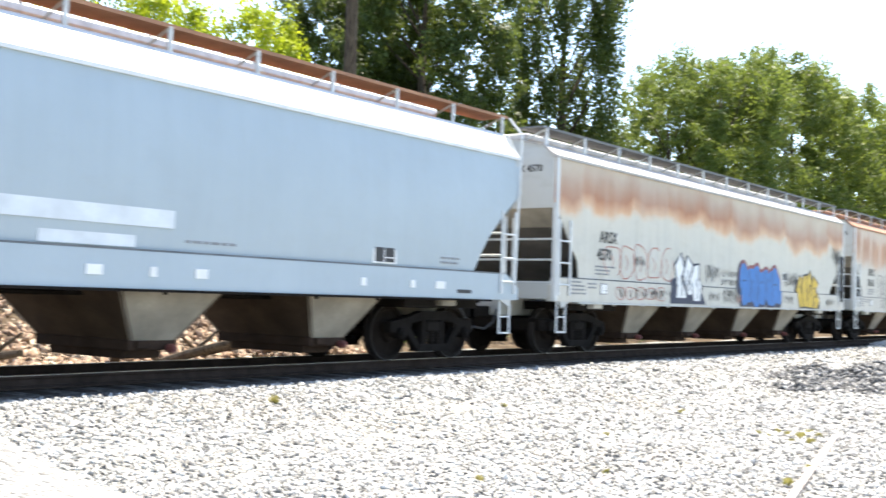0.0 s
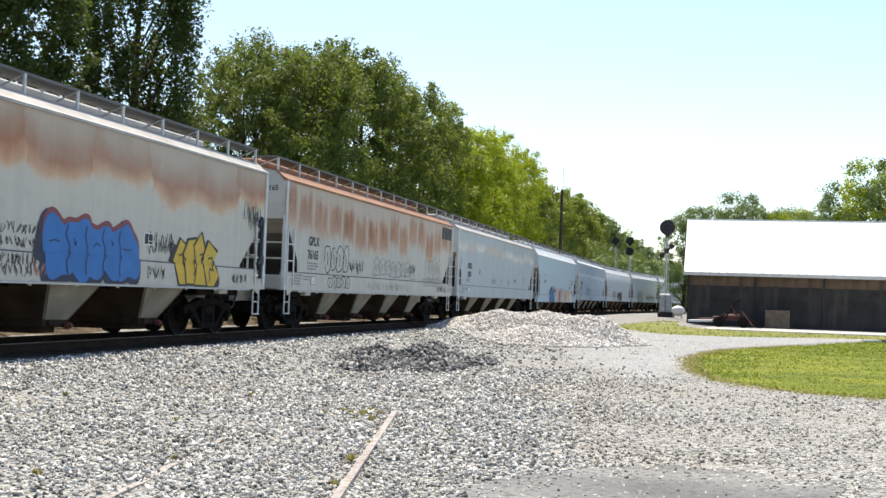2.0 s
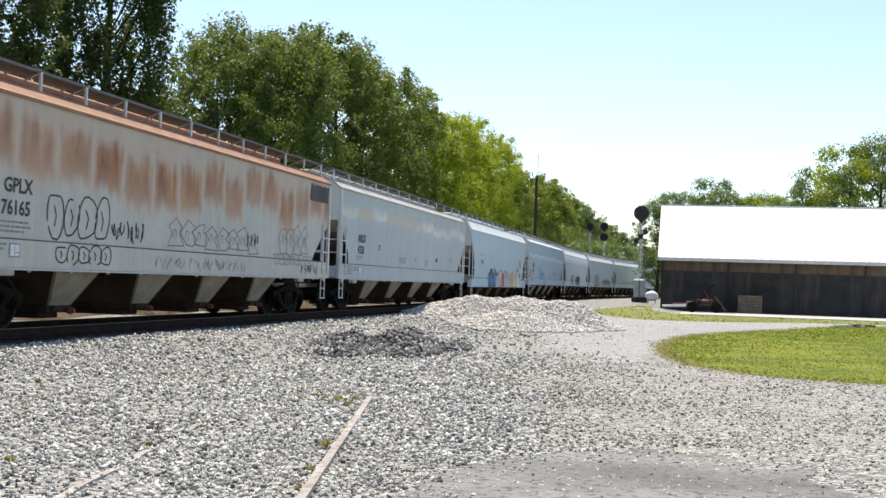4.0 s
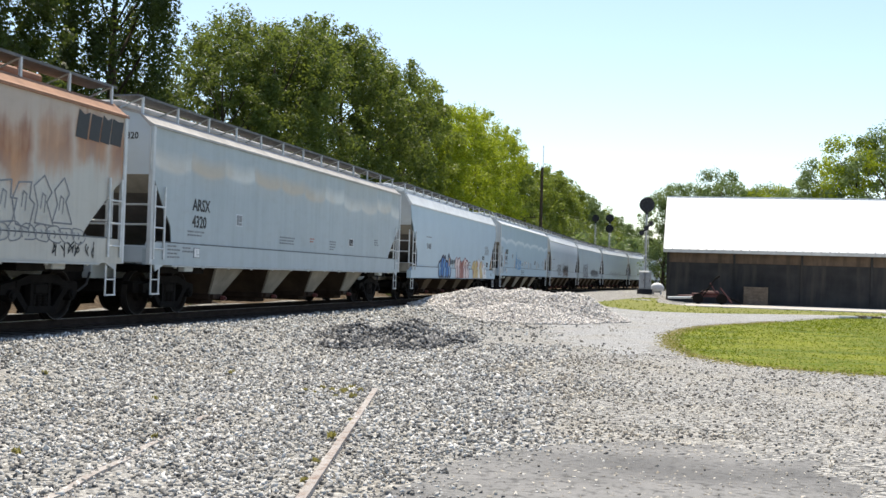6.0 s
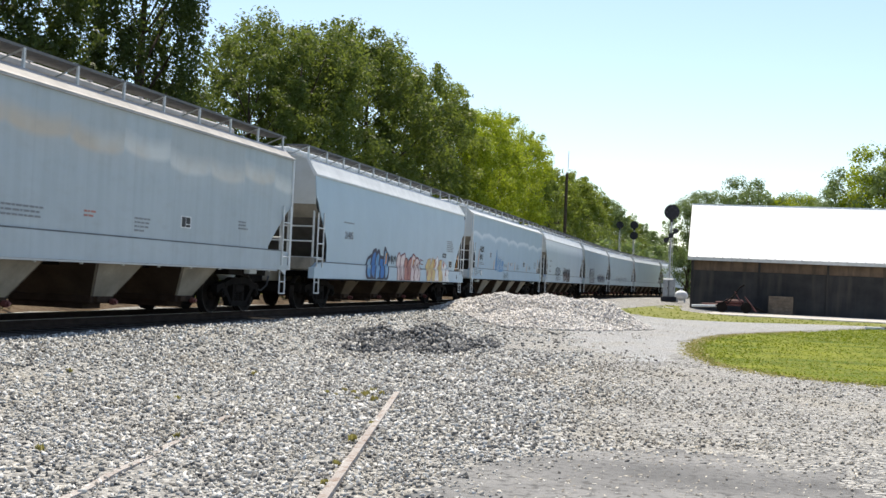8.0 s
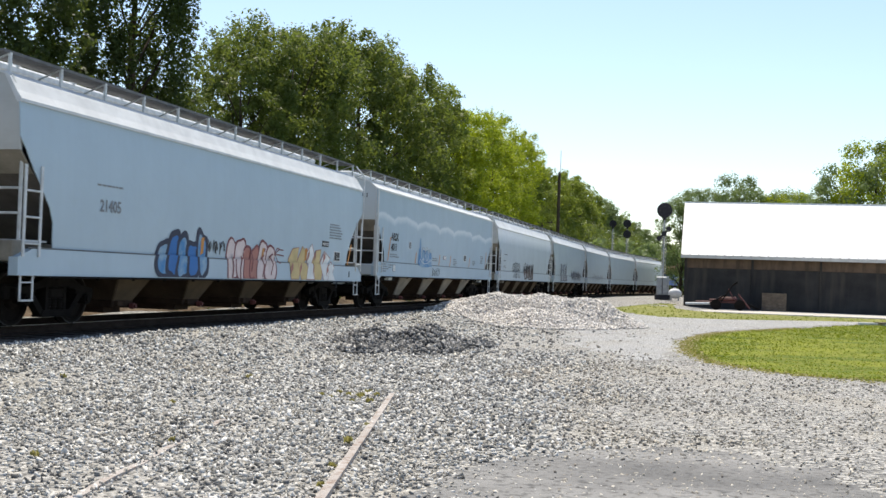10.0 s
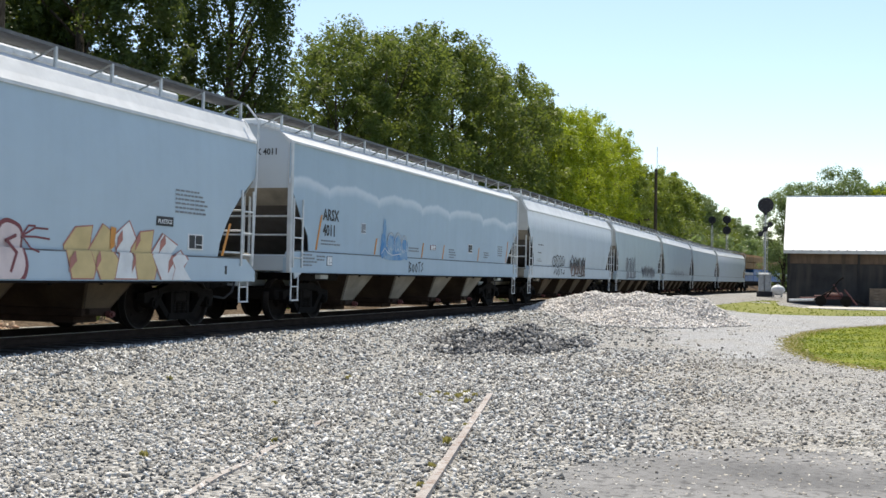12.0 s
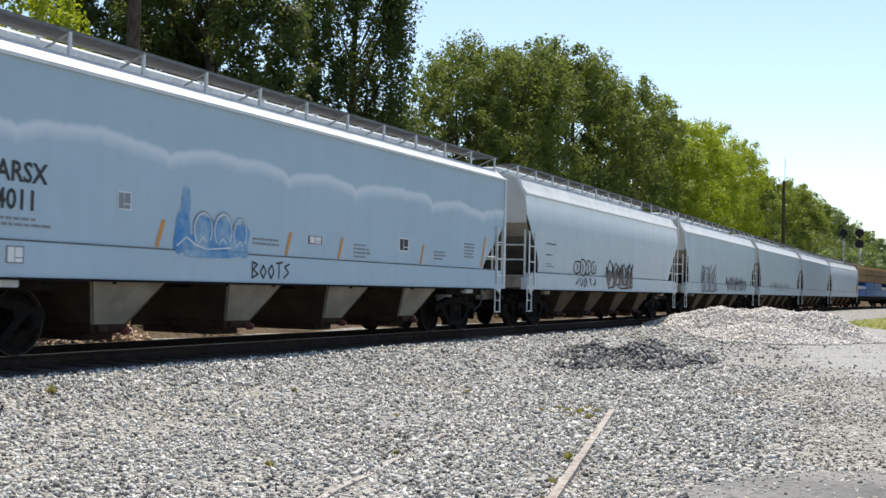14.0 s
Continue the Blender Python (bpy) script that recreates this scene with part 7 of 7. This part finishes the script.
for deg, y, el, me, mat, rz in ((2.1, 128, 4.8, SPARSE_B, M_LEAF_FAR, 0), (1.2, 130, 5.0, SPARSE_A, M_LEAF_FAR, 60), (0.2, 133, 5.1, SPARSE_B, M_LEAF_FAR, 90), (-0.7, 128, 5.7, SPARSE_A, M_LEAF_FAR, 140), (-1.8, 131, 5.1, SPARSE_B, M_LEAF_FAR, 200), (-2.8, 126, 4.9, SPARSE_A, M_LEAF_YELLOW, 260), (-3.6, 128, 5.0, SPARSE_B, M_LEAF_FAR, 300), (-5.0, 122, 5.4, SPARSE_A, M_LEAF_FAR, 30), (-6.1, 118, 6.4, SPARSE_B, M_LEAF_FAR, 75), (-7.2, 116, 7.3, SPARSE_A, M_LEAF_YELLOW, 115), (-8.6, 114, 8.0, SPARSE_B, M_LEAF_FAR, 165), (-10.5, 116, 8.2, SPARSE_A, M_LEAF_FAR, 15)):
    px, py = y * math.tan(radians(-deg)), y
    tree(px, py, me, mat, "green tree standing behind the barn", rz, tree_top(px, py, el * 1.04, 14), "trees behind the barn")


def understory():
    """Shrubs and saplings that close the foot of the wood, all along the bank."""
    rng = np.random.default_rng(21)
    cs, rs = [], []
    for s in np.arange(14, 150, 0.75):
        for _ in range(2):
            x, y, _h = line_at(s, -rng.uniform(9.5, 15.0))
            cs.append((x, y, ground_height(x, y) + rng.uniform(0.2, 3.6)))
            rs.append(rng.uniform(0.6, 1.3))
    bc, br = [], []
    for s in np.arange(17, 110, 0.28):
        x, y, _h = line_at(s, -rng.uniform(4.4, 8.0))
        bc.append((x, y, ground_height(x, y) + rng.uniform(0.0, 0.7)))
        br.append(rng.uniform(0.35, 0.8))
    # dark leaf colour stands in for the shade of the trees over the bank
    q = leaf_cloud(rng, np.array(bc), np.array(br), 70, 0.17, 0.05)
    ob = new("bank_scrub", raw_mesh("bank_scrub", q, np.arange(len(q)).reshape(-1, 4), M_LEAF_DARK))
    tagged(ob, "low scrub on the bank, its dark leaves standing in for tree shade", "shrubs", kind="stuff")
    for s in np.arange(95, 185, 0.8):
        for _ in range(2):
            x, y, _h = line_at(s, -rng.uniform(10, 16))
            cs.append((x, y, ground_height(x, y) + rng.uniform(1.0, 6.5)))
            rs.append(rng.uniform(0.8, 1.6))
    q = leaf_cloud(rng, np.array(cs), np.array(rs), 110, 0.26, 0.1)
    ob = new("undergrowth", raw_mesh("undergrowth", q, np.arange(len(q)).reshape(-1, 4), M_LEAF))
    tagged(ob, "dense green undergrowth along the foot of the wood", "shrubs", kind="stuff")
    cs, rs = [], []
    for s in np.arange(150, 330, 1.6):
        for _ in range(3):
            x, y, _h = line_at(s, -rng.uniform(7, 16))
            cs.append((x, y, ground_height(x, y) + rng.uniform(0.0, 5.0)))
            rs.append(rng.uniform(1.0, 2.0))
    for ang in np.arange(-25, 75, 0.5):
        d = rng.uniform(230, 260)
        x, y = -d * math.sin(radians(ang)), d * math.cos(radians(ang))
        for _ in range(3):
            cs.append((x + rng.uniform(-3, 3), y + rng.uniform(-3, 3), ground_height(x, y) + rng.uniform(0.0, 5.0)))
            rs.append(rng.uniform(1.4, 2.6))
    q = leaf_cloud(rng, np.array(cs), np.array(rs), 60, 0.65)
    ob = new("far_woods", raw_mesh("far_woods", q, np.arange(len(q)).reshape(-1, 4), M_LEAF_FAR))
    tagged(ob, "low far woodland round the yard", "woods", kind="stuff")


understory()


# ---- bank behind the line ----
M_CHIP = stone_material("brown_wood_chips", ((0.0, (0.10, 0.055, 0.03)), (0.45, (0.26, 0.15, 0.085)), (0.8, (0.36, 0.25, 0.16)), (1.0, (0.52, 0.44, 0.34))))


heap("brush_pile", "heap of broken brown wood and litter on the bank", M_CHIP, M_LITTER, -16.3, 16.8, 1.4, 1.6, 1.0, 1100, 0.17, 21, ((0, 0, 1.0, 1.0), (-0.5, 0.5, 0.7, 0.8)), 0.3, 0.1, "brush pile")


def bank_litter():
    rng = np.random.default_rng(31)
    n = 16000
    s, off = 4 + 15 * rng.uniform(0, 1, n), -rng.uniform(2.7, 8.0, n)
    X, Y = XC + off, s
    S = 0.07 + 0.20 * rng.uniform(0, 1, n) ** 3
    Z = np.array([ground_height(x, y) for x, y in zip(X, Y)]) + S * 0.1
    ob = new("bank_litter", stone_mesh("bank_litter", X, Y, Z, S, M_CHIP, 12))
    tagged(ob, "brown leaf litter and broken wood on the bank", "leaf litter", kind="stuff")
    for k, (x, y, L, rz, up) in enumerate(((-15.6, 13.2, 2.6, 25, 18), (-15.9, 11.8, 2.0, -35, 30), (-16.2, 14.6, 3.0, 60, 10), (-15.7, 9.2, 1.8, 15, 12), (-15.8, 16.8, 2.2, -20, 15))):
        bm = B()
        rod(bm, (-L / 2, 0, 0), (0, 0.05, 0.04), 0.11, 9, 0.09)
        rod(bm, (0, 0.05, 0.04), (L / 2, -0.06, 0.0), 0.09, 9, 0.05)
        rod(bm, (0.1, 0.05, 0.04), (0.6, 0.35, 0.35), 0.05, 7, 0.02)
        rod(bm, (-0.5, 0.03, 0.02), (-0.8, -0.3, 0.4), 0.05, 7, 0.02)
        ob = part("fallen_branch", bm, M_BARK)
        ob.matrix_local = pose(x, y, ground_height(x, y) + 0.22, 0, -up, rz)
        tagged(ob, "broken dead branch lying on the bank", "branch", "fallen branches on the bank")


bank_litter()


# ---- what moves ----
def motions():
    """The train rolls towards the camera, a little faster all the time; its wheels turn with it."""
    for car, s0 in CARS:
        rows = []
        for k in range(29):
            t = k * 0.5
            s = s0 - travel(t)
            (xa, ya, _), (xb, yb, _) = line_at(s - 6.8), line_at(s + 6.8)
            rows.append((t, pose((xa + xb) / 2, (ya + yb) / 2, RAIL_Z, 0, 0, -math.degrees(math.atan2(xb - xa, yb - ya)))))
        walk(car, rows)
    for w, y in WHEELSETS:
        walk(w, [(k / 10, pose(0, y, WHEEL_R, math.degrees(travel(k / 10) / WHEEL_R))) for k in range(141)])


motions()
